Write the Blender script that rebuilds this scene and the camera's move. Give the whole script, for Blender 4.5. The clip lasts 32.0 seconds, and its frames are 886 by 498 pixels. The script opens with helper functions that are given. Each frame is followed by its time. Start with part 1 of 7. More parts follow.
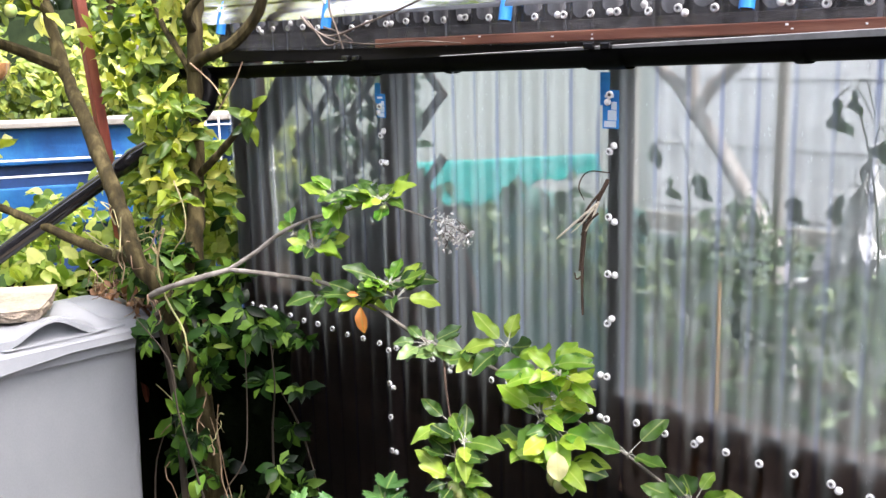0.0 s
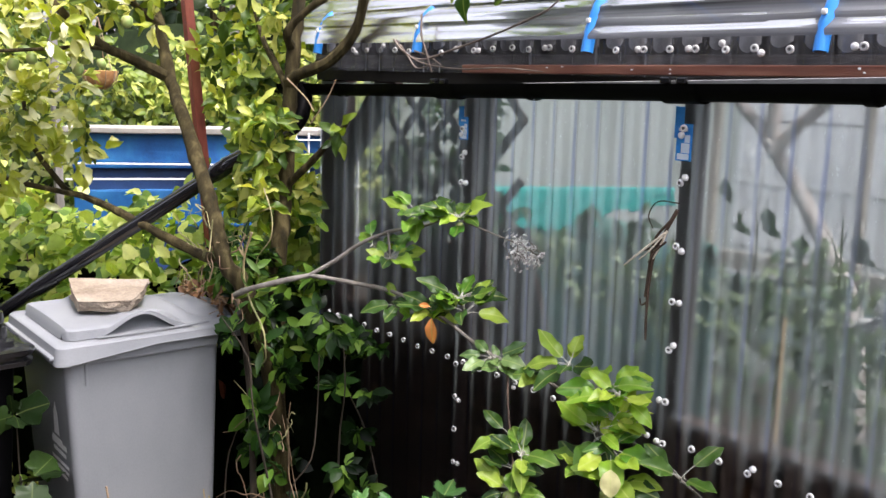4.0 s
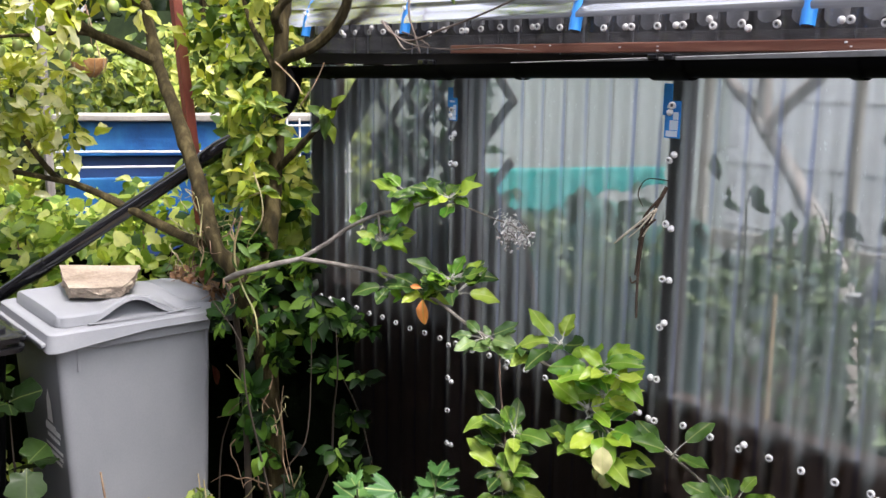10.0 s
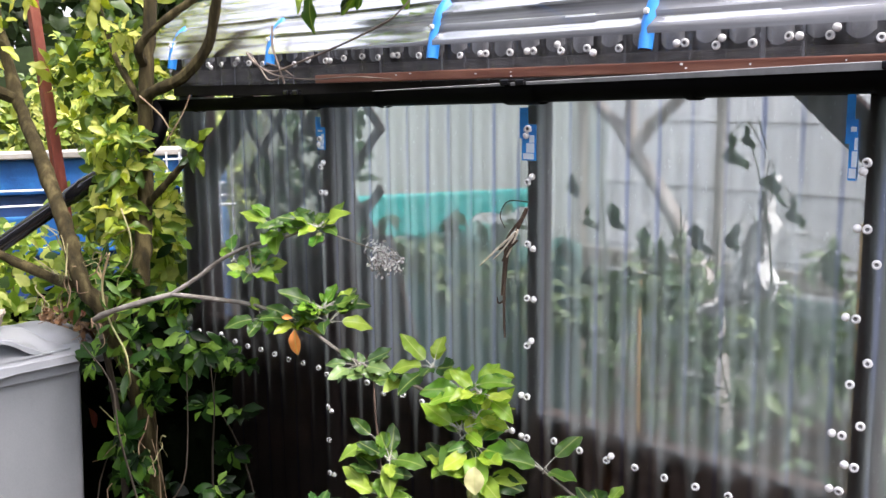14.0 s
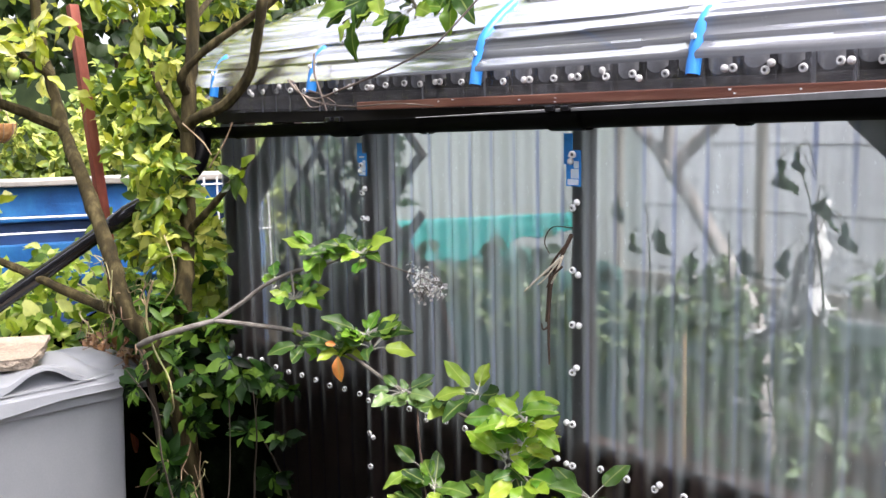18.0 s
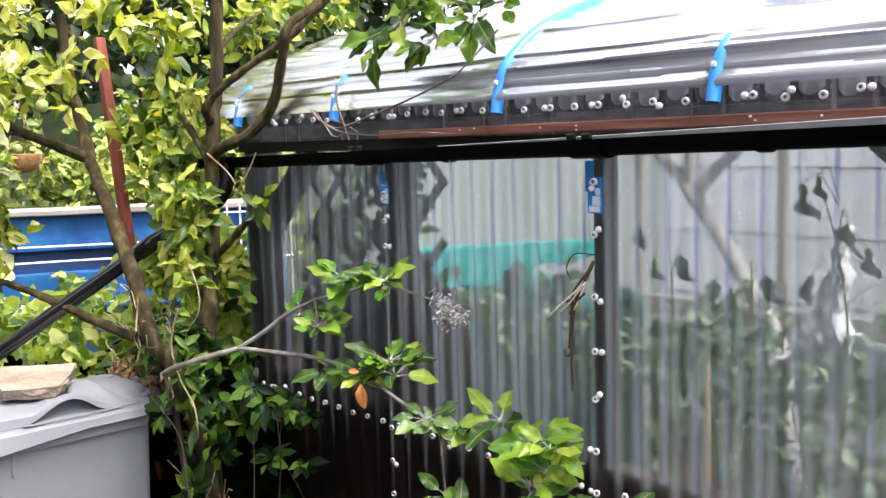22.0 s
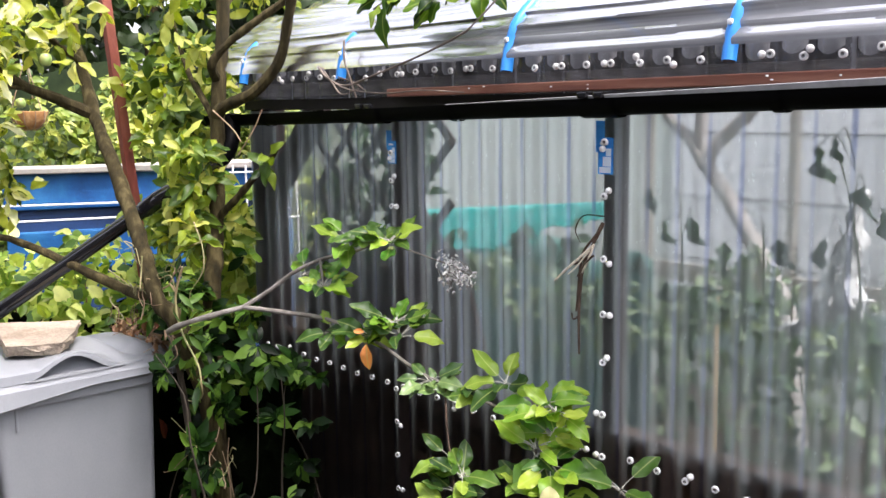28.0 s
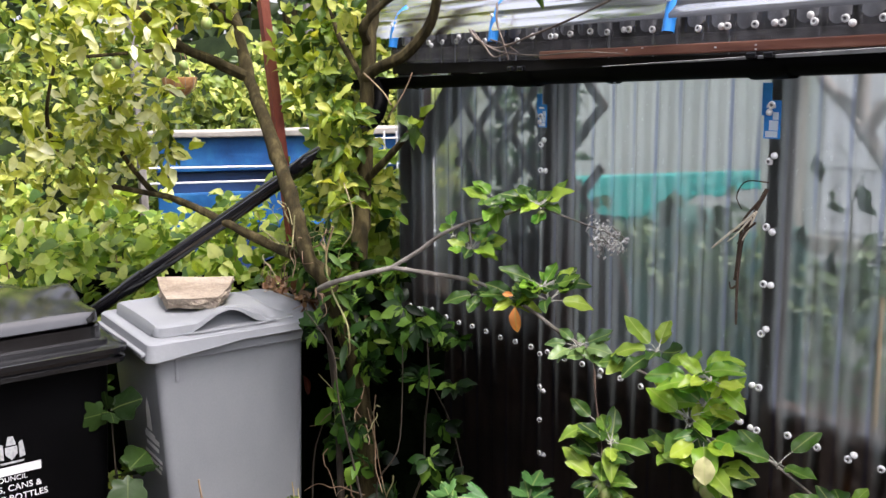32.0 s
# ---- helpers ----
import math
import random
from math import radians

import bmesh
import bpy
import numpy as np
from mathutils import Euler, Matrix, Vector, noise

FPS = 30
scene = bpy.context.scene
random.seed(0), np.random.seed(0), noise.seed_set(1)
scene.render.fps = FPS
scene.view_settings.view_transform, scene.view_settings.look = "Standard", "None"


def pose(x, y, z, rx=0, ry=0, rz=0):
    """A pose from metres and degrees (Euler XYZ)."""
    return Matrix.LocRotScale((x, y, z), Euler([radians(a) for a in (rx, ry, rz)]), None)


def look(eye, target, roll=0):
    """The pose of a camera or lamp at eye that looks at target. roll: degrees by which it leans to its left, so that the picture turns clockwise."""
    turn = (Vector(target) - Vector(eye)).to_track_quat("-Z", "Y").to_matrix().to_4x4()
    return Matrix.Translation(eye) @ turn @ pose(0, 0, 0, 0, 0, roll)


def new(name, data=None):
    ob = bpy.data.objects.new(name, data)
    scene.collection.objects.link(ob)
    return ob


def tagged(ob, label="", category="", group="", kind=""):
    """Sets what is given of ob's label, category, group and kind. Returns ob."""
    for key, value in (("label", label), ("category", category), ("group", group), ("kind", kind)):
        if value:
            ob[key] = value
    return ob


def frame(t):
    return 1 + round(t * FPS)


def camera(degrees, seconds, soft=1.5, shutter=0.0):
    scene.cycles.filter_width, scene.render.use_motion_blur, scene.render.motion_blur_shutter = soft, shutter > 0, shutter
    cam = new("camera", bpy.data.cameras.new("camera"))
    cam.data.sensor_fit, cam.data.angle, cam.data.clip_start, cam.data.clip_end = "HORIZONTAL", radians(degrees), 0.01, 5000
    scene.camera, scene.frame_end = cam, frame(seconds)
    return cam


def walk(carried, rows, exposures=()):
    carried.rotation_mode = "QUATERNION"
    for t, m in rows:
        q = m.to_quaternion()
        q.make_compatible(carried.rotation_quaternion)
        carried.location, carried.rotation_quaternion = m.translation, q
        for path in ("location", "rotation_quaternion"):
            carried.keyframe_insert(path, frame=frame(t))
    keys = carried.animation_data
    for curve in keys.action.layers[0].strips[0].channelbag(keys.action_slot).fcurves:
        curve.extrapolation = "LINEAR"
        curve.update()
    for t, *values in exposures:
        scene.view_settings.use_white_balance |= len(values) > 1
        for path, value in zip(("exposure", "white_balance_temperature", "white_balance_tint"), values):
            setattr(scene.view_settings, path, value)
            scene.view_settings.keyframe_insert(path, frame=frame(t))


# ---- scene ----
cam = camera(49.0, 32.0)
PATH = [
    (0, (1.334, -1.783, 1.79), (-0.094, -0.443, 1.382), -1.4),
    (0.5, (1.384, -1.781, 1.784), (-0.18, -0.595, 1.403), -1.4),
    (1, (1.419, -1.803, 1.769), (-0.169, -0.643, 1.408), -1.6),
    (1.5, (1.401, -1.81, 1.752), (-0.191, -0.69, 1.292), -1.2),
    (2, (1.386, -1.826, 1.754), (-0.191, -0.689, 1.284), -0.2),
    (2.5, (1.396, -1.861, 1.787), (-0.177, -0.675, 1.444), 2.5),
    (3, (1.408, -1.875, 1.786), (-0.135, -0.652, 1.433), 2.7),
    (3.5, (1.421, -1.843, 1.773), (-0.113, -0.61, 1.42), 1.8),
    (4, (1.423, -1.843, 1.781), (-0.118, -0.617, 1.43), 1.5),
    (4.5, (1.428, -1.845, 1.778), (-0.106, -0.609, 1.43), 1.6),
    (6.5, (1.425, -1.849, 1.777), (-0.12, -0.629, 1.426), 1.6),
    (7, (1.42, -1.847, 1.777), (-0.118, -0.625, 1.406), 1.5),
    (7.5, (1.419, -1.848, 1.771), (-0.117, -0.62, 1.407), 1.5),
    (8, (1.422, -1.844, 1.772), (-0.112, -0.612, 1.414), 1.1),
    (8.5, (1.425, -1.848, 1.772), (-0.114, -0.62, 1.424), 1.2),
    (9, (1.425, -1.85, 1.773), (-0.117, -0.626, 1.423), 1.2),
    (9.5, (1.426, -1.837, 1.769), (-0.102, -0.605, 1.387), 0.8),
    (10, (1.431, -1.835, 1.768), (-0.099, -0.603, 1.389), 0.8),
    (10.5, (1.433, -1.829, 1.766), (-0.094, -0.594, 1.393), 0.4),
    (11, (1.433, -1.831, 1.762), (-0.084, -0.582, 1.392), 0.4),
    (11.5, (1.434, -1.834, 1.765), (-0.106, -0.615, 1.386), -0.7),
    (12, (1.441, -1.821, 1.75), (-0.055, -0.552, 1.36), -0.5),
    (12.5, (1.443, -1.802, 1.755), (-0.042, -0.519, 1.371), -1.0),
    (13, (1.46, -1.792, 1.76), (-0.015, -0.485, 1.417), -1.4),
    (13.5, (1.489, -1.806, 1.763), (0.059, -0.438, 1.468), -0.7),
    (14, (1.498, -1.784, 1.771), (0.096, -0.395, 1.446), -0.6),
    (14.5, (1.492, -1.795, 1.765), (0.053, -0.444, 1.442), -0.5),
    (16.5, (1.471, -1.794, 1.764), (0.023, -0.458, 1.422), -1.9),
    (17, (1.483, -1.798, 1.77), (0.037, -0.453, 1.455), -2.5),
    (17.5, (1.478, -1.8, 1.775), (0.028, -0.458, 1.469), -2.0),
    (18, (1.469, -1.802, 1.783), (0.02, -0.453, 1.502), -1.1),
    (18.5, (1.467, -1.807, 1.786), (0.005, -0.469, 1.518), -0.9),
    (19, (1.473, -1.817, 1.794), (-0.002, -0.492, 1.53), -1.0),
    (19.5, (1.472, -1.826, 1.793), (-0.022, -0.519, 1.552), -1.1),
    (20, (1.473, -1.826, 1.79), (-0.029, -0.525, 1.56), -1.3),
    (20.5, (1.476, -1.832, 1.792), (-0.021, -0.526, 1.564), -1.5),
    (21, (1.476, -1.834, 1.795), (-0.023, -0.528, 1.57), -1.3),
    (21.5, (1.477, -1.828, 1.79), (-0.018, -0.518, 1.563), -1.5),
    (22, (1.476, -1.815, 1.791), (-0.006, -0.491, 1.562), -1.6),
    (22.5, (1.471, -1.806, 1.783), (-0.005, -0.479, 1.537), -1.3),
    (23, (1.464, -1.806, 1.79), (-0.015, -0.485, 1.533), -1.5),
    (23.5, (1.469, -1.803, 1.788), (-0.008, -0.479, 1.536), -1.7),
    (24, (1.47, -1.809, 1.788), (0.004, -0.474, 1.523), -0.5),
    (24.5, (1.47, -1.824, 1.794), (-0.021, -0.518, 1.53), -0.7),
    (26.5, (1.47, -1.81, 1.789), (-0.015, -0.494, 1.54), -1.2),
    (27, (1.463, -1.814, 1.788), (-0.023, -0.498, 1.547), -1.0),
    (27.5, (1.446, -1.82, 1.78), (-0.059, -0.534, 1.499), -0.5),
    (28, (1.453, -1.798, 1.774), (-0.031, -0.491, 1.475), -0.9),
    (28.5, (1.454, -1.791, 1.775), (-0.019, -0.473, 1.47), -1.0),
    (29, (1.453, -1.788, 1.768), (-0.026, -0.476, 1.465), -1.0),
    (29.5, (1.455, -1.783, 1.774), (-0.016, -0.462, 1.477), -1.2),
    (30, (1.453, -1.78, 1.775), (-0.019, -0.46, 1.474), -1.2),
    (30.5, (1.453, -1.787, 1.773), (-0.022, -0.47, 1.472), -1.1),
    (31, (1.447, -1.792, 1.778), (-0.045, -0.493, 1.483), -0.9),
    (31.5, (1.424, -1.817, 1.787), (-0.146, -0.617, 1.477), -1.1),
    (32, (1.405, -1.853, 1.752), (-0.226, -0.751, 1.399), -0.7),
]
walk(cam, [(t, look(eye, target, roll)) for t, eye, target, roll in PATH], exposures=[(t, stops, 6380, 18) for t, stops in ((0.0, 2.66), (0.5, 2.33), (1.0, 2.12), (2.0, 1.94), (3.0, 2.04), (11.0, 2.09), (12.0, 2.16), (13.0, 2.23), (14.0, 2.34), (18.0, 2.33), (20.0, 2.31), (22.0, 2.27), (24.0, 2.25), (30.5, 2.24), (32.0, 1.98))])


# ---- world and sun ----
world = bpy.data.worlds.new("overcast_sky")
scene.world = world
world.use_nodes = True
wt = world.node_tree
wt.nodes.clear()
w_sky = wt.nodes.new("ShaderNodeTexSky")
w_sky.sky_type = "NISHITA"
w_sky.sun_disc = False
w_sky.sun_elevation, w_sky.sun_rotation = radians(66), radians(81)
w_sky.dust_density, w_sky.air_density = 4.0, 1.0
w_hsv = wt.nodes.new("ShaderNodeHueSaturation")
w_hsv.inputs["Saturation"].default_value = 0.32
w_bg = wt.nodes.new("ShaderNodeBackground")
w_bg.inputs["Strength"].default_value = 0.125
w_out = wt.nodes.new("ShaderNodeOutputWorld")
wt.links.new(w_sky.outputs[0], w_hsv.inputs["Color"])
wt.links.new(w_hsv.outputs[0], w_bg.inputs["Color"])
wt.links.new(w_bg.outputs[0], w_out.inputs["Surface"])

sun_data = bpy.data.lights.new("sun", "SUN")
sun_data.energy, sun_data.angle, sun_data.color = 1.5, radians(18), (1.0, 0.955, 0.90)
sun = new("sun", sun_data)
sun.matrix_basis = look((2.6, 0.4, 6.0), (0.0, 0.0, 0.0))


# ---- materials ----
def node_mat(name):
    m = bpy.data.materials.new(name)
    m.use_nodes = True
    nt = m.node_tree
    nt.nodes.clear()
    out = nt.nodes.new("ShaderNodeOutputMaterial")
    return m, nt, out


def ramp(nt, fac, cols, spread=(0.3, 0.7)):
    r = nt.nodes.new("ShaderNodeValToRGB")
    n = len(cols)
    while len(r.color_ramp.elements) < n:
        r.color_ramp.elements.new(0.5)
    for k, c in enumerate(cols):
        r.color_ramp.elements[k].position = spread[0] + (spread[1] - spread[0]) * k / max(1, n - 1)
        r.color_ramp.elements[k].color = (*c, 1)
    nt.links.new(fac, r.inputs[0])
    return r.outputs[0]


def noise_node(nt, scale, stretch=(1, 1, 1), detail=4.0, rough=0.55):
    tc = nt.nodes.new("ShaderNodeTexCoord")
    mp = nt.nodes.new("ShaderNodeMapping")
    mp.inputs["Scale"].default_value = stretch
    nz = nt.nodes.new("ShaderNodeTexNoise")
    nz.inputs["Scale"].default_value, nz.inputs["Detail"].default_value = scale, detail
    nz.inputs["Roughness"].default_value = rough
    nt.links.new(tc.outputs["Object"], mp.inputs[0])
    nt.links.new(mp.outputs[0], nz.inputs["Vector"])
    return nz.outputs["Fac"]


def blend(nt, fac, a, b, mode="MIX"):
    mx = nt.nodes.new("ShaderNodeMix")
    mx.data_type, mx.blend_type = "RGBA", mode
    for sock, v in ((mx.inputs[0], fac), (mx.inputs[6], a), (mx.inputs[7], b)):
        if isinstance(v, (int, float)):
            sock.default_value = v
        elif isinstance(v, tuple):
            sock.default_value = (*v, 1)
        else:
            nt.links.new(v, sock)
    return mx.outputs[2]


def surface(name, cols, scale=6.0, stretch=(1, 1, 1), rough=(0.5, 0.7), metal=0.0, bump=0.15, fine=60.0, fine_amount=0.35, spec=0.5, spread=(0.3, 0.7), vary=0.0):
    """A surface with broad patches between the colours, fine grain and relief."""
    m, nt, out = node_mat(name)
    p = nt.nodes.new("ShaderNodeBsdfPrincipled")
    broad = noise_node(nt, scale, stretch)
    grain = noise_node(nt, fine, stretch, 3.0, 0.7)
    col = ramp(nt, broad, cols, spread)
    shade = ramp(nt, grain, [(0.55, 0.55, 0.55), (1, 1, 1)], (0.3, 0.65))
    col = blend(nt, fine_amount, col, shade, "MULTIPLY")
    if vary:
        info = nt.nodes.new("ShaderNodeObjectInfo")
        v = ramp(nt, info.outputs["Random"], [(1 - vary,) * 3, (1, 1, 1)], (0, 1))
        col = blend(nt, 1.0, col, v, "MULTIPLY")
    nt.links.new(col, p.inputs["Base Color"])
    rr = nt.nodes.new("ShaderNodeMapRange")
    rr.inputs["To Min"].default_value, rr.inputs["To Max"].default_value = rough
    nt.links.new(grain, rr.inputs["Value"])
    nt.links.new(rr.outputs[0], p.inputs["Roughness"])
    p.inputs["Metallic"].default_value = metal
    p.inputs["Specular IOR Level"].default_value = spec
    if bump:
        b = nt.nodes.new("ShaderNodeBump")
        b.inputs["Strength"].default_value, b.inputs["Distance"].default_value = bump, 0.004
        nt.links.new(grain, b.inputs["Height"])
        nt.links.new(b.outputs[0], p.inputs["Normal"])
    nt.links.new(p.outputs[0], out.inputs[0])
    return m


def leaf_mat(name, cols, joined=True, gloss=0.42, through_light=0.35, tint=(1.0, 1.0, 0.45), spec=0.35, midrib=0.4):
    """Leaf blades: one hue a leaf, blotches on it, light that shines through."""
    m, nt, out = node_mat(name)
    p = nt.nodes.new("ShaderNodeBsdfPrincipled")
    if joined:
        rnd = nt.nodes.new("ShaderNodeNewGeometry").outputs["Random Per Island"]
    else:
        rnd = nt.nodes.new("ShaderNodeObjectInfo").outputs["Random"]
    col = ramp(nt, rnd, cols, (0.0, 1.0))
    blot = noise_node(nt, 45.0, detail=3.0)
    col = blend(nt, 0.4, col, ramp(nt, blot, [(0.55, 0.6, 0.5), (1, 1, 1)], (0.3, 0.6)), "MULTIPLY")
    if not joined and midrib:
        # a paler midrib along the middle of each blade
        tc = nt.nodes.new("ShaderNodeTexCoord")
        sx = nt.nodes.new("ShaderNodeSeparateXYZ")
        nt.links.new(tc.outputs["Object"], sx.inputs[0])
        ab = nt.nodes.new("ShaderNodeMath")
        ab.operation = "ABSOLUTE"
        nt.links.new(sx.outputs["X"], ab.inputs[0])
        mr = nt.nodes.new("ShaderNodeMapRange")
        mr.inputs["From Min"].default_value, mr.inputs["From Max"].default_value = 0.0004, 0.0022
        mr.inputs["To Min"].default_value, mr.inputs["To Max"].default_value = midrib, 0.0
        nt.links.new(ab.outputs[0], mr.inputs["Value"])
        col = blend(nt, mr.outputs[0], col, (0.42, 0.47, 0.16))
    nt.links.new(col, p.inputs["Base Color"])
    p.inputs["Roughness"].default_value = gloss
    p.inputs["Specular IOR Level"].default_value = spec
    tr = nt.nodes.new("ShaderNodeBsdfTranslucent")
    nt.links.new(blend(nt, 1.0, col, tint, "MULTIPLY"), tr.inputs[0])
    bp = nt.nodes.new("ShaderNodeBump")
    bp.inputs["Strength"].default_value, bp.inputs["Distance"].default_value = 0.3, 0.003
    nt.links.new(blot, bp.inputs["Height"])
    nt.links.new(bp.outputs[0], p.inputs["Normal"])
    mix = nt.nodes.new("ShaderNodeMixShader")
    mix.inputs[0].default_value = through_light
    nt.links.new(p.outputs[0], mix.inputs[1])
    nt.links.new(tr.outputs[0], mix.inputs[2])
    nt.links.new(mix.outputs[0], out.inputs[0])
    return m


def clear_plastic(name, haze_col, haze=(0.1, 0.4), tint=(0.9, 0.93, 0.94), rough=0.12, stretch=(9, 9, 1.2), scale=1.6, glow=0.4, ior=1.5, bump=0.0, rib=0.0, blur=0.0, rib_col=None, rib_tint=None, fold_shade=None):
    """Clear sheet: see-through, with a glossy face and a dusty haze that lies on it in streaks."""
    m, nt, out = node_mat(name)
    tr = nt.nodes.new("ShaderNodeBsdfTransparent")
    tr.inputs[0].default_value = (*tint, 1)
    clear = tr.outputs[0]
    if blur:
        # worn plastic: part of the light is scattered a little on its way through
        rf = nt.nodes.new("ShaderNodeBsdfRefraction")
        rf.inputs["Color"].default_value = (*tint, 1)
        rf.inputs["IOR"].default_value, rf.inputs["Roughness"].default_value = 1.008, 0.6
        flat = nt.nodes.new("ShaderNodeCombineXYZ")
        flat.inputs[1].default_value = -1.0
        nt.links.new(flat.outputs[0], rf.inputs["Normal"])
        bl = nt.nodes.new("ShaderNodeMixShader")
        bl.inputs[0].default_value = blur
        nt.links.new(clear, bl.inputs[1])
        nt.links.new(rf.outputs[0], bl.inputs[2])
        clear = bl.outputs[0]
    df = nt.nodes.new("ShaderNodeBsdfDiffuse")
    df.inputs[0].default_value = (*haze_col, 1)
    tl = nt.nodes.new("ShaderNodeBsdfTranslucent")
    tl.inputs[0].default_value = (*haze_col, 1)
    if blur:
        # the film of damp inside lies flat from rib to rib
        nt.links.new(flat.outputs[0], tl.inputs["Normal"])
    dust = nt.nodes.new("ShaderNodeMixShader")
    dust.inputs[0].default_value = glow
    nt.links.new(df.outputs[0], dust.inputs[1])
    nt.links.new(tl.outputs[0], dust.inputs[2])
    nz = noise_node(nt, scale, stretch, 5.0, 0.6)
    if fold_shade:
        # dark streaks: shade and reflections in the film's folds, put into its colour
        # and darker towards the far end, for the trees it would mirror
        gtc = nt.nodes.new("ShaderNodeTexCoord")
        gx_ = nt.nodes.new("ShaderNodeSeparateXYZ")
        nt.links.new(gtc.outputs["Object"], gx_.inputs[0])
        gm = nt.nodes.new("ShaderNodeMath")
        gm.operation, gm.inputs[1].default_value = "MULTIPLY_ADD", 0.165
        nt.links.new(gx_.outputs["X"], gm.inputs[0])
        nt.links.new(noise_node(nt, 2.6, (0.14, 4, 9), 4.0, 0.6), gm.inputs[2])
        streak = ramp(nt, gm.outputs[0], [fold_shade, haze_col], (0.37, 0.61))
        nt.links.new(streak, df.inputs[0])
        nt.links.new(streak, tl.inputs[0])
    speck = noise_node(nt, 90.0, (1, 1, 0.5), 2.0)
    mr = nt.nodes.new("ShaderNodeMapRange")
    mr.inputs["From Min"].default_value, mr.inputs["From Max"].default_value = 0.3, 0.72
    mr.inputs["To Min"].default_value, mr.inputs["To Max"].default_value = haze
    nt.links.new(nz, mr.inputs["Value"])
    sp = nt.nodes.new("ShaderNodeMapRange")
    sp.inputs["From Min"].default_value, sp.inputs["From Max"].default_value = 0.66, 0.76
    sp.inputs["To Max"].default_value = 0.3
    nt.links.new(speck, sp.inputs["Value"])
    add = nt.nodes.new("ShaderNodeMath")
    add.use_clamp = True
    nt.links.new(mr.outputs[0], add.inputs[0])
    nt.links.new(sp.outputs[0], add.inputs[1])
    amount = add.outputs[0]
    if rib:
        # stripe on one flank of every rib: light bent there, painted as haze
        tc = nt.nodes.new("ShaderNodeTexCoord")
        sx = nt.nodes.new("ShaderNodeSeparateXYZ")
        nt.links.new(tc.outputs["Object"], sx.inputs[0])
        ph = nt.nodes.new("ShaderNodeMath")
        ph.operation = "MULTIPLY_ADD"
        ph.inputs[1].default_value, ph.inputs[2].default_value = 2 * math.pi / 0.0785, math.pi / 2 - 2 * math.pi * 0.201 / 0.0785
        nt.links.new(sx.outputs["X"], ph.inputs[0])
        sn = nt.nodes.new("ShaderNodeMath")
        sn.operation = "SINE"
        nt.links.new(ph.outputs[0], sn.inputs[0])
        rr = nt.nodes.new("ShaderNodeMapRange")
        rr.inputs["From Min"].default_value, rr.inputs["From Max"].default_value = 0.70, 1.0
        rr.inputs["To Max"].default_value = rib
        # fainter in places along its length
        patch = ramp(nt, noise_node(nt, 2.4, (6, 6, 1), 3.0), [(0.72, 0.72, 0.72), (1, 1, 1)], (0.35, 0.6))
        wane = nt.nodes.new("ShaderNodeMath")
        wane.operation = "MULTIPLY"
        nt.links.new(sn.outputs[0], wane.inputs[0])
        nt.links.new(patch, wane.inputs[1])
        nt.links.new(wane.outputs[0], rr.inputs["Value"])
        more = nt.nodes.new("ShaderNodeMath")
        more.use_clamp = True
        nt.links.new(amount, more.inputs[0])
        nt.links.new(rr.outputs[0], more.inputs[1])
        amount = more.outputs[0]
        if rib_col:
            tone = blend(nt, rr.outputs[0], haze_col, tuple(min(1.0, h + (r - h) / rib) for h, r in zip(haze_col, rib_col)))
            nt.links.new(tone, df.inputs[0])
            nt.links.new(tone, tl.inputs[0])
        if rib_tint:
            # blue darkening of light refracted in the flank, put into the tint
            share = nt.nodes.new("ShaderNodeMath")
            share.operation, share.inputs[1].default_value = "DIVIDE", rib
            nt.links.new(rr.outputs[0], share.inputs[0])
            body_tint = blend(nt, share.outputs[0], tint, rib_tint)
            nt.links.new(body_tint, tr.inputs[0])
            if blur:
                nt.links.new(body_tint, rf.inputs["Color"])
    body = nt.nodes.new("ShaderNodeMixShader")
    nt.links.new(amount, body.inputs[0])
    nt.links.new(clear, body.inputs[1])
    nt.links.new(dust.outputs[0], body.inputs[2])
    gl = nt.nodes.new("ShaderNodeBsdfGlossy")
    gl.inputs["Roughness"].default_value = rough
    fr = nt.nodes.new("ShaderNodeFresnel")
    fr.inputs["IOR"].default_value = ior
    if bump:
        b = nt.nodes.new("ShaderNodeBump")
        b.inputs["Strength"].default_value, b.inputs["Distance"].default_value = bump, 0.01
        nt.links.new(nz, b.inputs["Height"])
        nt.links.new(b.outputs[0], gl.inputs["Normal"])
        nt.links.new(b.outputs[0], fr.inputs["Normal"])
    top = nt.nodes.new("ShaderNodeMixShader")
    nt.links.new(fr.outputs[0], top.inputs[0])
    nt.links.new(body.outputs[0], top.inputs[1])
    nt.links.new(gl.outputs[0], top.inputs[2])
    nt.links.new(top.outputs[0], out.inputs[0])
    return m


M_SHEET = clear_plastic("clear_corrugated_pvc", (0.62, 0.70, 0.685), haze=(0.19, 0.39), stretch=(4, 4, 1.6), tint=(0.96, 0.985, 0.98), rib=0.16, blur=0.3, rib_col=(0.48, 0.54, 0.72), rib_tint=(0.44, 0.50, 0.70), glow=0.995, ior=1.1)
M_EAVE = clear_plastic("clear_eave_pvc", (0.34, 0.35, 0.38), haze=(0.0, 0.3), stretch=(2, 2, 2), scale=7.0, tint=(0.93, 0.95, 0.96), rib=0.5)
M_SHEET_PLAIN = clear_plastic("clear_back_pvc", (0.5, 0.52, 0.52), haze=(0.1, 0.3), tint=(0.93, 0.95, 0.96))
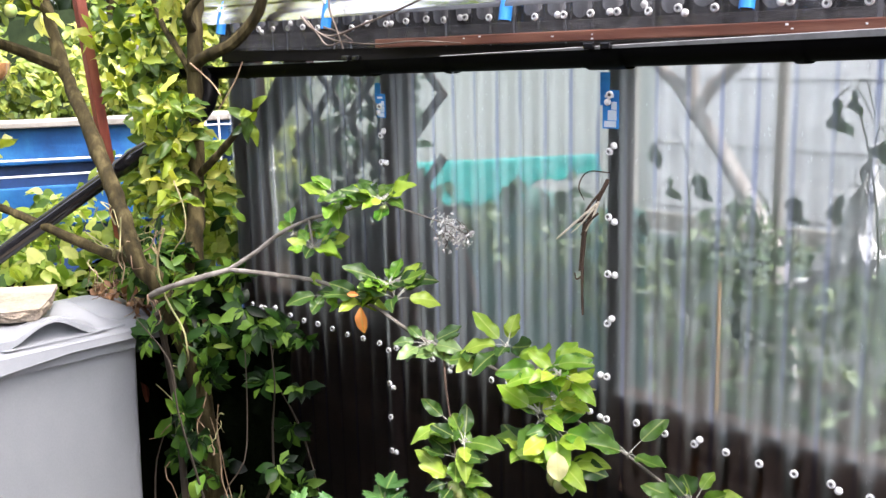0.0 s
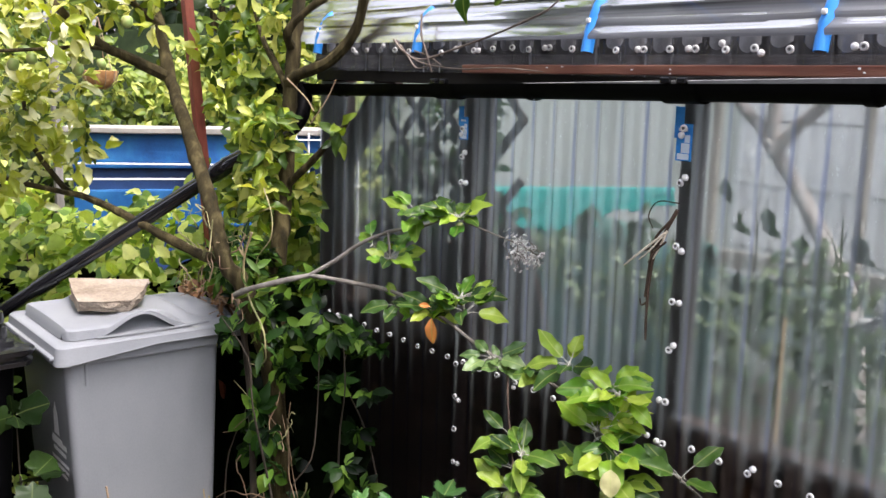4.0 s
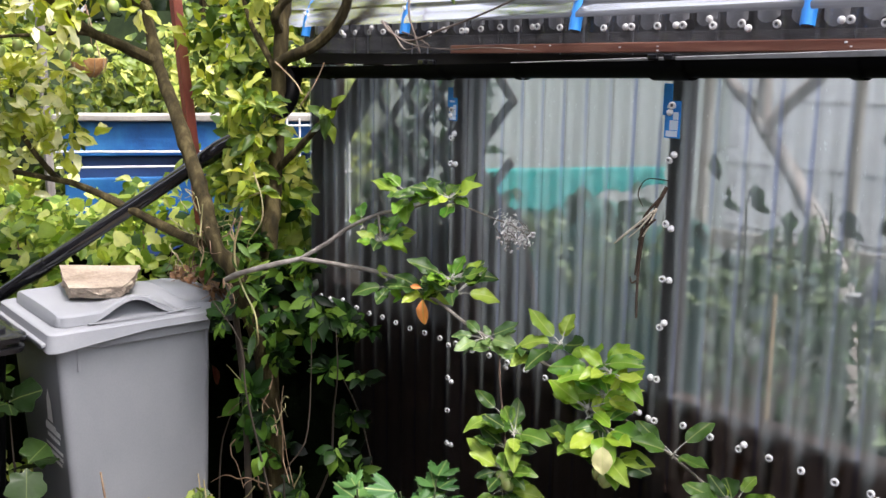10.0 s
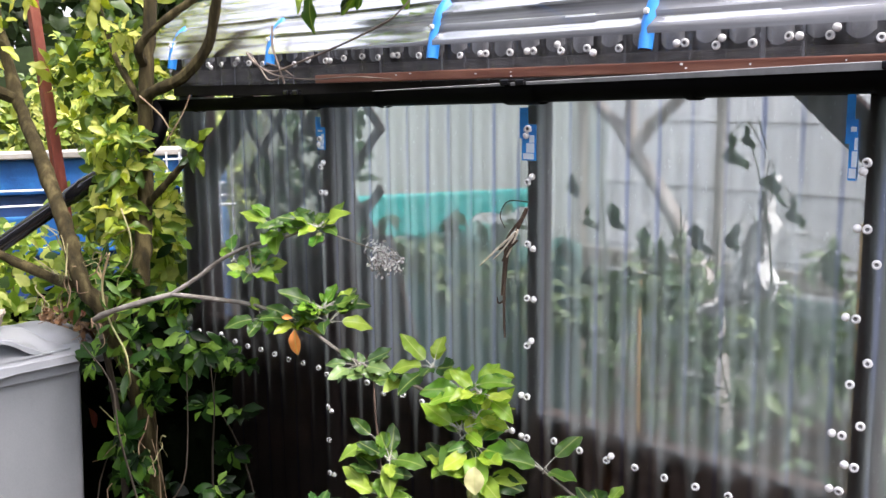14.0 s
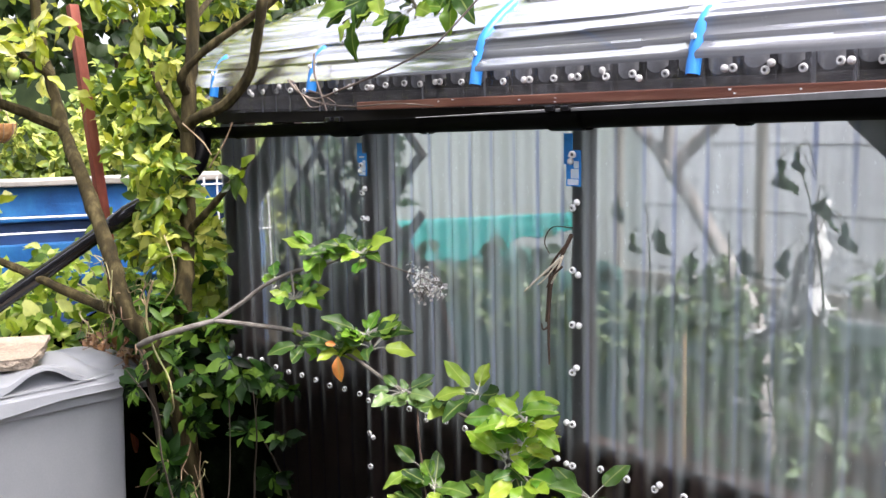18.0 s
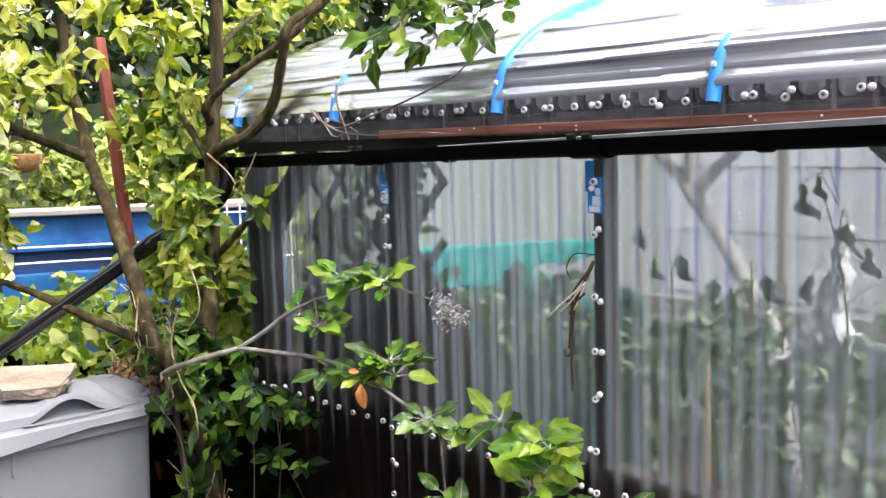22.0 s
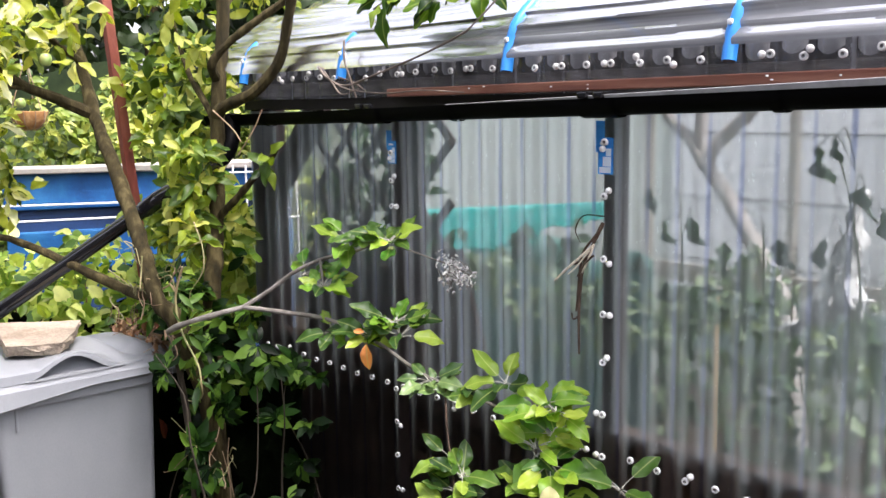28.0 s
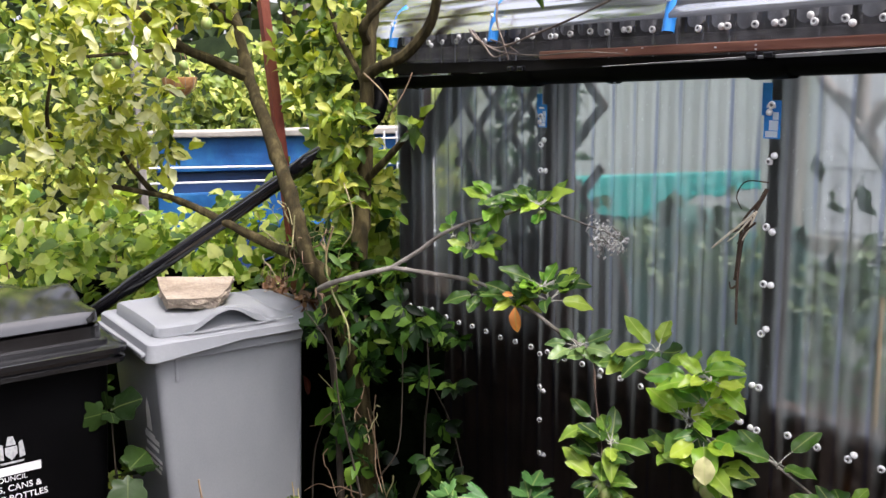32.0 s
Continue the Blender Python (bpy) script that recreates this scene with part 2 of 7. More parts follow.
M_FILM = clear_plastic("polythene_film", (0.25, 0.258, 0.27), fold_shade=(0.045, 0.046, 0.05), haze=(0.84, 0.99), tint=(0.86, 0.87, 0.885), rough=0.24, stretch=(0.2, 6, 6), scale=4.0, glow=0.45, ior=1.24, bump=0.15)
M_DARK_WOOD = surface("dark_stained_timber", [(0.010, 0.006, 0.0055), (0.024, 0.0145, 0.0135), (0.042, 0.027, 0.025)], 3.0, (6, 6, 0.6), (0.45, 0.7), bump=0.3, spec=0.15)
M_DARK_PLANK = surface("dark_stained_plank", [(0.006, 0.0035, 0.003), (0.016, 0.009, 0.007), (0.04, 0.022, 0.015)], 4.0, spec=0.12, stretch=(1.5, 6, 6), rough=(0.5, 0.8), bump=0.4)
M_TRELLIS = surface("weathered_trellis_timber", [(0.02, 0.017, 0.015), (0.04, 0.035, 0.031), (0.07, 0.06, 0.055)], 4.0, (6, 6, 0.8), (0.6, 0.8), bump=0.3)
M_FASCIA_STRIP = surface("grey_fascia_strip", [(0.035, 0.032, 0.031), (0.075, 0.068, 0.066), (0.13, 0.12, 0.115)], 9.0, (1, 5, 5), (0.6, 0.8), bump=0.4, spec=0.2)
M_SHEET_END = surface("grey_sheet_end", [(0.12, 0.12, 0.13), (0.22, 0.22, 0.235), (0.36, 0.36, 0.38)], 14.0, (1, 1, 1), (0.4, 0.6), bump=0.3, vary=0.5)
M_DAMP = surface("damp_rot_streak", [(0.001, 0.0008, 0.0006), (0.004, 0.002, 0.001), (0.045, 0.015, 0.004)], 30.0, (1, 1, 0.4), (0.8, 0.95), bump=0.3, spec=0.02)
M_RAIL = surface("brown_stained_rail", [(0.035, 0.022, 0.019), (0.095, 0.062, 0.052), (0.17, 0.125, 0.105)], 7.0, (1.2, 8, 8), (0.5, 0.8), bump=0.7, fine=40.0, fine_amount=0.75, spec=0.12)
M_BLACK_BOARD = surface("black_fascia_board", [(0.010, 0.009, 0.009), (0.024, 0.021, 0.02)], 5.0, (1, 4, 4), (0.5, 0.7), spec=0.15)
M_TAPE = surface("grey_repair_tape", [(0.09, 0.09, 0.09), (0.16, 0.16, 0.165)], 20.0, rough=(0.4, 0.6), bump=0.1)
M_BROWN_TRIM = surface("red_brown_painted_batten", [(0.10, 0.03, 0.016), (0.17, 0.055, 0.03), (0.24, 0.10, 0.06)], 5.0, (0.8, 8, 8), (0.4, 0.7), bump=0.3)
M_RED_POST = surface("rust_red_painted_timber", [(0.15, 0.026, 0.014), (0.23, 0.043, 0.023), (0.3, 0.085, 0.048)], 6.0, (5, 5, 0.8), (0.5, 0.75), bump=0.3)
M_BLACK_PLASTIC = surface("black_upvc", [(0.005, 0.005, 0.006), (0.009, 0.009, 0.01), (0.018, 0.018, 0.02)], 5.0, spec=0.4, rough=(0.14, 0.3), bump=0.03, fine_amount=0.2)
M_PIPE = surface("black_downpipe_upvc", [(0.004, 0.004, 0.005), (0.007, 0.007, 0.008), (0.012, 0.012, 0.014)], 5.0, spec=0.8, rough=(0.04, 0.09), bump=0.02, fine_amount=0.2)
M_GREY_PLASTIC = surface("grey_bin_plastic", [(0.195, 0.205, 0.216), (0.222, 0.232, 0.243), (0.25, 0.26, 0.27)], 3.0, (1, 1, 0.6), rough=(0.38, 0.55), bump=0.08, fine=240.0, fine_amount=0.18)
M_BIN_BLACK = surface("black_bin_plastic", [(0.0012, 0.0012, 0.0014), (0.0018, 0.0018, 0.002), (0.003, 0.003, 0.0034)], 3.0, spec=0.04, rough=(0.4, 0.6), bump=0.08, fine=240.0, fine_amount=0.2)
M_BIN_LID = surface("black_bin_lid_plastic", [(0.008, 0.008, 0.009), (0.014, 0.014, 0.015), (0.024, 0.024, 0.026)], 5.0, spec=0.9, rough=(0.08, 0.16), bump=0.08, fine=120.0, fine_amount=0.2)
M_WHITE_PLASTIC = surface("white_plastic_cap", [(0.7, 0.7, 0.7), (0.85, 0.85, 0.84)], 30.0, rough=(0.3, 0.5), bump=0.0, fine_amount=0.2)
M_SCREW = surface("grey_screw_head", [(0.14, 0.14, 0.14), (0.26, 0.26, 0.26)], 60.0, rough=(0.4, 0.6), metal=0.6, bump=0.0)
M_BLUE_PIPE = surface("blue_water_pipe", [(0.02, 0.20, 0.62), (0.03, 0.28, 0.75)], 5.0, rough=(0.3, 0.5), bump=0.05, fine_amount=0.15)
M_BLUE_LABEL = surface("blue_printed_label", [(0.015, 0.17, 0.55), (0.03, 0.3, 0.75)], 14.0, (1, 1, 2), rough=(0.3, 0.5), bump=0.0, fine_amount=0.15)
M_LABEL_WHITE = surface("pale_label_print", [(0.55, 0.68, 0.8), (0.75, 0.82, 0.88)], 20.0, rough=(0.4, 0.5), bump=0.0, fine_amount=0.15)
M_STONE = surface("broken_concrete_slab", [(0.21, 0.16, 0.115), (0.32, 0.26, 0.195), (0.42, 0.36, 0.28)], 9.0, rough=(0.8, 0.95), bump=1.0, fine=110.0, fine_amount=0.8)
M_PALE_STONE = surface("pale_edging_stone", [(0.42, 0.38, 0.31), (0.58, 0.54, 0.46), (0.68, 0.65, 0.58)], 8.0, rough=(0.75, 0.95), bump=0.6, fine_amount=0.5)
M_SOIL = surface("damp_soil", [(0.014, 0.010, 0.007), (0.03, 0.021, 0.014), (0.055, 0.04, 0.026)], 2.0, spec=0.1, rough=(0.85, 1.0), bump=1.0, fine=35.0, fine_amount=0.6)
M_BARK = surface("apple_bark", [(0.018, 0.014, 0.005), (0.05, 0.038, 0.014), (0.13, 0.104, 0.045)], 5.0, (7, 7, 1.1), (0.7, 0.9), bump=0.9, fine=110.0, fine_amount=0.6, spec=0.2)
M_TWIG = surface("grey_twig_bark", [(0.09, 0.078, 0.065), (0.18, 0.162, 0.138), (0.31, 0.285, 0.25)], 20.0, rough=(0.7, 0.9), bump=0.5, fine_amount=0.4)
M_STEM_DARK = surface("dark_creeper_stem", [(0.02, 0.014, 0.008), (0.045, 0.032, 0.018)], 14.0, rough=(0.7, 0.9), bump=0.4)
M_GREEN_STEM = surface("green_stem", [(0.025, 0.04, 0.015), (0.06, 0.085, 0.03)], 9.0, rough=(0.5, 0.7), bump=0.2)
M_STEM_BROWN = surface("dark_dry_twig", [(0.035, 0.02, 0.012), (0.09, 0.055, 0.035)], 14.0, rough=(0.7, 0.9), bump=0.4)
M_SPUR = surface("downy_spur", [(0.2, 0.2, 0.15), (0.34, 0.34, 0.28), (0.48, 0.48, 0.44)], 40.0, rough=(0.8, 0.95), bump=0.3)
M_VINE = surface("dead_vine_bark", [(0.07, 0.05, 0.04), (0.15, 0.115, 0.09), (0.27, 0.22, 0.18)], 14.0, rough=(0.7, 0.9), bump=0.4)
M_PERGOLA = surface("grey_pergola_timber", [(0.12, 0.11, 0.095), (0.2, 0.185, 0.16), (0.27, 0.25, 0.22)], 5.0, (5, 5, 0.6), (0.7, 0.9), bump=0.4)
M_PALE_STRAW = surface("bleached_dry_stem", [(0.5, 0.41, 0.29), (0.72, 0.64, 0.5), (0.85, 0.8, 0.68)], 14.0, rough=(0.7, 0.9), bump=0.3)
M_DRY = surface("dry_stem", [(0.14, 0.08, 0.045), (0.26, 0.17, 0.10), (0.40, 0.29, 0.18)], 14.0, rough=(0.7, 0.9), bump=0.4)
M_DRY_FLOWER = surface("dried_flower_fluff", [(0.34, 0.32, 0.3), (0.6, 0.58, 0.56)], 40.0, rough=(0.8, 0.95), bump=0.3)
M_TENDRIL = surface("pale_tendril", [(0.16, 0.17, 0.06), (0.32, 0.29, 0.13), (0.36, 0.26, 0.14)], 9.0, rough=(0.5, 0.7), bump=0.2)
M_BLUE_WALL = surface("blue_painted_wall", [(0.002, 0.05, 0.19), (0.004, 0.09, 0.28), (0.02, 0.16, 0.38)], 3.0, (1, 1.5, 1.5), (0.45, 0.7), bump=0.3, fine=40.0, fine_amount=0.3)
M_NAVY = surface("navy_base", [(0.006, 0.02, 0.07), (0.012, 0.045, 0.14), (0.02, 0.06, 0.18)], 3.0, rough=(0.45, 0.7), bump=0.3)
M_COPING = surface("pale_coping_stone", [(0.22, 0.21, 0.18), (0.34, 0.32, 0.28)], 4.0, rough=(0.8, 0.95), bump=0.4)
M_ROPE = surface("white_line", [(0.7, 0.7, 0.7), (0.8, 0.8, 0.8)], 40.0, rough=(0.5, 0.7), bump=0.2)
M_PALE_POST = surface("weathered_pale_timber", [(0.27, 0.24, 0.2), (0.4, 0.37, 0.31), (0.5, 0.47, 0.41)], 5.0, (5, 5, 0.6), (0.7, 0.9), bump=0.4)
M_GREY_LIMB = surface("grey_tree_bark", [(0.26, 0.24, 0.22), (0.4, 0.37, 0.345), (0.52, 0.49, 0.46)], 9.0, (4, 4, 1), (0.7, 0.9), bump=0.4)
M_COIR = surface("coir_liner", [(0.26, 0.11, 0.035), (0.42, 0.21, 0.07), (0.56, 0.34, 0.15)], 18.0, rough=(0.85, 1.0), bump=0.8, fine_amount=0.5)
M_WHITE_BOARD = surface("white_painted_board", [(0.72, 0.72, 0.69), (0.86, 0.86, 0.83)], 3.0, (0.6, 4, 4), (0.5, 0.7), bump=0.2, fine_amount=0.2)
M_PALE_WALL = surface("pale_green_grey_render", [(0.46, 0.505, 0.43), (0.63, 0.67, 0.585)], 1.3, rough=(0.8, 0.95), bump=0.3, fine_amount=0.2)
M_CANE = surface("bamboo_cane", [(0.34, 0.22, 0.09), (0.5, 0.36, 0.18)], 8.0, (4, 4, 1), (0.4, 0.6), bump=0.2)
M_APPLE = surface("green_apple_skin", [(0.16, 0.25, 0.06), (0.25, 0.33, 0.09), (0.32, 0.3, 0.12)], 22.0, rough=(0.3, 0.5), bump=0.05, fine_amount=0.2)
# near-black colour standing for the shade inside creeper and bush
M_SHADE_SHEET = surface("growth_shade", [(0.0012, 0.002, 0.0008), (0.004, 0.007, 0.0025)], 6.0, spec=0.02, rough=(0.9, 1.0), bump=0.8)
M_LOW_BOARD = surface("dark_green_board", [(0.06, 0.13, 0.105), (0.11, 0.2, 0.165), (0.18, 0.26, 0.22)], 3.0, (1, 4, 4), (0.7, 0.9), bump=0.3)
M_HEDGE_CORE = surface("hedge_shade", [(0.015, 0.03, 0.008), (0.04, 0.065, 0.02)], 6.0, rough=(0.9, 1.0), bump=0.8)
M_BLOCK_WALL = surface("plain_block_wall", [(0.035, 0.034, 0.033), (0.06, 0.058, 0.055)], 1.5, rough=(0.8, 0.95), bump=0.3)
L_APPLE = leaf_mat("apple_leaf_near", [(0.018, 0.05, 0.010), (0.035, 0.085, 0.014), (0.065, 0.145, 0.018), (0.13, 0.24, 0.025), (0.30, 0.40, 0.05)], joined=False, gloss=0.4, spec=0.3, through_light=0.42)
L_APPLE_BRIGHT = leaf_mat("apple_leaf_young", [(0.05, 0.16, 0.014), (0.12, 0.28, 0.02), (0.24, 0.40, 0.03), (0.40, 0.50, 0.06)], joined=False, gloss=0.36, spec=0.45, through_light=0.45)
L_APPLE_DULL = leaf_mat("apple_leaf_dull", [(0.05, 0.11, 0.03), (0.1, 0.19, 0.05), (0.18, 0.28, 0.09)], joined=False, gloss=0.36, spec=0.5)
L_SHRUB = leaf_mat("shrub_leaf", [(0.08, 0.13, 0.02), (0.24, 0.32, 0.05), (0.42, 0.46, 0.09), (0.6, 0.6, 0.18)])
L_CROWN = leaf_mat("apple_leaf_crown", [(0.04, 0.08, 0.014), (0.19, 0.26, 0.03), (0.42, 0.48, 0.05), (0.62, 0.63, 0.14), (0.76, 0.76, 0.42), (0.88, 0.87, 0.66)], tint=(1.0, 0.98, 0.28), through_light=0.52, spec=0.45)
L_BRIGHT = leaf_mat("young_tree_leaf", [(0.03, 0.07, 0.012), (0.13, 0.22, 0.025), (0.36, 0.44, 0.045), (0.64, 0.64, 0.18)], tint=(1.0, 0.97, 0.28), through_light=0.48, spec=0.4)
# mostly near-black tones: the creeper's deep shade is put into the leaf colour
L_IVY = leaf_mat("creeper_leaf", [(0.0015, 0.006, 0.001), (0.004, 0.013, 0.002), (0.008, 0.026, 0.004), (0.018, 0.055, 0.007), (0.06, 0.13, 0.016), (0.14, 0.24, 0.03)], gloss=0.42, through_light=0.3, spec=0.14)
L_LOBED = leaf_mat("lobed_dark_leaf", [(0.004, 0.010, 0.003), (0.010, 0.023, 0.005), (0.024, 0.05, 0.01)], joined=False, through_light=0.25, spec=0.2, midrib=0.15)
L_CREEP = leaf_mat("young_creeper_leaf", [(0.02, 0.055, 0.01), (0.05, 0.12, 0.018), (0.12, 0.22, 0.03), (0.26, 0.36, 0.05)], spec=0.3, through_light=0.35)
L_BUSH = leaf_mat("bramble_leaf", [(0.06, 0.14, 0.022), (0.24, 0.38, 0.045), (0.5, 0.62, 0.1), (0.74, 0.76, 0.28)], spec=0.5, through_light=0.5)
L_HEDGE = leaf_mat("hedge_leaf", [(0.035, 0.07, 0.01), (0.1, 0.165, 0.022), (0.19, 0.26, 0.035), (0.32, 0.36, 0.07)])
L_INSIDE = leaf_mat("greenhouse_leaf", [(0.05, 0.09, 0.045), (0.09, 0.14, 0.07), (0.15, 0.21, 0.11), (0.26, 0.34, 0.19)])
# darker copy of greenhouse_leaf, with the indoor shade in its colour
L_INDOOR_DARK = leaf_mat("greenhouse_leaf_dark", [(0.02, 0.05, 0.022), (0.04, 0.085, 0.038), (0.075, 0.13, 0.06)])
L_FAR = leaf_mat("far_tree_leaf", [(0.02, 0.045, 0.014), (0.04, 0.075, 0.022), (0.07, 0.11, 0.035)])
L_PEPPER = leaf_mat("pepper_leaf", [(0.012, 0.03, 0.014), (0.025, 0.06, 0.022), (0.05, 0.1, 0.032)], joined=False, through_light=0.25, midrib=0.0)
L_CELERY = leaf_mat("celery_leaf", [(0.02, 0.075, 0.018), (0.04, 0.125, 0.03), (0.09, 0.2, 0.05)], joined=False, through_light=0.25)
L_ORANGE = leaf_mat("withered_orange_leaf", [(0.72, 0.27, 0.08), (0.8, 0.4, 0.16)], joined=False)
L_PALE = leaf_mat("faded_cream_leaf", [(0.55, 0.52, 0.26), (0.62, 0.6, 0.36)], joined=False)
M_TURQUOISE = leaf_mat("turquoise_tarpaulin", [(0.24, 0.88, 0.85), (0.28, 0.92, 0.9)], gloss=0.5, through_light=0.6, tint=(0.9, 1.0, 1.0), spec=0.12)
M_FLEECE = leaf_mat("white_fleece", [(0.84, 0.85, 0.86), (0.9, 0.9, 0.9)], gloss=0.8, through_light=0.5, tint=(1.0, 1.0, 1.0), spec=0.1)
M_FLUFF = leaf_mat("dry_seed_fluff", [(0.6, 0.58, 0.55), (0.85, 0.84, 0.82), (0.92, 0.92, 0.91)], gloss=0.8, through_light=0.4, tint=(1.0, 1.0, 1.0), spec=0.1)
L_DEAD = leaf_mat("dead_brown_leaf", [(0.12, 0.05, 0.02), (0.25, 0.12, 0.05), (0.36, 0.22, 0.11)], through_light=0.1)

# ---- building helpers ----
PLACE = {}


def empty(name, at, label, category, group="", kind=""):
    ob = new(name)
    ob.location = at
    ob.empty_display_size = 0.1
    PLACE[ob.name] = Matrix.Translation(at)
    return tagged(ob, label, category, group, kind)


def under(ob, parent, m=None):
    """Hang ob under parent with the world pose m (else the mesh is in world coordinates)."""
    m = m or Matrix()
    ob.matrix_basis = m
    PLACE[ob.name] = m
    if parent is not None:
        ob.parent = parent
        ob.matrix_parent_inverse = PLACE[parent.name].inverted()
    return ob


def mesh_from(name, verts, faces, material, smooth=True, crease=0.0):
    me = bpy.data.meshes.new(name)
    me.from_pydata([tuple(v) for v in verts], [], [tuple(f) for f in faces])
    if smooth:
        me.polygons.foreach_set("use_smooth", [True] * len(me.polygons))
    me.materials.append(material)
    me.update()
    if smooth and crease:
        me.set_sharp_from_angle(angle=crease)
    return me


def piece(name, verts, faces, material, parent=None, label="", smooth=True, crease=0.7):
    ob = under(new(name, mesh_from(name, verts, faces, material, smooth, crease)), parent)
    return tagged(ob, label)


def part(name, bm, material, parent=None, label="", smooth=False):
    me = bpy.data.meshes.new(name)
    bmesh.ops.recalc_face_normals(bm, faces=bm.faces)
    bm.to_mesh(me)
    bm.free()
    if smooth:
        me.polygons.foreach_set("use_smooth", [True] * len(me.polygons))
    me.materials.append(material)
    return tagged(under(new(name, me), parent), label)


def box(lo, hi, bevel=0.004, m=None, jitter=0.0, cuts=0):
    """A box with worn edges, in a bmesh of its own."""
    bm = bmesh.new()
    c = [(a + b) / 2 for a, b in zip(lo, hi)]
    d = [b - a for a, b in zip(lo, hi)]
    bmesh.ops.create_cube(bm, size=1.0)
    bmesh.ops.transform(bm, matrix=Matrix.Translation(c) @ Matrix.Diagonal((*d, 1)), verts=bm.verts)
    if cuts:
        bmesh.ops.subdivide_edges(bm, edges=bm.edges, cuts=cuts, use_grid_fill=True)
    if bevel:
        es = [e for e in bm.edges if e.calc_face_angle(0) > 0.5]
        bmesh.ops.bevel(bm, geom=es, offset=bevel, segments=2, affect="EDGES", profile=0.6)
    if jitter:
        for v in bm.verts:
            v.co += Vector(noise.noise_vector(v.co * 9.0)) * jitter
    if m:
        bmesh.ops.transform(bm, matrix=m, verts=bm.verts)
    return bm


def smooth_path(points, steps=6):
    """A rounded way through the points."""
    p = [Vector(q) for q in points]
    p = [p[0] * 2 - p[1]] + p + [p[-1] * 2 - p[-2]]
    out = []
    for k in range(1, len(p) - 2):
        for s in range(steps):
            t = s / steps
            a, b, c, d = p[k - 1], p[k], p[k + 1], p[k + 2]
            out.append(0.5 * ((2 * b) + (c - a) * t + (2 * a - 5 * b + 4 * c - d) * t * t + (3 * b - a - 3 * c + d) * t**3))
    out.append(p[-2])
    return out


def tube(points, r0, r1, sides=8, steps=5, rough=0.0, cap=True, wall=0.0):
    """Vertices and faces of a tapered round limb along a rounded way."""
    way = smooth_path(points, steps)
    n = len(way)
    verts, faces = [], []
    u = None
    for k, c in enumerate(way):
        d = (way[min(k + 1, n - 1)] - way[max(k - 1, 0)]).normalized()
        if u is None:
            u = d.orthogonal()
        u = (u - d * u.dot(d)).normalized()
        v = d.cross(u)
        r = r0 + (r1 - r0) * k / (n - 1)
        for s in range(sides):
            a = 2 * math.pi * s / sides
            o = math.cos(a) * u + math.sin(a) * v
            q = r * (1 + rough * noise.noise((c + o * r) * 22))
            verts.append(c + o * q)
    for k in range(n - 1):
        for s in range(sides):
            a, b = k * sides + s, k * sides + (s + 1) % sides
            faces.append((a, b, b + sides, a + sides))
    if cap:
        faces.append(tuple(range(sides - 1, -1, -1)))
        faces.append(tuple(range((n - 1) * sides, n * sides)))
    return verts, faces


def joined(chunks):
    verts, faces = [], []
    for v, f in chunks:
        o = len(verts)
        verts += list(v)
        faces += [tuple(i + o for i in g) for g in f]
    return verts, faces


# ---- leaves ----
def blade(length, width, rows, half, fold, curl, point=1.0, wave=0.0, seed=0):
    """One leaf along +y from its stalk: folded on the midrib, curled along its length."""
    rng = random.Random(seed)
    verts, faces = [], []
    tw = rng.uniform(-0.25, 0.25)
    for i in range(rows + 1):
        t = i / rows
        w = width / 2 * math.sin(math.pi * min(1.0, t ** (1.15 - 0.3 * point))) ** (0.55 + 0.5 * point) * (1.0 + 0.06 * math.sin(17 * t + seed)) * (1.025 if i % 2 else 0.98)
        w = max(w, 0.0006)
        y, z0 = length * (t - 0.5 * abs(curl) * 0.3 * t * t), -curl * length * t * t
        for j in range(-half, half + 1):
            s = j / half
            x = s * w
            z = z0 + fold * abs(x) + wave * w * math.sin(9 * t + 2.2 * s + seed) * abs(s) + tw * x * t
            verts.append((x, y, z))
    n = 2 * half + 1
    for i in range(rows):
        for j in range(n - 1):
            a = i * n + j
            faces.append((a, a + 1, a + n + 1, a + n))
    return verts, faces


def lobed(size, lobes, depth, seed=0):
    """A lobed leaf (creeper, ivy): a dished fan with points."""
    rng = random.Random(seed)
    verts, faces = [(0, 0.25 * size, 0.02 * size)], []
    n = lobes * 4
    for k in range(n + 1):
        a = math.radians(-145 + 290 * k / n)
        q = 0.5 + 0.5 * math.cos(2 * math.pi * k / 4 + math.pi)
        r = size * (0.36 + (depth * (q - 0.5)) + 0.16 * math.cos(a)) * rng.uniform(0.94, 1.06)
        x, y = r * math.sin(a), 0.25 * size + r * math.cos(a)
        verts.append((x, y, -0.22 * r * r / size + rng.uniform(-0.03, 0.03) * size))
    verts.append((0, 0, 0))
    for k in range(1, n + 1):
        faces.append((0, k + 1, k))
    faces += [(0, 1, n + 2), (0, n + 2, n + 1)]
    return verts, faces


def palmate(size, seed=0):
    """Five leaflets spread from one stalk."""
    chunks = []
    for k, a in enumerate((-78, -40, 0, 40, 78)):
        v, f = blade(size * (1 - 0.14 * abs(k - 2)), size * 0.42, 5, 1, 0.3, 0.35, 0.6, 0.3, seed + k)
        c, s = math.cos(math.radians(a)), math.sin(math.radians(a))
        chunks.append(([(x * c + y * s, -x * s + y * c, z) for x, y, z in v], f))
    out_v = [q for v, _ in chunks for q in v]
    out_f, o = [], 0
    for v, f in chunks:
        out_f += [tuple(i + o for i in g) for g in f]
        o += len(v)
    return out_v, out_f


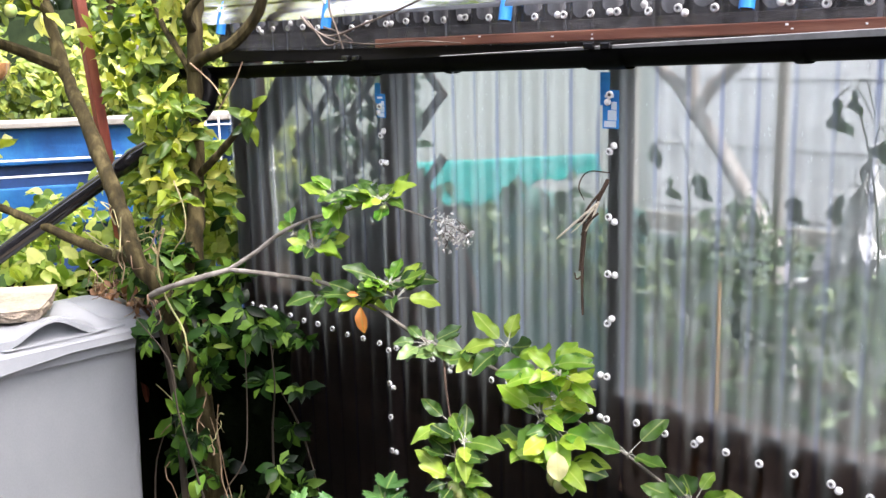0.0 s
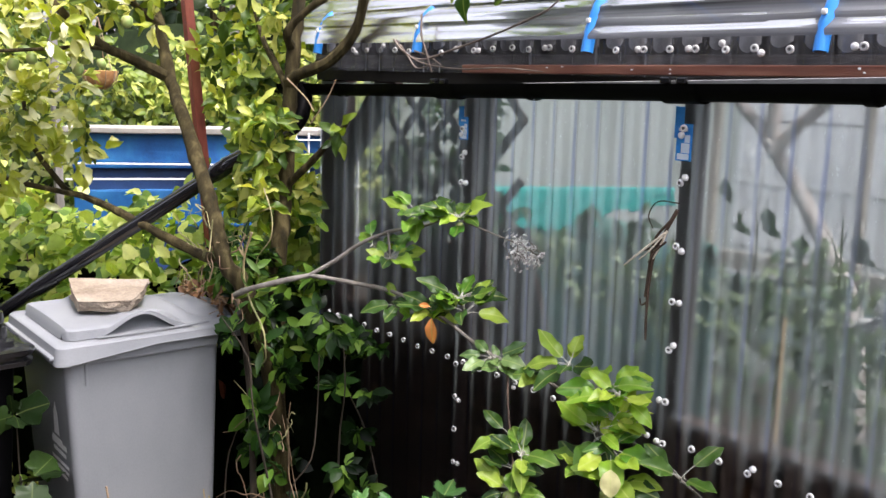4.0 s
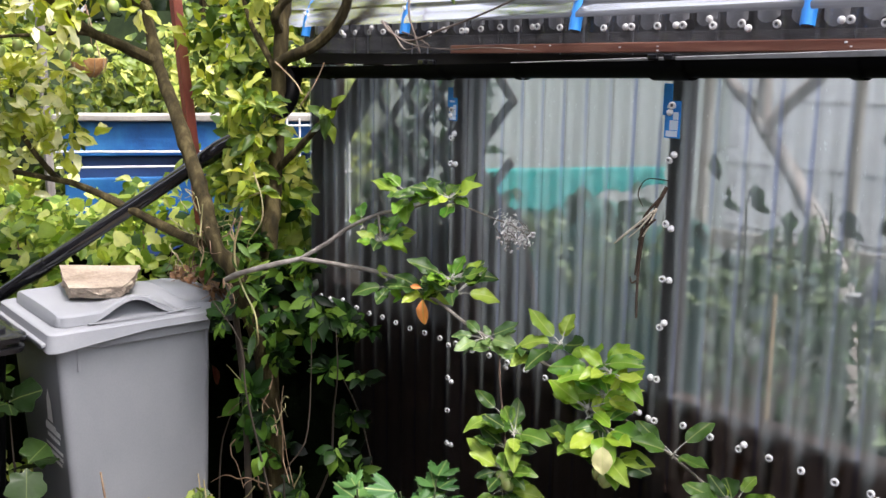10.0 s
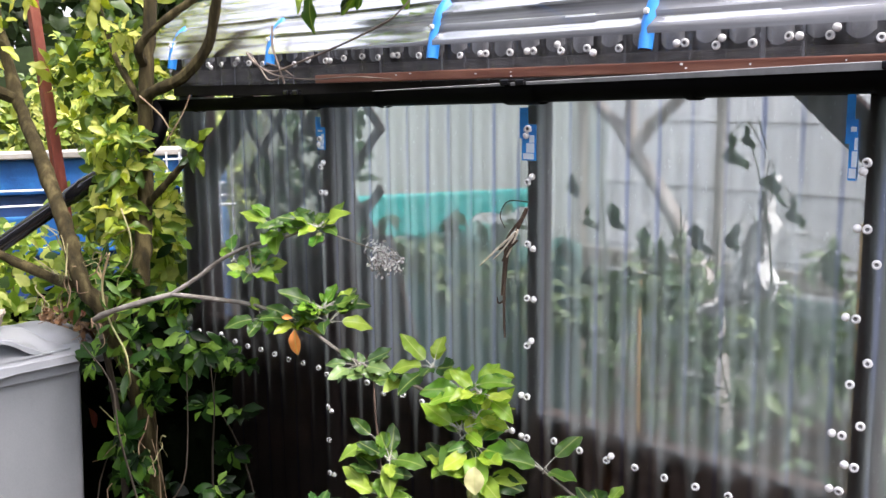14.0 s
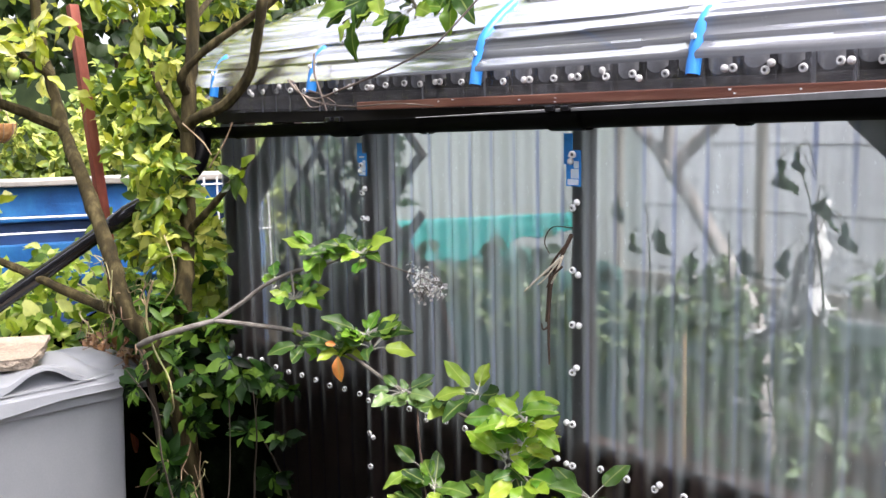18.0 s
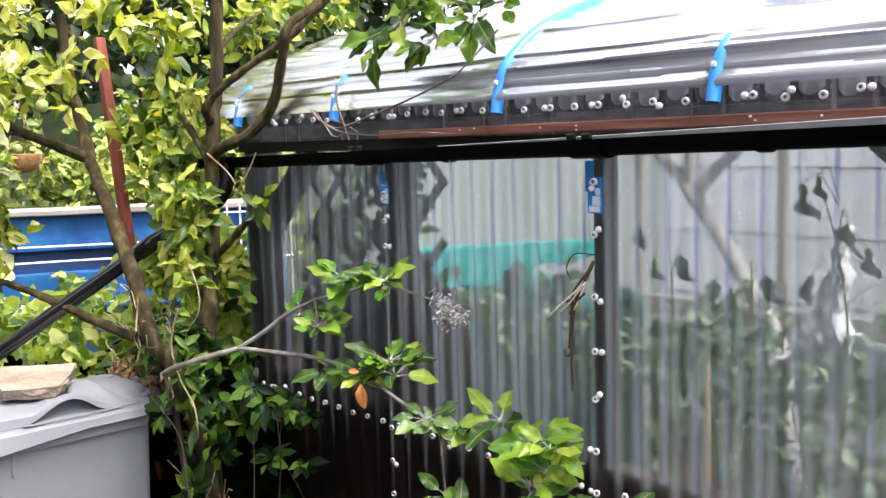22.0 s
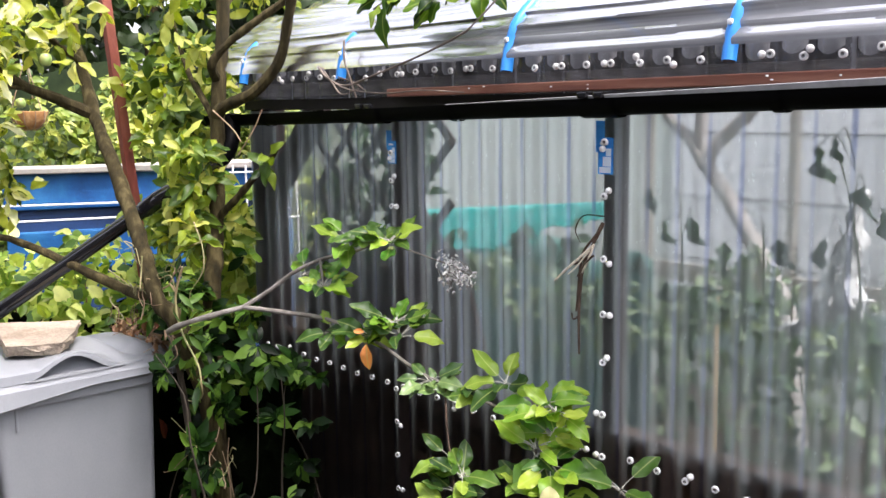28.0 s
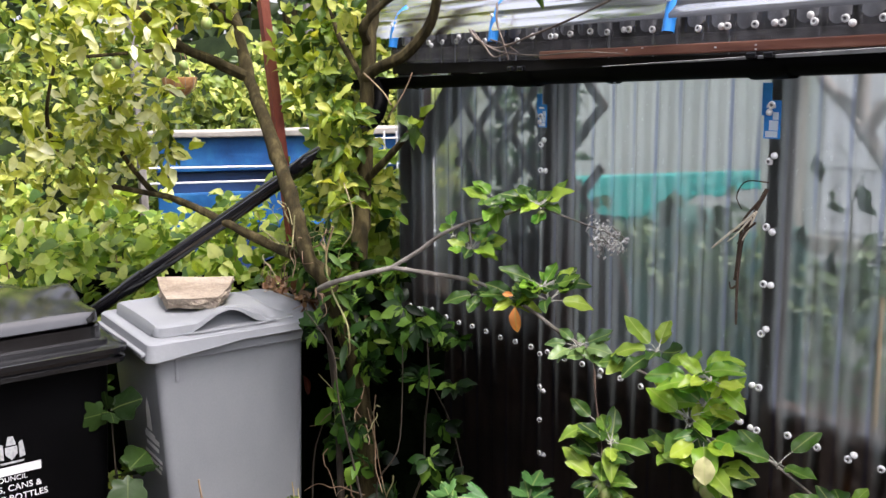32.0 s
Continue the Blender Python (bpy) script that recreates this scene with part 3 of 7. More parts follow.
def jagged(size, seed=0):
    """A wedge-shaped leaflet with three toothed lobes."""
    rng = random.Random(seed)
    verts, faces = [(0, 0, 0)], []
    n = 26
    for k in range(n + 1):
        u = -1 + 2 * k / n
        a = math.radians(56) * u
        lobe = 0.62 + 0.38 * abs(math.cos(1.5 * math.pi * u))
        tooth = 1.0 if k % 2 else 0.84
        r = size * lobe * tooth * (1.0 - 0.22 * u * u) * rng.uniform(0.95, 1.05)
        verts.append((r * math.sin(a), r * math.cos(a), -0.25 * r * r / size + 0.06 * size * math.cos(3 * math.pi * u)))
    for k in range(1, n + 1):
        faces.append((0, k + 1, k))
    return verts, faces


def facing(at, along, up, s=1.0):
    y = Vector(along).normalized()
    x = y.cross(Vector(up))
    if x.length < 1e-4:
        x = y.cross(Vector((1, 0, 0.1)))
    x.normalize()
    z = x.cross(y)
    m = Matrix((x * s, y * s, z * s)).transposed().to_4x4()
    m.translation = at
    return m


def foliage(name, templates, poses, material, parent=None, label="", kind=""):
    """Many leaves in one mesh."""
    tv = [np.array(v, float) for v, _ in templates]
    vs, fs, off = [], [], 0
    for k, m in enumerate(poses):
        t = k % len(templates)
        a = np.array(m.to_3x3()) @ tv[t].T
        vs.append(a.T + np.array(m.translation))
        fs += [tuple(i + off for i in f) for f in templates[t][1]]
        off += len(tv[t])
    ob = piece(name, np.concatenate(vs).tolist(), fs, material, parent, label, crease=0.0)
    return tagged(ob, kind=kind) if kind else ob


def rand_dir(rng, up=0.0):
    while True:
        v = Vector((rng.uniform(-1, 1), rng.uniform(-1, 1), rng.uniform(-1, 1)))
        if 0.05 < v.length < 1:
            v.normalize()
            v.z += up
            return v.normalized()


def clump_poses(rng, blobs, density, size, droop=0.2, face=(0.5, -0.5, 0.7), shell=0.35):
    """Leaf poses scattered in round clumps, in small rosettes, facing the light."""
    out = []
    for at, r, n in blobs:
        for _ in range(max(1, int(n * density / 5))):
            d = rand_dir(rng)
            c = Vector(at) + Vector((d.x, d.y, d.z * 0.9)) * r * (shell + (1 - shell) * rng.random())
            axis = (rand_dir(rng, 0.3) + 0.4 * d).normalized()
            for _ in range(rng.randint(4, 7)):
                along = (axis * 0.5 + rand_dir(rng)).normalized()
                along.z -= droop
                up = Vector(face) + rand_dir(rng) * 0.7
                out.append(facing(c + along * rng.uniform(0.0, 0.02), along, up, size * rng.uniform(0.65, 1.2)))
    return out


# ---- ground ----
def ground_height(x, y):
    n = noise.noise(Vector((x * 0.7, y * 0.7, 0.3))) * 0.03
    bed = (0.5 + 0.5 * math.tanh((x + 1.25) / 0.08)) * (0.5 + 0.5 * math.tanh((y + 0.95) / 0.1)) * (0.5 - 0.5 * math.tanh((x - 3.0) / 0.5)) * (0.5 - 0.5 * math.tanh((y - 2.6) / 0.2))
    inside = 1 if (-1.6 < x < 1.8 and 0 < y < 2.4) else 0
    return n * 0.5 + 0.22 * max(bed, inside)


def grid_axis(lo, hi, a, b, fine, steps):
    """Fine steps between a and b, wide ones out to lo and hi."""
    mid = list(np.arange(a, b + fine / 2, fine))
    left = [a - (a - lo) * (k / steps) ** 3 for k in range(steps, 0, -1)]
    right = [b + (hi - b) * (k / steps) ** 3 for k in range(1, steps + 1)]
    return left + mid + right


gx, gy = grid_axis(-400, 400, -3, 2.6, 0.08, 9), grid_axis(-400, 400, -2.4, 2.8, 0.08, 9)
gv = [(x, y, ground_height(x, y)) for y in gy for x in gx]
gf = [(j * len(gx) + i, j * len(gx) + i + 1, (j + 1) * len(gx) + i + 1, (j + 1) * len(gx) + i) for j in range(len(gy) - 1) for i in range(len(gx) - 1)]
tagged(piece("ground", gv, gf, M_SOIL), "dark damp garden soil with low growth", "ground", kind="structure")

# ---- greenhouse ----
PITCH, WAVE = 0.0785, 0.0095
X0, X1, BACK = -1.6, 1.75, 2.34
SHEET_Y = -0.014
EAVE_Z, APEX = 1.875, 0.352


def corrugated(xa, xb, za, zb, y, rows=2, per=10, sag=0.0):
    """A wavy sheet whose ribs stand upright."""
    n = int(round((xb - xa) / PITCH * per))
    verts, faces = [], []
    for j in range(rows + 1):
        z = za + (zb - za) * j / rows
        for i in range(n + 1):
            x = xa + (xb - xa) * i / n
            c = math.cos(2 * math.pi * (x - 0.08) / PITCH)
            w = WAVE * math.copysign(abs(c) ** 0.8, c)
            verts.append((x, y - w + sag * noise.noise(Vector((x * 2, z * 2, y))), z))
    for j in range(rows):
        for i in range(n):
            a = j * (n + 1) + i
            faces.append((a, a + 1, a + n + 2, a + n + 1))
    return verts, faces


greenhouse = empty("greenhouse", (0.0, 1.1, 0.22), "home-built timber greenhouse with clear corrugated sheets and a film roof", "greenhouse")
posts = {}
for x in (-1.6, -0.8, 0.0, 0.8, 1.62):
    w = 0.024
    posts[x] = part("post", box((x - w + 0.012, 0.0, 0.1), (x + w + 0.012, 0.036, 1.86), 0.004, cuts=2, jitter=0.0015), M_DARK_WOOD, greenhouse)
    part("back_post", box((x - 0.02, BACK - 0.04, 0.1), (x + 0.02, BACK, 1.86), 0.004), M_PALE_POST, greenhouse, "pale timber back post")
part("post", box((-0.775, 0.04, 0.1), (-0.74, 0.07, 1.86), 0.004, cuts=2, jitter=0.0015), M_DARK_WOOD, greenhouse)
part("inner_board", box((-0.745, 0.09, 0.15), (-0.655, 0.11, 1.345), 0.004, cuts=2, jitter=0.003), M_DARK_PLANK, greenhouse, "dark rough board standing behind the post")
part("inner_board", box((-0.075, 0, -0.82), (0.075, 0.02, 0.36), 0.004, Matrix.Translation((-0.60, 0.112, 0.98)) @ Matrix.Rotation(radians(-19), 4, "Y"), cuts=2, jitter=0.003), M_DARK_PLANK, greenhouse, "dark rough board leaning behind the post")
# added unseen, to keep indoor light from showing between the planks
part("backing_board", box((-1.58, 0.042, 0.12), (1.6, 0.055, 0.86), 0.002), M_BLACK_BOARD, greenhouse, "dark board added behind the planks to block light")
part("lower_board", box((-1.56, 0.17, 0.84), (-0.76, 0.19, 1.04), 0.004, cuts=2, jitter=0.004), M_DARK_PLANK, greenhouse)
part("lower_board", box((-1.56, 0.165, 1.045), (-0.76, 0.185, 1.235), 0.004, cuts=2, jitter=0.004), M_DARK_PLANK, greenhouse)
part("corner_post", box((-1.625, 0.055, 0.1), (-1.575, 0.12, 1.86), 0.004), M_DARK_WOOD, greenhouse)
part("corner_batten", box((-1.53, 0.0, 0.1), (-1.49, 0.03, 1.8), 0.003), M_DARK_WOOD, greenhouse)
sheets = []
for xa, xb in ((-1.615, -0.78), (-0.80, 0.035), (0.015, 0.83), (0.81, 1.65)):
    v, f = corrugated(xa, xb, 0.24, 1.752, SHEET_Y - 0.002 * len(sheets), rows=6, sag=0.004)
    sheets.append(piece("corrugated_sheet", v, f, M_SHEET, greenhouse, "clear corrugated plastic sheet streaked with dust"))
v, f = corrugated(-1.62, 1.66, 1.79, 1.905, -0.036, rows=2)
eave_sheet = piece("eave_sheet", v, f, M_EAVE, greenhouse, "narrow clear corrugated strip below the roof")
part("fascia_board", box((-1.62, -0.018, 1.756), (1.66, -0.001, 1.895), 0.003), M_BLACK_BOARD, greenhouse, "black fascia board behind the clear strip")
part("fascia_strip", box((-1.62, -0.0225, 1.80), (1.66, -0.0185, 1.842), 0.001, cuts=3, jitter=0.0004), M_FASCIA_STRIP, greenhouse, "grey weathered strip along the fascia")
rngt = random.Random(23)
tab_meshes = []
for k in range(3):
    vs, fs = [], []
    low = (0.0, 0.006, -0.004)[k]
    for j in range(7):
        t = j / 6
        for i in range(9):
            a = math.pi * i / 8
            # the end is cut round at the bottom
            z = -(0.046 + low) * t * (1 - 0.35 * t * abs(math.cos(a)) ** 2)
            vs.append((-0.027 * math.cos(a), -0.009 * math.sin(a), z))
    for j in range(6):
        for i in range(8):
            a = j * 9 + i
            fs.append((a, a + 1, a + 10, a + 9))
    tab_meshes.append(mesh_from("sheet_end", vs, fs, M_SHEET_END))
for k in range(-21, 21):
    x = 0.088 + 0.0765 * k
    ob = new("sheet_end", tab_meshes[k % 3])
    under(ob, greenhouse, Matrix.Translation((x + rngt.uniform(-0.005, 0.005), -0.0225, 1.897)))
part("wall_plate", box((-1.62, 0.002, 1.79), (1.66, 0.055, 1.86), 0.004), M_DARK_WOOD, greenhouse)
part("batten", box((-0.74, -0.062, 1.795), (1.66, -0.046, 1.818), 0.003, m=Matrix.Rotation(-0.006, 4, "Y"), cuts=3, jitter=0.001), M_BROWN_TRIM, greenhouse, "flaking red-brown painted batten")
part("rail", box((-1.6, 0.003, 0.86), (0.0, 0.05, 0.985), 0.004, cuts=3, jitter=0.0006), M_DARK_PLANK, greenhouse, "dark stained middle rail")
part("rail", box((0.002, -0.0065, 0.735), (1.6, 0.05, 0.985), 0.004, cuts=3, jitter=0.0006), M_RAIL, greenhouse, "dark brown middle rail with damp streaks")

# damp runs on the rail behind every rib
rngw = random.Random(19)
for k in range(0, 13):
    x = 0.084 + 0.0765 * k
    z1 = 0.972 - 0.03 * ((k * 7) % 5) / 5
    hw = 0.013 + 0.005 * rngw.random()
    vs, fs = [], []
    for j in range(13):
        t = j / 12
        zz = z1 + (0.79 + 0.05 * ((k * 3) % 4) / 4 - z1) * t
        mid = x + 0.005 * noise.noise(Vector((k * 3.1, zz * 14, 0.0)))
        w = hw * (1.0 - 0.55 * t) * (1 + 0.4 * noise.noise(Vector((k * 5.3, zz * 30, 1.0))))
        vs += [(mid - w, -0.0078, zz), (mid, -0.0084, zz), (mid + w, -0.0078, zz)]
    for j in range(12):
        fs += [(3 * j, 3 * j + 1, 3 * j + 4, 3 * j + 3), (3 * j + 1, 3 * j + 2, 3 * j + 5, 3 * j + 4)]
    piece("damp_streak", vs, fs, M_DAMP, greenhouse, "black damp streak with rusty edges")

# flecks of pale paint left on the batten
rngf = random.Random(17)
for k in range(16):
    x = rngf.uniform(-0.5, 1.3)
    z = 1.8065 + 0.006 * x + rngf.uniform(-0.008, 0.008)
    part("paint_fleck", box((x - rngf.uniform(0.001, 0.004), -0.0636, z - 0.0015), (x + rngf.uniform(0.001, 0.004), -0.0615, z + rngf.uniform(0.0005, 0.003)), 0.0006), M_WHITE_PLASTIC, greenhouse, "fleck of pale paint")

# planks of the low wall
for k in range(6):
    za = 0.16 + k * 0.115
    part("plank", box((-1.6, 0.012 + 0.004 * (k % 2), za), (1.6, 0.034 + 0.004 * (k % 2), za + 0.108), 0.004), M_DARK_PLANK, greenhouse)

# braces at the corners
part("brace", box((-0.052, 0, -0.27), (0.052, 0.03, 0.27), 0.003, Matrix.Translation((-1.475, 0.07, 1.59)) @ Matrix.Rotation(radians(45), 4, "Y")), M_DARK_WOOD, greenhouse)
part("brace", box((-0.04, 0, -0.19), (0.04, 0.03, 0.19), 0.003, Matrix.Translation((0.715, 0.06, 1.715)) @ Matrix.Rotation(radians(-48), 4, "Y")), M_DARK_WOOD, greenhouse)

# diamond trellis behind the sheets
trellis = empty("trellis", (-1.1, 0.08, 0.95), "dark expanding timber diamond trellis behind the clear wall", "trellis")
TX0, TX1, TZ0, TZ1, STEP = -1.43, -0.685, 1.2, 1.735, 0.175


def slat(x, z, sx):
    """One diagonal slat from the foot (x, z), clipped to the trellis."""
    t0, t1 = 0.0, 2.0
    t0 = max(t0, (TZ0 - z) / 0.72)
    t1 = min(t1, (TZ1 - z) / 0.72)
    lims = sorted(((TX0 - x) / (sx * 0.70), (TX1 - x) / (sx * 0.70)))
    t0, t1 = max(t0, lims[0]), min(t1, lims[1])
    if t1 - t0 < 0.08:
        return
    a = Vector((x + sx * 0.70 * t0, 0.125 if sx > 0 else 0.135, z + 0.72 * t0))
    b = Vector((x + sx * 0.70 * t1, 0.125 if sx > 0 else 0.135, z + 0.72 * t1))
    c, ln = (a + b) / 2, (b - a).length
    ang = math.atan2(b.x - a.x, b.z - a.z)
    part("slat", box((-0.015, -0.004, -ln / 2), (0.015, 0.004, ln / 2), 0.002, Matrix.Translation(c) @ Matrix.Rotation(ang, 4, "Y")), M_TRELLIS, trellis)


for k in range(-9, 10):
    slat(-1.328 + STEP * k, 1.0, 1)
    if k != 3:
        slat(-0.056 + STEP * (k - 4), 1.0, -1)

# back of the house: a low boarded wall with clear sheet over it, and a pale fence beyond
v, f = corrugated(-1.6, 1.66, 0.24, 1.86, BACK + 0.02, rows=2, per=6)
piece("back_sheet", v, f, M_SHEET_PLAIN, greenhouse, "clear corrugated back sheet")
part("back_rail", box((-1.6, BACK - 0.03, 0.86), (1.6, BACK, 0.95), 0.003), M_PALE_POST, greenhouse)
part("back_plate", box((-1.6, BACK - 0.04, 1.80), (1.66, BACK, 1.86), 0.003), M_PALE_POST, greenhouse)
back_wall = empty("wall_back", (0.0, BACK + 0.9, 0.0), "pale painted boarded garden wall behind the greenhouse", "wall", kind="structure")
part("render_face", box((-6.5, BACK + 0.94, 0.0), (3.2, BACK + 1.1, 2.3), 0.01, cuts=3, jitter=0.01), M_PALE_WALL, back_wall, "pale green-grey rendered face")
# the two lowest boards are darker and greener
for k in range(4):
    part("board", box((-2.1, BACK + 0.9 - 0.01 * (k % 2), 0.24 + 0.19 * k), (3.2, BACK + 0.935, 0.24 + 0.19 * k + 0.186), 0.006), M_WHITE_BOARD if k > 1 else M_LOW_BOARD, back_wall, "" if k > 1 else "darker green lower board")
for k in range(7):
    z = 1.0 + 0.19 * k
    part("board", box((-2.1, BACK + 0.9 - 0.01 * (k % 2), z), (3.2, BACK + 0.935, z + 0.186), 0.006), M_WHITE_BOARD, back_wall)

# hoops and film roof
CY, RY = (BACK - 0.07) / 2 + 0.0, (BACK + 0.07) / 2


def arch(a, r=1.0):
    return CY - RY * math.cos(a) * r, EAVE_Z + APEX * math.sin(a) * r


HOOPS = (-1.5, -0.935, -0.245, 0.37, 1.02)
for x in HOOPS:
    pts = [(x, arch(0.0)[0] - 0.018, EAVE_Z - 0.03), (x, arch(0.0)[0] - 0.010, EAVE_Z + 0.012), (x + 0.003, *arch(math.pi / 30, 1.008))]
    pts += [(x + 0.01, arch(math.pi * k / 12)[0] - lift * math.cos(math.pi * k / 12), arch(math.pi * k / 12)[1] + lift * math.sin(math.pi * k / 12)) for k, lift in zip(range(1, 12), ((0.021, 0.019, 0.013, 0.0) if -0.5 < x < 0.2 else (0.012, -0.022, -0.03, -0.03) if x > 0.2 else (0.010, -0.02, -0.02, -0.02)) + (-0.02,) * 7)]
    pts += [(x, arch(math.pi)[0], EAVE_Z)]
    v, f = tube(pts, 0.0152, 0.0152, 12, 4, cap=False)
    hoop = piece("roof_hoop", v, f, M_BLUE_PIPE, greenhouse, "bright blue plastic pipe hoop")
    # the open end of the pipe
    c = Vector(pts[0])
    d = (Vector(pts[0]) - Vector(pts[1])).normalized()
    v, f = tube([c + d * 0.001, c - d * 0.03], 0.0156, 0.0156, 12, 2, cap=False)
    v2, f2 = tube([c - d * 0.03, c + d * 0.001], 0.0122, 0.0122, 12, 2)
    piece("pipe_bore", v2, f2, M_BLACK_PLASTIC, hoop, "dark open pipe end")
    part("pipe_clip", box((x - 0.004, -0.094, EAVE_Z + 0.040), (x + 0.008, -0.086, EAVE_Z + 0.052), 0.004), M_WHITE_PLASTIC, hoop, "white cap on the pipe")


def film_surface():
    nx, na = 300, 200
    verts, faces = [], []
    for i in range(nx + 1):
        x = -1.66 + (1.72 + 1.66) * i / nx
        near = min(abs(x - h) for h in HOOPS)
        sag = 0.022 * (1 - math.exp(-(near / 0.12) ** 2))
        for j in range(na + 1):
            a = 0.004 + (math.pi - 0.008) * j / na
            y, z = arch(max(0.0, min(math.pi, a)), 1.01)
            if a < 0:
                z += a * 0.5
            s = a * RY
            fold = noise.noise(Vector((x * 0.25 + s * 0.2, s * 6.0, 1.7))) * 0.030
            fold += abs(noise.noise(Vector((x * 0.22 - s * 0.3, s * 11.0, 4.1)))) * 0.030
            fold += noise.noise(Vector((x * 0.5 + s * 0.4, s * 26.0, 8.3))) * 0.005
            fold += noise.noise(Vector((x * 5.0, s * 9.0, 2.3))) * 0.0025
            edge = min(1.0, max(0.22, a / 0.14))
            tight = 1 - 0.35 * math.exp(-(near / 0.03) ** 2)
            r = 0.012 + fold * edge * tight - sag * edge * tight * math.sin(max(0.0, min(math.pi, a)))
            verts.append((x, y - math.cos(a) * r, z + math.sin(a) * r))
    for i in range(nx):
        for j in range(na):
            a = i * (na + 1) + j
            faces.append((a, a + 1, a + na + 2, a + na + 1))
    return verts, faces


v, f = film_surface()
film = piece("roof_film", v, f, M_FILM, greenhouse, "wrinkled glossy clear polythene stretched over the hoops")
film.visible_shadow = False
for sh in sheets + [eave_sheet]:
    sh.visible_shadow = False
# far end of the house
v, f = corrugated(0.0, BACK, 0.24, 1.86, 0.0, rows=2)
v = [(-1.63 + p[1], p[0], p[2]) for p in v]
piece("end_sheet", v, f, M_SHEET_PLAIN, greenhouse, "clear corrugated end wall sheet")
part("tape_patch", box((-0.03, -0.001, -0.012), (0.03, 0.001, 0.012), 0.0, Matrix.Translation((0.07, 0.045, 2.028)) @ Matrix.Rotation(radians(-52), 4, "X")), M_TAPE, greenhouse, "grey tape patch on the film")

# gutter
gutter = empty("gutter", (0.0, -0.12, 1.75), "black half-round plastic rain gutter along the eave", "gutter")


def gutter_z(x):
    return 1.775 + 0.022 * x


def trough(xa, xb, r, thick=0.003):
    verts, faces = [], []
    prof = [(math.cos(a) * q, math.sin(a) * q) for q, rng_ in ((r, range(0, 13)), (r - thick, range(12, -1, -1))) for a in [math.pi + math.pi * k / 12 for k in rng_]]
    n = len(prof)
    for x in (xa, xb):
        for py, pz in prof:
            verts.append((x, -0.108 + py, gutter_z(x) + pz))
    for k in range(n):
        faces.append((k, (k + 1) % n, n + (k + 1) % n, n + k))
    return verts, faces


v, f = trough(-1.72, 1.75, 0.038)
piece("trough", v, f, M_BIN_BLACK, gutter)
v, f = [], []
for k in range(25):
    x = -0.4 + 2.15 * k / 24
    lo, hi = gutter_z(x) + 0.0005, gutter_z(x) + 0.002 + 0.0125 * min(1.0, (k / 24) / 0.55)
    v += [(x, -0.149, lo), (x, -0.151, hi - 0.001), (x, -0.147, hi), (x, -0.144, lo)]
for k in range(24):
    f += [(4 * k + s, 4 * k + (s + 1) % 4, 4 * k + 4 + (s + 1) % 4, 4 * k + 4 + s) for s in range(4)]
f += [(3, 2, 1, 0), (96, 97, 98, 99)]
piece("rolled_lip", v, f, surface("dusty_grey_lip", [(0.2, 0.2, 0.2), (0.32, 0.32, 0.32)], 20.0, rough=(0.4, 0.6), bump=0.1), gutter, "dusty grey gutter lip")
for x in (-0.74, 0.075, 0.9):
    v, f = trough(x - 0.05, x + 0.05, 0.043, 0.006)
    joint = piece("gutter_union", v, f, M_BIN_BLACK, gutter)
    for dx in (-0.022, 0.022):
        part("union_clip", box((x + dx - 0.012, -0.16, gutter_z(x) + 0.0), (x + dx + 0.012, -0.145, gutter_z(x) + 0.014), 0.003), M_BLACK_PLASTIC, joint)
for x in (-1.3, -0.4, 0.5, 1.3):
    v, f = trough(x - 0.012, x + 0.012, 0.042, 0.005)
    piece("gutter_bracket", v, f, M_BIN_BLACK, gutter)

# downpipe from the gutter's end, across to the water butt side
downpipe = empty("downpipe", (-1.8, -0.6, 1.2), "black plastic downpipe slanting away from the gutter", "downpipe")
v, f = tube([(-1.52, -0.125, 1.735), (-1.50, -0.14, 1.69), (-1.46, -0.18, 1.63), (-1.455, -0.22, 1.59)], 0.029, 0.029, 14, 5)
piece("elbow", v, f, M_BIN_BLACK, downpipe)
v, f = tube([(-1.455, -0.21, 1.60), (-1.50, -0.30, 1.535), (-1.58, -0.392, 1.468)], 0.0255, 0.0255, 18, 4)
piece("upper_pipe", v, f, M_PIPE, downpipe)
PA, PB = Vector((-1.565, -0.37, 1.48)), Vector((-2.13, -1.16, 0.83))
v, f = tube([PA, PA.lerp(PB, 0.5), PB], 0.025, 0.025, 20, 6)
piece("long_pipe", v, f, M_PIPE, downpipe)
for t in (0.0, 0.62):
    c = PA.lerp(PB, t)
    v, f = tube([c, PA.lerp(PB, t + 0.07)], 0.0285, 0.0285, 20, 2)
    piece("pipe_socket", v, f, M_PIPE, downpipe)


# ---- screws with white caps ----
def lathe(profile, sides=12):
    verts = [(math.cos(2 * math.pi * s / sides) * r, y, math.sin(2 * math.pi * s / sides) * r) for r, y in profile for s in range(sides)]
    n = len(profile)
    faces = [(k * sides + s, k * sides + (s + 1) % sides, (k + 1) * sides + (s + 1) % sides, (k + 1) * sides + s) for k in range(n - 1) for s in range(sides)]
    faces.append(tuple(range((n - 1) * sides, n * sides)))
    return verts, faces


ME_WASHER = mesh_from("screw_washer", *lathe([(0.0092, 0.004), (0.0092, -0.001), (0.0084, -0.0024), (0.0040, -0.0024), (0.0034, -0.0012), (0.0028, -0.0004)]), M_WHITE_PLASTIC)
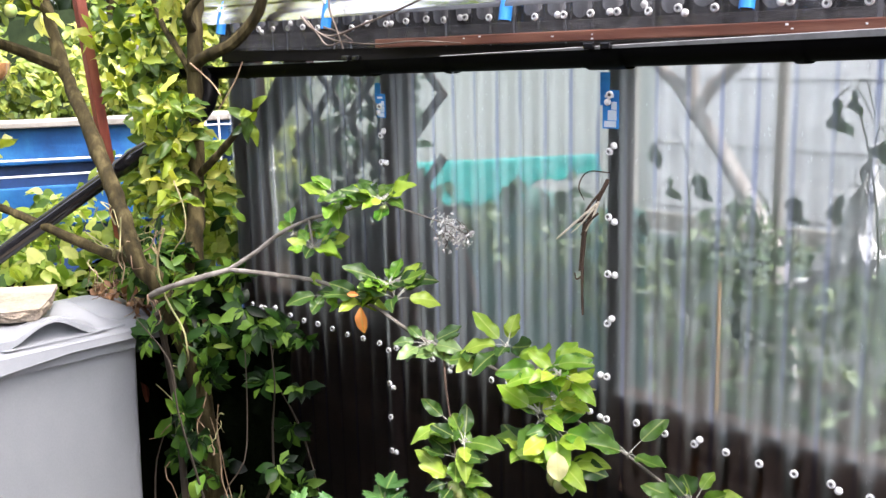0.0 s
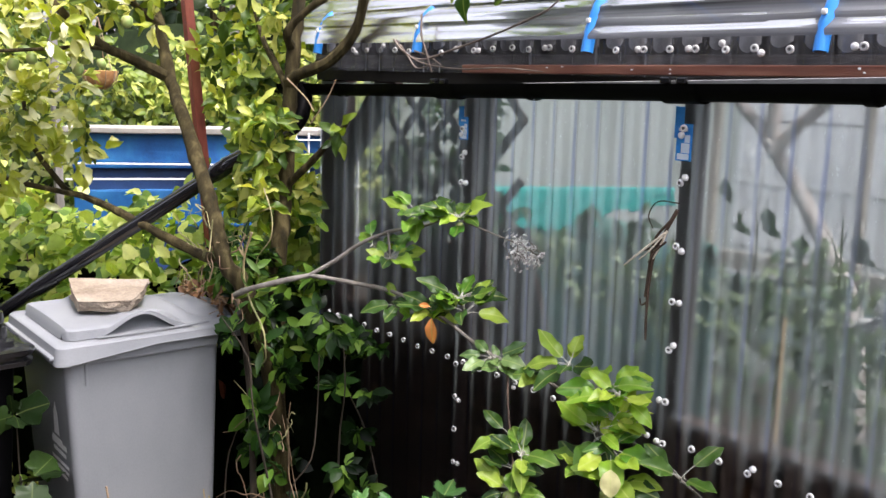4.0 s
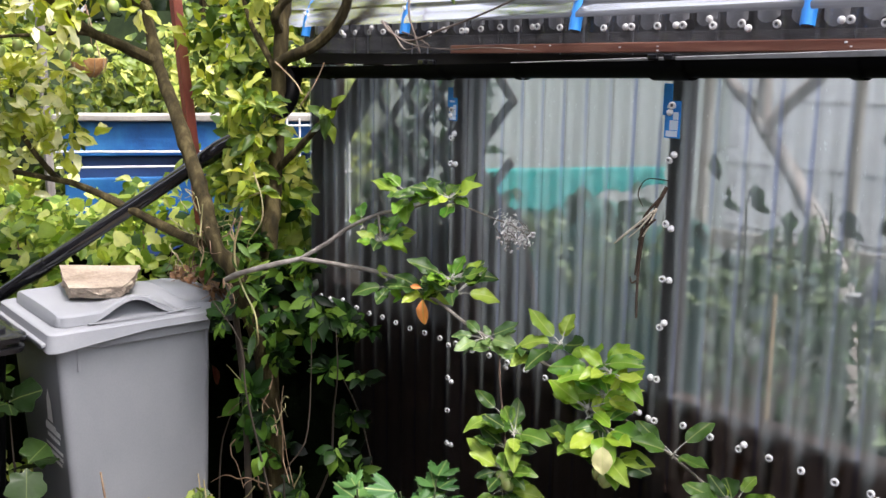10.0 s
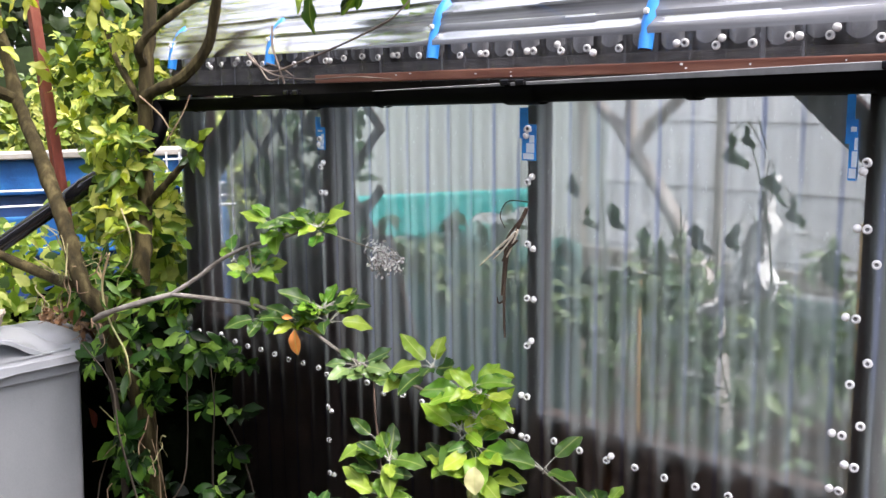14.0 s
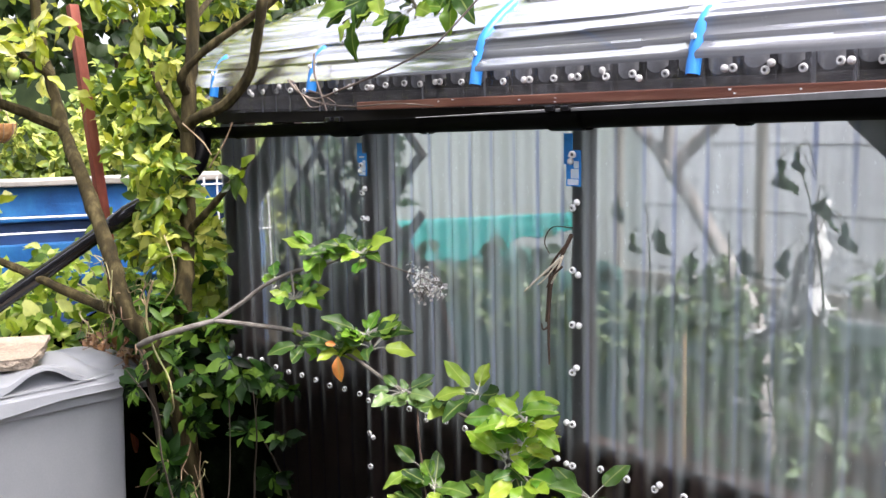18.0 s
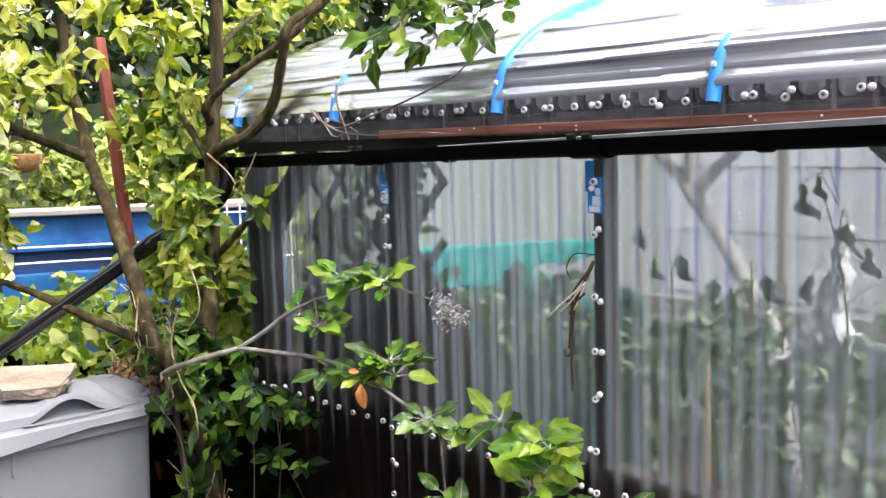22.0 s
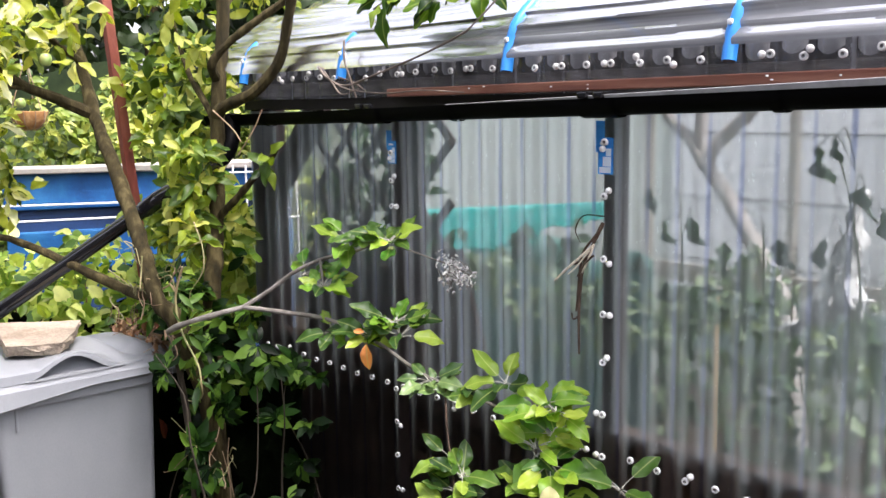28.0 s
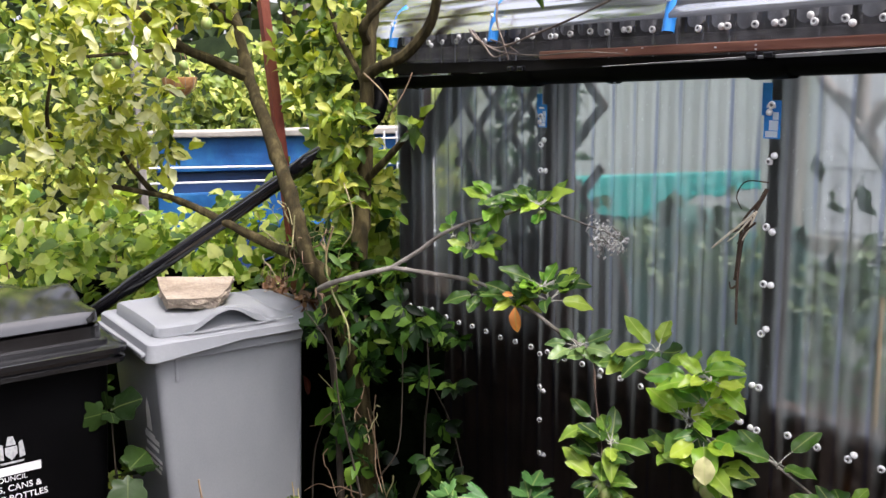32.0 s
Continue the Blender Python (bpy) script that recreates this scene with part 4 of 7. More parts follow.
# the screw's dark head sits in the washer's hole
ME_WASHER.materials.append(M_SCREW)
for poly in list(ME_WASHER.polygons)[-25:]:
    poly.material_index = 1
ME_CAP = mesh_from("screw_cap", *lathe([(0.0085, 0.004), (0.0083, -0.001), (0.007, -0.0035), (0.004, -0.0052), (0.001, -0.0056)]), M_WHITE_PLASTIC)
rng = random.Random(5)


def screw(x, y, z, parent, cap=False):
    tilt = Matrix.Rotation(rng.uniform(-0.2, 0.2), 4, "X") @ Matrix.Rotation(rng.uniform(-0.1, 0.4), 4, "Z")
    m = Matrix.Translation((x, y, z)) @ tilt @ Matrix.Scale(0.94, 4)
    if cap:
        under(new("screw_cap", ME_CAP), parent, m)
        return
    w = under(new("screw_washer", ME_WASHER), parent, m)


def screw_pair(x, z, y, parent, pair=True):
    screw(x, y, z, parent)
    if pair:
        a = rng.choice((0.0, math.pi, -0.6, 0.9, 2.2, -1.9))
        screw(x + 0.019 * math.cos(a), y + 0.001, z + 0.017 * math.sin(a), parent, cap=True)


SY = SHEET_Y - WAVE - 0.006
for z in (1.677, 1.552, 1.404, 1.272, 1.155, 1.026, 0.921):
    screw_pair(0.016, z, SY - 0.004, sheets[1])
for z in (1.63, 1.549, 1.474, 0.919, 0.816, 0.711, 0.604, 0.47, 0.36, 0.31):
    screw_pair(-0.778, z, SY - 0.002, sheets[0], pair=z not in (0.919, 0.711))
for x, z in ((0.803, 1.634), (0.811, 1.515), (0.831, 1.453), (0.80, 1.349), (0.826, 1.27), (0.796, 1.224), (0.82, 1.149), (0.787, 1.123), (0.813, 1.067), (0.787, 1.013), (0.83, 1.0)):
    screw_pair(x, z, SY - 0.006, sheets[2], pair=rng.random() < 0.6)
for k in range(-22, 13):
    x = 0.101 + 0.0765 * k
    if abs(x - 0.016) < 0.03 or abs(x + 0.778) < 0.03 or abs(x - 0.81) < 0.03:
        continue
    own = sheets[0] if x < -0.79 else sheets[1] if x < 0.02 else sheets[2] if x < 0.8 else sheets[3]
    screw_pair(x, 0.931 + rng.uniform(-0.004, 0.004), SY - 0.004, own, pair=rng.random() < 0.45)
for k in range(-20, 20):
    x = 0.05 + 0.0765 * k
    if any(abs(x - h) < 0.03 for h in HOOPS):
        continue
    screw_pair(x + rng.uniform(-0.008, 0.008), 1.852 + rng.uniform(-0.006, 0.008), -0.036 - WAVE - 0.006, eave_sheet, pair=rng.random() < 0.6)

# printed labels left on the posts
LY = SHEET_Y - WAVE - 0.004
for x, z, w, h in ((0.016, 1.645, 0.044, 0.085), (-0.774, 1.632, 0.038, 0.066), (0.776, 1.655, 0.018, 0.11)):
    lab = tagged(part("timber_label", box((x - w / 2, LY - 0.001, z - h / 2), (x + w / 2, LY, z + h / 2), 0.0), M_BLUE_LABEL), "blue printed paper label stuck on a greenhouse post", "label")
    part("label_tab", box((x - w / 2 - 0.008, LY + 0.0004, z + h * 0.1), (x - w * 0.1, LY + 0.0014, z + h * 0.95), 0.0), M_BLUE_LABEL, lab)
    part("print_bar", box((x - w * 0.38, LY - 0.0024, z - h * 0.46), (x + w * 0.36, LY - 0.0016, z - h * 0.30), 0.0), M_LABEL_WHITE, lab, "pale printed patch")
    part("print_bar", box((x - w * 0.16, LY - 0.0024, z - h * 0.28), (x + w * 0.38, LY - 0.0016, z - h * 0.02), 0.0), M_LABEL_WHITE, lab, "pale printed patch")
    part("print_bar", box((x + w * 0.05, LY - 0.0024, z + h * 0.0), (x + w * 0.38, LY - 0.0016, z + h * 0.2), 0.0), M_LABEL_WHITE, lab, "pale printed patch")
    part("print_bar", box((x - w * 0.36, LY - 0.0024, z + h * 0.30), (x + w * 0.2, LY - 0.0016, z + h * 0.38), 0.0), M_LABEL_WHITE, lab, "pale printed patch")

# ---- wheelie bins ----
def rounded_ring(cx, cy, hx, hy, r, z, k=5):
    """A rounded rectangle as a ring of points."""
    out = []
    for q, (sx, sy) in enumerate(((1, 1), (-1, 1), (-1, -1), (1, -1))):
        for i in range(k + 1):
            a = math.pi / 2 * (q + i / k)
            out.append((cx + sx * (hx - r) + r * math.cos(a), cy + sy * (hy - r) + r * math.sin(a), z))
    # extra points near the ends of the straight sides keep the flats flat
    full, n = [], len(out)
    for i, p_ in enumerate(out):
        full.append(p_)
        if i % (k + 1) == k:
            a_, b_ = Vector(p_), Vector(out[(i + 1) % n])
            full += [tuple(a_.lerp(b_, t)) for t in (0.02, 0.2, 0.5, 0.8, 0.98)]
    return full


def loft(rings, close_top=True, close_bottom=True):
    verts, faces, n = [], [], len(rings[0])
    for ring in rings:
        verts += ring
    for k in range(len(rings) - 1):
        for s in range(n):
            a, b = k * n + s, k * n + (s + 1) % n
            faces.append((a, b, b + n, a + n))
    if close_bottom:
        faces.append(tuple(range(n - 1, -1, -1)))
    if close_top:
        faces.append(tuple(range((len(rings) - 1) * n, len(rings) * n)))
    return verts, faces


def wheelie_bin(name, material, label, m, inset=False, top=None):
    """Built with its front to -y, its hinge to +y, its base at the origin; then turned by m."""
    it = empty(name, (0, 0, 0), label, "wheelie bin", "wheelie bins")
    top = top or material

    def put(nm, vf, mat, parent=None, lab="", smooth=True):
        return piece(nm, [m @ Vector(p) for p in vf[0]], vf[1], mat, parent or it, lab, smooth)

    it.matrix_basis = Matrix.Translation(m.translation)
    it.location = m.translation
    PLACE[it.name] = Matrix.Translation(m.translation)
    back, turn_r = (0.0, 0.04) if inset else (0.013, 0.02)
    rings = [rounded_ring(0, 0.01, 0.185, 0.19, 0.04, 0.04), rounded_ring(0, 0.01, 0.192, 0.198, 0.04, 0.06)]
    for k in range(9):
        t = k / 8
        rings.append(rounded_ring(0, -0.012 * t - back, 0.194 + 0.034 * t, 0.196 + 0.028 * t - back, turn_r, 0.07 + 0.85 * t))
    rings.append(rounded_ring(0, -back, 0.242, 0.244 - back, 0.04, 0.925))
    rings.append(rounded_ring(0, -back, 0.244, 0.246 - back, 0.04, 0.955))
    body = put("body", loft(rings), material)
    if inset:
        rim = [rounded_ring(0, 0, 0.238 + g, 0.24 + g, 0.035, z) for g, z in ((0.0, 0.905), (0.022, 0.908), (0.024, 0.922), (0.014, 0.926), (0.014, 0.936), (0.026, 0.94), (0.028, 0.956), (0.02, 0.962), (-0.01, 0.963))]
        put("rim", loft(rim, close_bottom=False), top)
    # strengthening rib below the rim at the front corners
    for sx in (-1, 1):
        bm = box((sx * 0.222 - 0.006, -0.188, 0.855), (sx * 0.222 + 0.006 * sx + 0.004, -0.180, 0.925), 0.003, m)
        part("rim_rib", bm, material, body, smooth=False)
    # lid: stepped skirt with a wavy hem
    dz = 0.03 if inset else 0.0
    hx, hy = 0.252, 0.258

    def ring_at(grow, z_of):
        base = rounded_ring(0, 0.0, hx + grow - (0.03 if inset else 0), hy + grow - (0.03 if inset else 0), 0.028, 0, 11)
        return [(x, y, z_of(x, y)) for x, y, _ in base]

    def hem(x, y):
        f = 1 / (1 + math.exp((y + 0.13) / 0.035))
        return (0.962 if inset else 0.957 - 0.03 * f)

    if inset:
        lid_rings = [ring_at(-0.012, lambda x, y: hem(x, y) + 0.004), ring_at(0.004, hem), ring_at(0.006, lambda x, y: hem(x, y) + 0.006), ring_at(0.006, lambda x, y: hem(x, y) + 0.014), ring_at(-0.006, lambda x, y: hem(x, y) + 0.018), ring_at(-0.007, lambda x, y: 0.984 + dz), ring_at(-0.011, lambda x, y: 0.990 + dz), ring_at(-0.05 - dz, lambda x, y: 0.993 + 1.5 * dz)]
    else:
        # a flat leaning skirt under a ledge
        lid_rings = [ring_at(-0.010, lambda x, y: hem(x, y) + 0.004), ring_at(0.005, hem), ring_at(0.007, lambda x, y: hem(x, y) + 0.003), ring_at(0.001, lambda x, y: 0.975), ring_at(0.0, lambda x, y: 0.981), ring_at(-0.004, lambda x, y: 0.9845), ring_at(-0.012, lambda x, y: 0.9855), ring_at(-0.06, lambda x, y: 0.989)]
        part("front_lip", box((-0.235, -0.273, 0.945), (0.226, -0.25, 0.956), 0.004, m), top, it)
    lid = put("lid", loft(lid_rings, close_bottom=False), top)
    # raised plate on the lid, arched over two hand scoops
    nxp, nyp = 60, 48
    verts, faces = [], []
    flange = 0.9935 + 1.4 * dz
    y0, half = (-0.235, 0.205) if inset else (-0.226, 0.207)
    for j in range(nyp + 1):
        y = y0 + (0.165 - y0) * (j / nyp) ** 1.3
        # rounded front corners
        cut = max(0.0, (y0 + 0.035 - y) / 0.035)
        wide = half - 0.035 * (1 - (1 - cut * cut) ** 0.5)
        for i in range(nxp + 1):
            u = -1 + 2 * i / nxp
            u = math.copysign(abs(u) ** 0.7, u)
            x = u * wide
            ex = max(0.0, 1 - abs(u) ** 10) ** 0.5
            ey = min(1.0, 0.45 + (y - y0) / 0.012) * min(1.0, (0.165 - y) / 0.05 if y > 0.115 else 1.0)
            side = min(1.0, max(0.0, (y - 0.05) / 0.05))
            drop_side = 1 - side * side * (3 - 2 * side) * min(1.0, abs(u) ** 3 * 1.3)
            lean = min(1.0, (y + 0.02) / 0.075 if y > -0.02 else (y + 0.02) / 0.095, key=abs)
            arch_up = max(0.0, 1 - min(1.0, abs(lean)) ** 2) ** 1.3 * max(0, (abs(u) - 0.35) / 0.65) ** 1.2 * 0.036
            rise = 0.029 * max(0.0, ey) * (0.78 + 0.22 * ex) * drop_side + arch_up + (0.022 if inset else 0.004) * (1 - u * u) * (1 - ((y + 0.035) / 0.2) ** 2 if inset else 1)
            verts.append((x, y, flange + rise))
    for j in range(nyp):
        for i in range(nxp):
            a = j * (nxp + 1) + i
            faces.append((a, a + 1, a + nxp + 2, a + nxp + 1))
    # skirt of the plate, cut away below the two arched grips
    n1 = nxp + 1
    rim_ids = [(i, i + 1, 0, -0.003) for i in range(nxp)] + [(j * n1 + nxp, (j + 1) * n1 + nxp, 0.003, 0) for j in range(nyp)] + [((j + 1) * n1, j * n1, -0.003, 0) for j in range(nyp)]
    for p, q, dx, dy in rim_ids:
        o = len(verts)
        for w in (p, q):
            x_, y_, z_ = verts[w]
            gap = max(0.0, 1 - ((y_ + 0.03) / 0.1) ** 2) ** 0.5 if dx else 0.0
            low = flange - 0.004
            verts.append((x_ + dx, y_ + dy, low + max(0.0, z_ - 0.008 - low) * gap))
        faces.append((p, o, o + 1, q))
    plate = put("lid_plate", (verts, faces), top, lid)
    # shallow bowls under the hand grips
    for sx in (-1, 1):
        vs, fs = [], []
        for j in range(17):
            for i in range(9):
                t, q = j / 16, i / 8
                y = -0.15 + 0.26 * t
                d = math.sin(math.pi * t) ** 0.7
                vs.append((sx * (0.226 - 0.10 * q), y, flange - 0.004 * d + 0.05 * d * q**2.2))
        for j in range(16):
            for i in range(8):
                a = j * 9 + i
                fs.append((a, a + 1, a + 10, a + 9))
        put("grip_bowl", (vs, fs), top, lid)
    # hump over the hinge
    vs, fs = [], []
    for j in range(17):
        for i in range(17):
            u, w = -1 + i / 8, -1 + j / 8
            h = max(0.0, (1 - u**4)) * max(0.0, (1 - w**2))
            vs.append((u * 0.15, 0.165 + w * 0.085, 0.988 + 1.4 * dz + 0.04 * h**0.7))
    for j in range(16):
        for i in range(16):
            a = j * 17 + i
            fs.append((a, a + 1, a + 18, a + 17))
    put("hinge_hump", (vs, fs), top, lid)
    bar = put("handle_bar", tube([(-0.24, 0.30, 0.965), (0, 0.302, 0.965), (0.24, 0.30, 0.965)], 0.015, 0.015, 10, 3), material)
    for x in (-0.2, 0.0, 0.2):
        part("handle_bracket", box((x - 0.02, 0.22, 0.935), (x + 0.02, 0.305, 0.972), 0.006, m), material, it)
    part("hinge_ledge", box((-0.25, 0.228, 0.94), (0.25, 0.29, 0.958), 0.005, m), material, it)
    for sx in (-1, 1):
        w = [m @ Vector(p) for p in tube([(sx * 0.2, 0.19, 0.1), (sx * 0.245, 0.19, 0.1)], 0.1, 0.1, 20, 1)[0]]
        part_w = piece("wheel", w, tube([(0, 0, 0), (1, 0, 0)], 1, 1, 20, 1)[1], M_BLACK_PLASTIC, it)
    return it


def crest(at, u, n, up, h, mat_, owner, arms):
    """A crest mark as plain shapes: a shield, two side figures and a crown bar."""
    u, up, n = Vector(u), Vector(up), Vector(n)
    shapes = [[(-0.22, 0.1), (0.22, 0.1), (0.22, -0.2), (0, -0.45), (-0.22, -0.2)], [(-0.18, 0.15), (0.18, 0.15), (0.1, 0.5), (-0.1, 0.5)], [(-0.5, -0.35), (-0.28, -0.4), (-0.28, 0.2), (-0.42, 0.3)], [(0.5, -0.35), (0.28, -0.4), (0.28, 0.2), (0.42, 0.3)], [(-0.45, -0.5), (0.45, -0.5), (0.4, -0.58), (-0.4, -0.58)]]
    if not arms:
        shapes = [[(-0.2, -0.3), (0.2, -0.3), (0.16, 0.25), (0, 0.55), (-0.16, 0.25)], [(-0.38, -0.36), (0.38, -0.36), (0.38, -0.48), (-0.38, -0.48)]]
    for s in shapes:
        pts = [Vector(at) + u * (a * h) + up * (b * h) + n * 0.0015 for a, b in s]
        piece("crest_mark", pts, [tuple(range(len(pts)))], mat_, owner, "plain white printed mark", smooth=False)


def print_bars(at, u, up, n, rows, mat_, owner):
    u, up, n = Vector(u), Vector(up), Vector(n)
    for x, y, w, h in rows:
        c = Vector(at) + u * x + up * y + n * 0.0015
        piece("print_bar", [c - u * w / 2 - up * h / 2, c + u * w / 2 - up * h / 2, c + u * w / 2 + up * h / 2, c - u * w / 2 + up * h / 2], [(0, 1, 2, 3)], mat_, owner, "plain white printed bar", smooth=False)


M_PRINT_BRIGHT = surface("bright_bin_print", [(0.84, 0.84, 0.84), (0.93, 0.93, 0.93)], 50.0, rough=(0.5, 0.7), bump=0.0, fine_amount=0.1)
M_PRINT_GREY = surface("grey_bin_print", [(0.28, 0.29, 0.3), (0.5, 0.5, 0.5)], 90.0, rough=(0.5, 0.7), bump=0.0, fine_amount=0.5)
M_PRINT = surface("white_bin_print", [(0.6, 0.6, 0.6), (0.78, 0.78, 0.78)], 50.0, rough=(0.5, 0.7), bump=0.0, fine_amount=0.35)
GREY_AT = Vector((-1.61, -0.738, 0.0))
grey_bin = wheelie_bin("wheelie_bin", M_GREY_PLASTIC, "grey plastic wheelie bin with a closed lid beside dark creeper", Matrix.Translation(GREY_AT) @ Matrix.Diagonal((1.05, 1.14, 1, 1)))
g_body = [c for c in grey_bin.children if c.name.startswith("body")][0]
tilt_up = Vector((0, -0.035, 1)).normalized()
crest(GREY_AT + Vector((0.115, -0.264, 0.715)), (1, 0, 0), (0, -1, 0), tilt_up, 0.125, M_PRINT_BRIGHT, g_body, False)
print_bars(GREY_AT + Vector((0.125, -0.259, 0.615)), (1, 0, 0), tilt_up, (0, -1, 0), [(0, 0.035, 0.14, 0.018), (0, 0.010, 0.12, 0.014), (0.0, -0.022, 0.16, 0.012), (0, -0.042, 0.15, 0.012), (0, -0.062, 0.12, 0.012)], M_PRINT_BRIGHT, g_body)

BLACK_AT = Vector((-1.775, -1.385, 0.02))
black_m = Matrix.Translation(BLACK_AT) @ Matrix.Rotation(radians(93), 4, "Z")
black_bin = wheelie_bin("wheelie_bin", M_BIN_BLACK, "black plastic recycling wheelie bin with white printed lettering", black_m @ Matrix.Diagonal((1.14, 1.4, 1, 1)), inset=True, top=M_BIN_LID)
b_body = [c for c in black_bin.children if c.name.startswith("body")][0]
bu, bn = (black_m.to_3x3() @ Vector((1, 0, 0))), (black_m.to_3x3() @ Vector((0, -1, 0)))
bup = (black_m.to_3x3() @ Vector((0, -0.035, 1))).normalized()


def on_black(x, z):
    return BLACK_AT + bu * x + bn * (0.326 + (z - 0.9) * 0.052) + Vector((0, 0, z))


crest(on_black(-0.04, 0.70), bu, bn, bup, 0.075, M_PRINT_GREY, b_body, True)
print_bars(on_black(-0.05, 0.635), bu, bup, bn, [(0, 0, 0.175, 0.026)], M_PRINT, b_body)


def lettering(text, at, size, owner):
    cu = bpy.data.curves.new("lettering", "FONT")
    cu.body, cu.size, cu.align_x, cu.extrude, cu.space_character = text, size, "CENTER", 0.0004, 1.02
    cu.materials.append(M_PRINT)
    ob = new("lettering", cu)
    z = bn.normalized()
    y = (bup - z * bup.dot(z)).normalized()
    x = y.cross(z)
    m = Matrix((x, y, z)).transposed().to_4x4()
    m.translation = Vector(at) + z * 0.0025
    return under(ob, owner, m)


lettering("COUNCIL", on_black(-0.05, 0.604), 0.021, b_body)
lettering("GLASS, CANS &", on_black(-0.055, 0.574), 0.026, b_body)
lettering("PLASTIC BOTTLES", on_black(-0.055, 0.543), 0.026, b_body)

# broken slab lying on the grey lid
slab_top = [(-1.80, -0.855), (-1.72, -0.745), (-1.652, -0.64), (-1.545, -0.70), (-1.452, -0.775), (-1.475, -0.83), (-1.527, -0.915), (-1.66, -0.89)]
bm = bmesh.new()
scx, scy = sum(q[0] for q in slab_top) / 8, sum(q[1] for q in slab_top) / 8
low = [bm.verts.new((scx + (x - scx) * 0.93 + 0.008 * math.sin(7 * k), scy + (y - scy) * 0.93 + 0.006 * math.cos(5 * k), 1.034)) for k, (x, y) in enumerate(slab_top)]
high = [bm.verts.new((x, y, 1.093)) for x, y in slab_top]
bm.faces.new(high)
bm.faces.new(low[::-1])
for k in range(len(slab_top)):
    bm.faces.new((low[k], low[(k + 1) % 8], high[(k + 1) % 8], high[k]))
bmesh.ops.bevel(bm, geom=[e for e in bm.edges if e.calc_face_angle(0) > 0.5], offset=0.006, segments=2, affect="EDGES")
bmesh.ops.triangulate(bm, faces=[f_ for f_ in bm.faces if len(f_.verts) > 4])
bmesh.ops.subdivide_edges(bm, edges=bm.edges, cuts=6, use_grid_fill=True)
for v_ in bm.verts:
    rough_ = 1.0 if v_.co.z < 1.084 else 0.22
    v_.co += (Vector(noise.noise_vector(v_.co * 30)) * 0.011 + Vector(noise.noise_vector(v_.co * 90)) * 0.0045 + Vector(noise.noise_vector(v_.co * 200)) * 0.0025) * rough_
for v_ in bm.verts:
    v_.co.z = 1.083 - (1.093 - v_.co.z) * 0.62 - 0.07 * (0.86 * (v_.co.x - scx) - 0.5 * (v_.co.y - scy))
tagged(part("stone_slab", bm, M_STONE, None, smooth=False), "broken tan concrete slab piece weighing down the bin lid", "stone")

# dead leaves caught behind the lid
rngd = random.Random(11)
dead_t = [blade(0.06, 0.03, 4, 1, 0.5, rngd.uniform(-0.4, 0.6), 1, 0.4, k) for k in range(4)]
poses = [facing((rngd.uniform(-1.78, -1.40), rngd.uniform(-0.49, -0.40), 0.99 + rngd.uniform(0.0, 0.05)), rand_dir(rngd), (rngd.uniform(-0.5, 0.5), rngd.uniform(-0.5, 0.5), 1), rngd.uniform(0.5, 1.1)) for _ in range(90)]
tagged(foliage("dead_leaves", dead_t, poses, L_DEAD), "brown dead leaves heaped behind the bin lid", "leaf litter", kind="stuff")

# pale edging slab and path in front of the low wall
edge_m = Matrix.Translation((-1.13, -0.36, 0.2)) @ Matrix.Rotation(radians(-6), 4, "Z")
edging = empty("edging_stone", (-1.22, -0.36, 0.05), "pale weathered edging stone beside the greenhouse bed", "edging stone", kind="structure")
for k in range(3):
    part("stone", box((-0.03, -0.42 + 0.26 * k, -0.15), (0.03, -0.165 + 0.26 * k, 0.05), 0.008, edge_m, cuts=3, jitter=0.006), M_PALE_STONE, edging)

# ---- trees ----
def apple_leaf(length, width, fold, curl, seed):
    """A broad oval leaf with a drawn-out tip, a finely toothed edge and raised side veins."""
    rng = random.Random(seed)
    rows, half = 18, 4
    bend, roll = rng.uniform(-0.12, 0.12), rng.uniform(-0.3, 0.3)
    verts, faces = [], []
    for i in range(rows + 1):
        t = i / rows
        w = width / 2 * math.sin(math.pi * t ** 0.86) ** 0.72 * (1 - 0.2 * t**5) * (1.02 if i % 2 else 0.975)
        w = max(w, 0.0005)
        for j in range(-half, half + 1):
            q = j / half
            x = q * w
            z = -curl * length * t * t + fold * abs(x) + roll * x * t + 0.26 * w * math.sin(11 * t + seed + (2 if q > 0 else 0)) * q * q + 0.0006 * math.cos((t - 0.35 * abs(q)) * 40) * abs(q)
            verts.append((x + bend * length * t * t, length * (t - 0.15 * abs(curl) * t * t), z))
    n = 2 * half + 1
    for i in range(rows):
        for j in range(n - 1):
            a = i * n + j
            faces.append((a, a + 1, a + n + 1, a + n))
    return verts, faces


APPLE_T = [apple_leaf(0.078, 0.039 + 0.002 * (k % 4), rf, rc, k) for k, (rf, rc) in enumerate(((0.12, 0.2), (0.3, 0.05), (0.1, 0.4), (0.4, 0.25), (0.15, -0.15), (0.2, 0.55), (0.45, 0.3), (0.1, 0.3), (0.2, -0.05)))]
APPLE_LOW = [blade(0.08, 0.034, 7, 2, rf, rc, 0.6, 0.45, k) for k, (rf, rc) in enumerate(((0.25, 0.3), (0.5, 0.1), (0.2, 0.6), (0.6, 0.2), (0.3, -0.3), (0.4, 0.5)))]


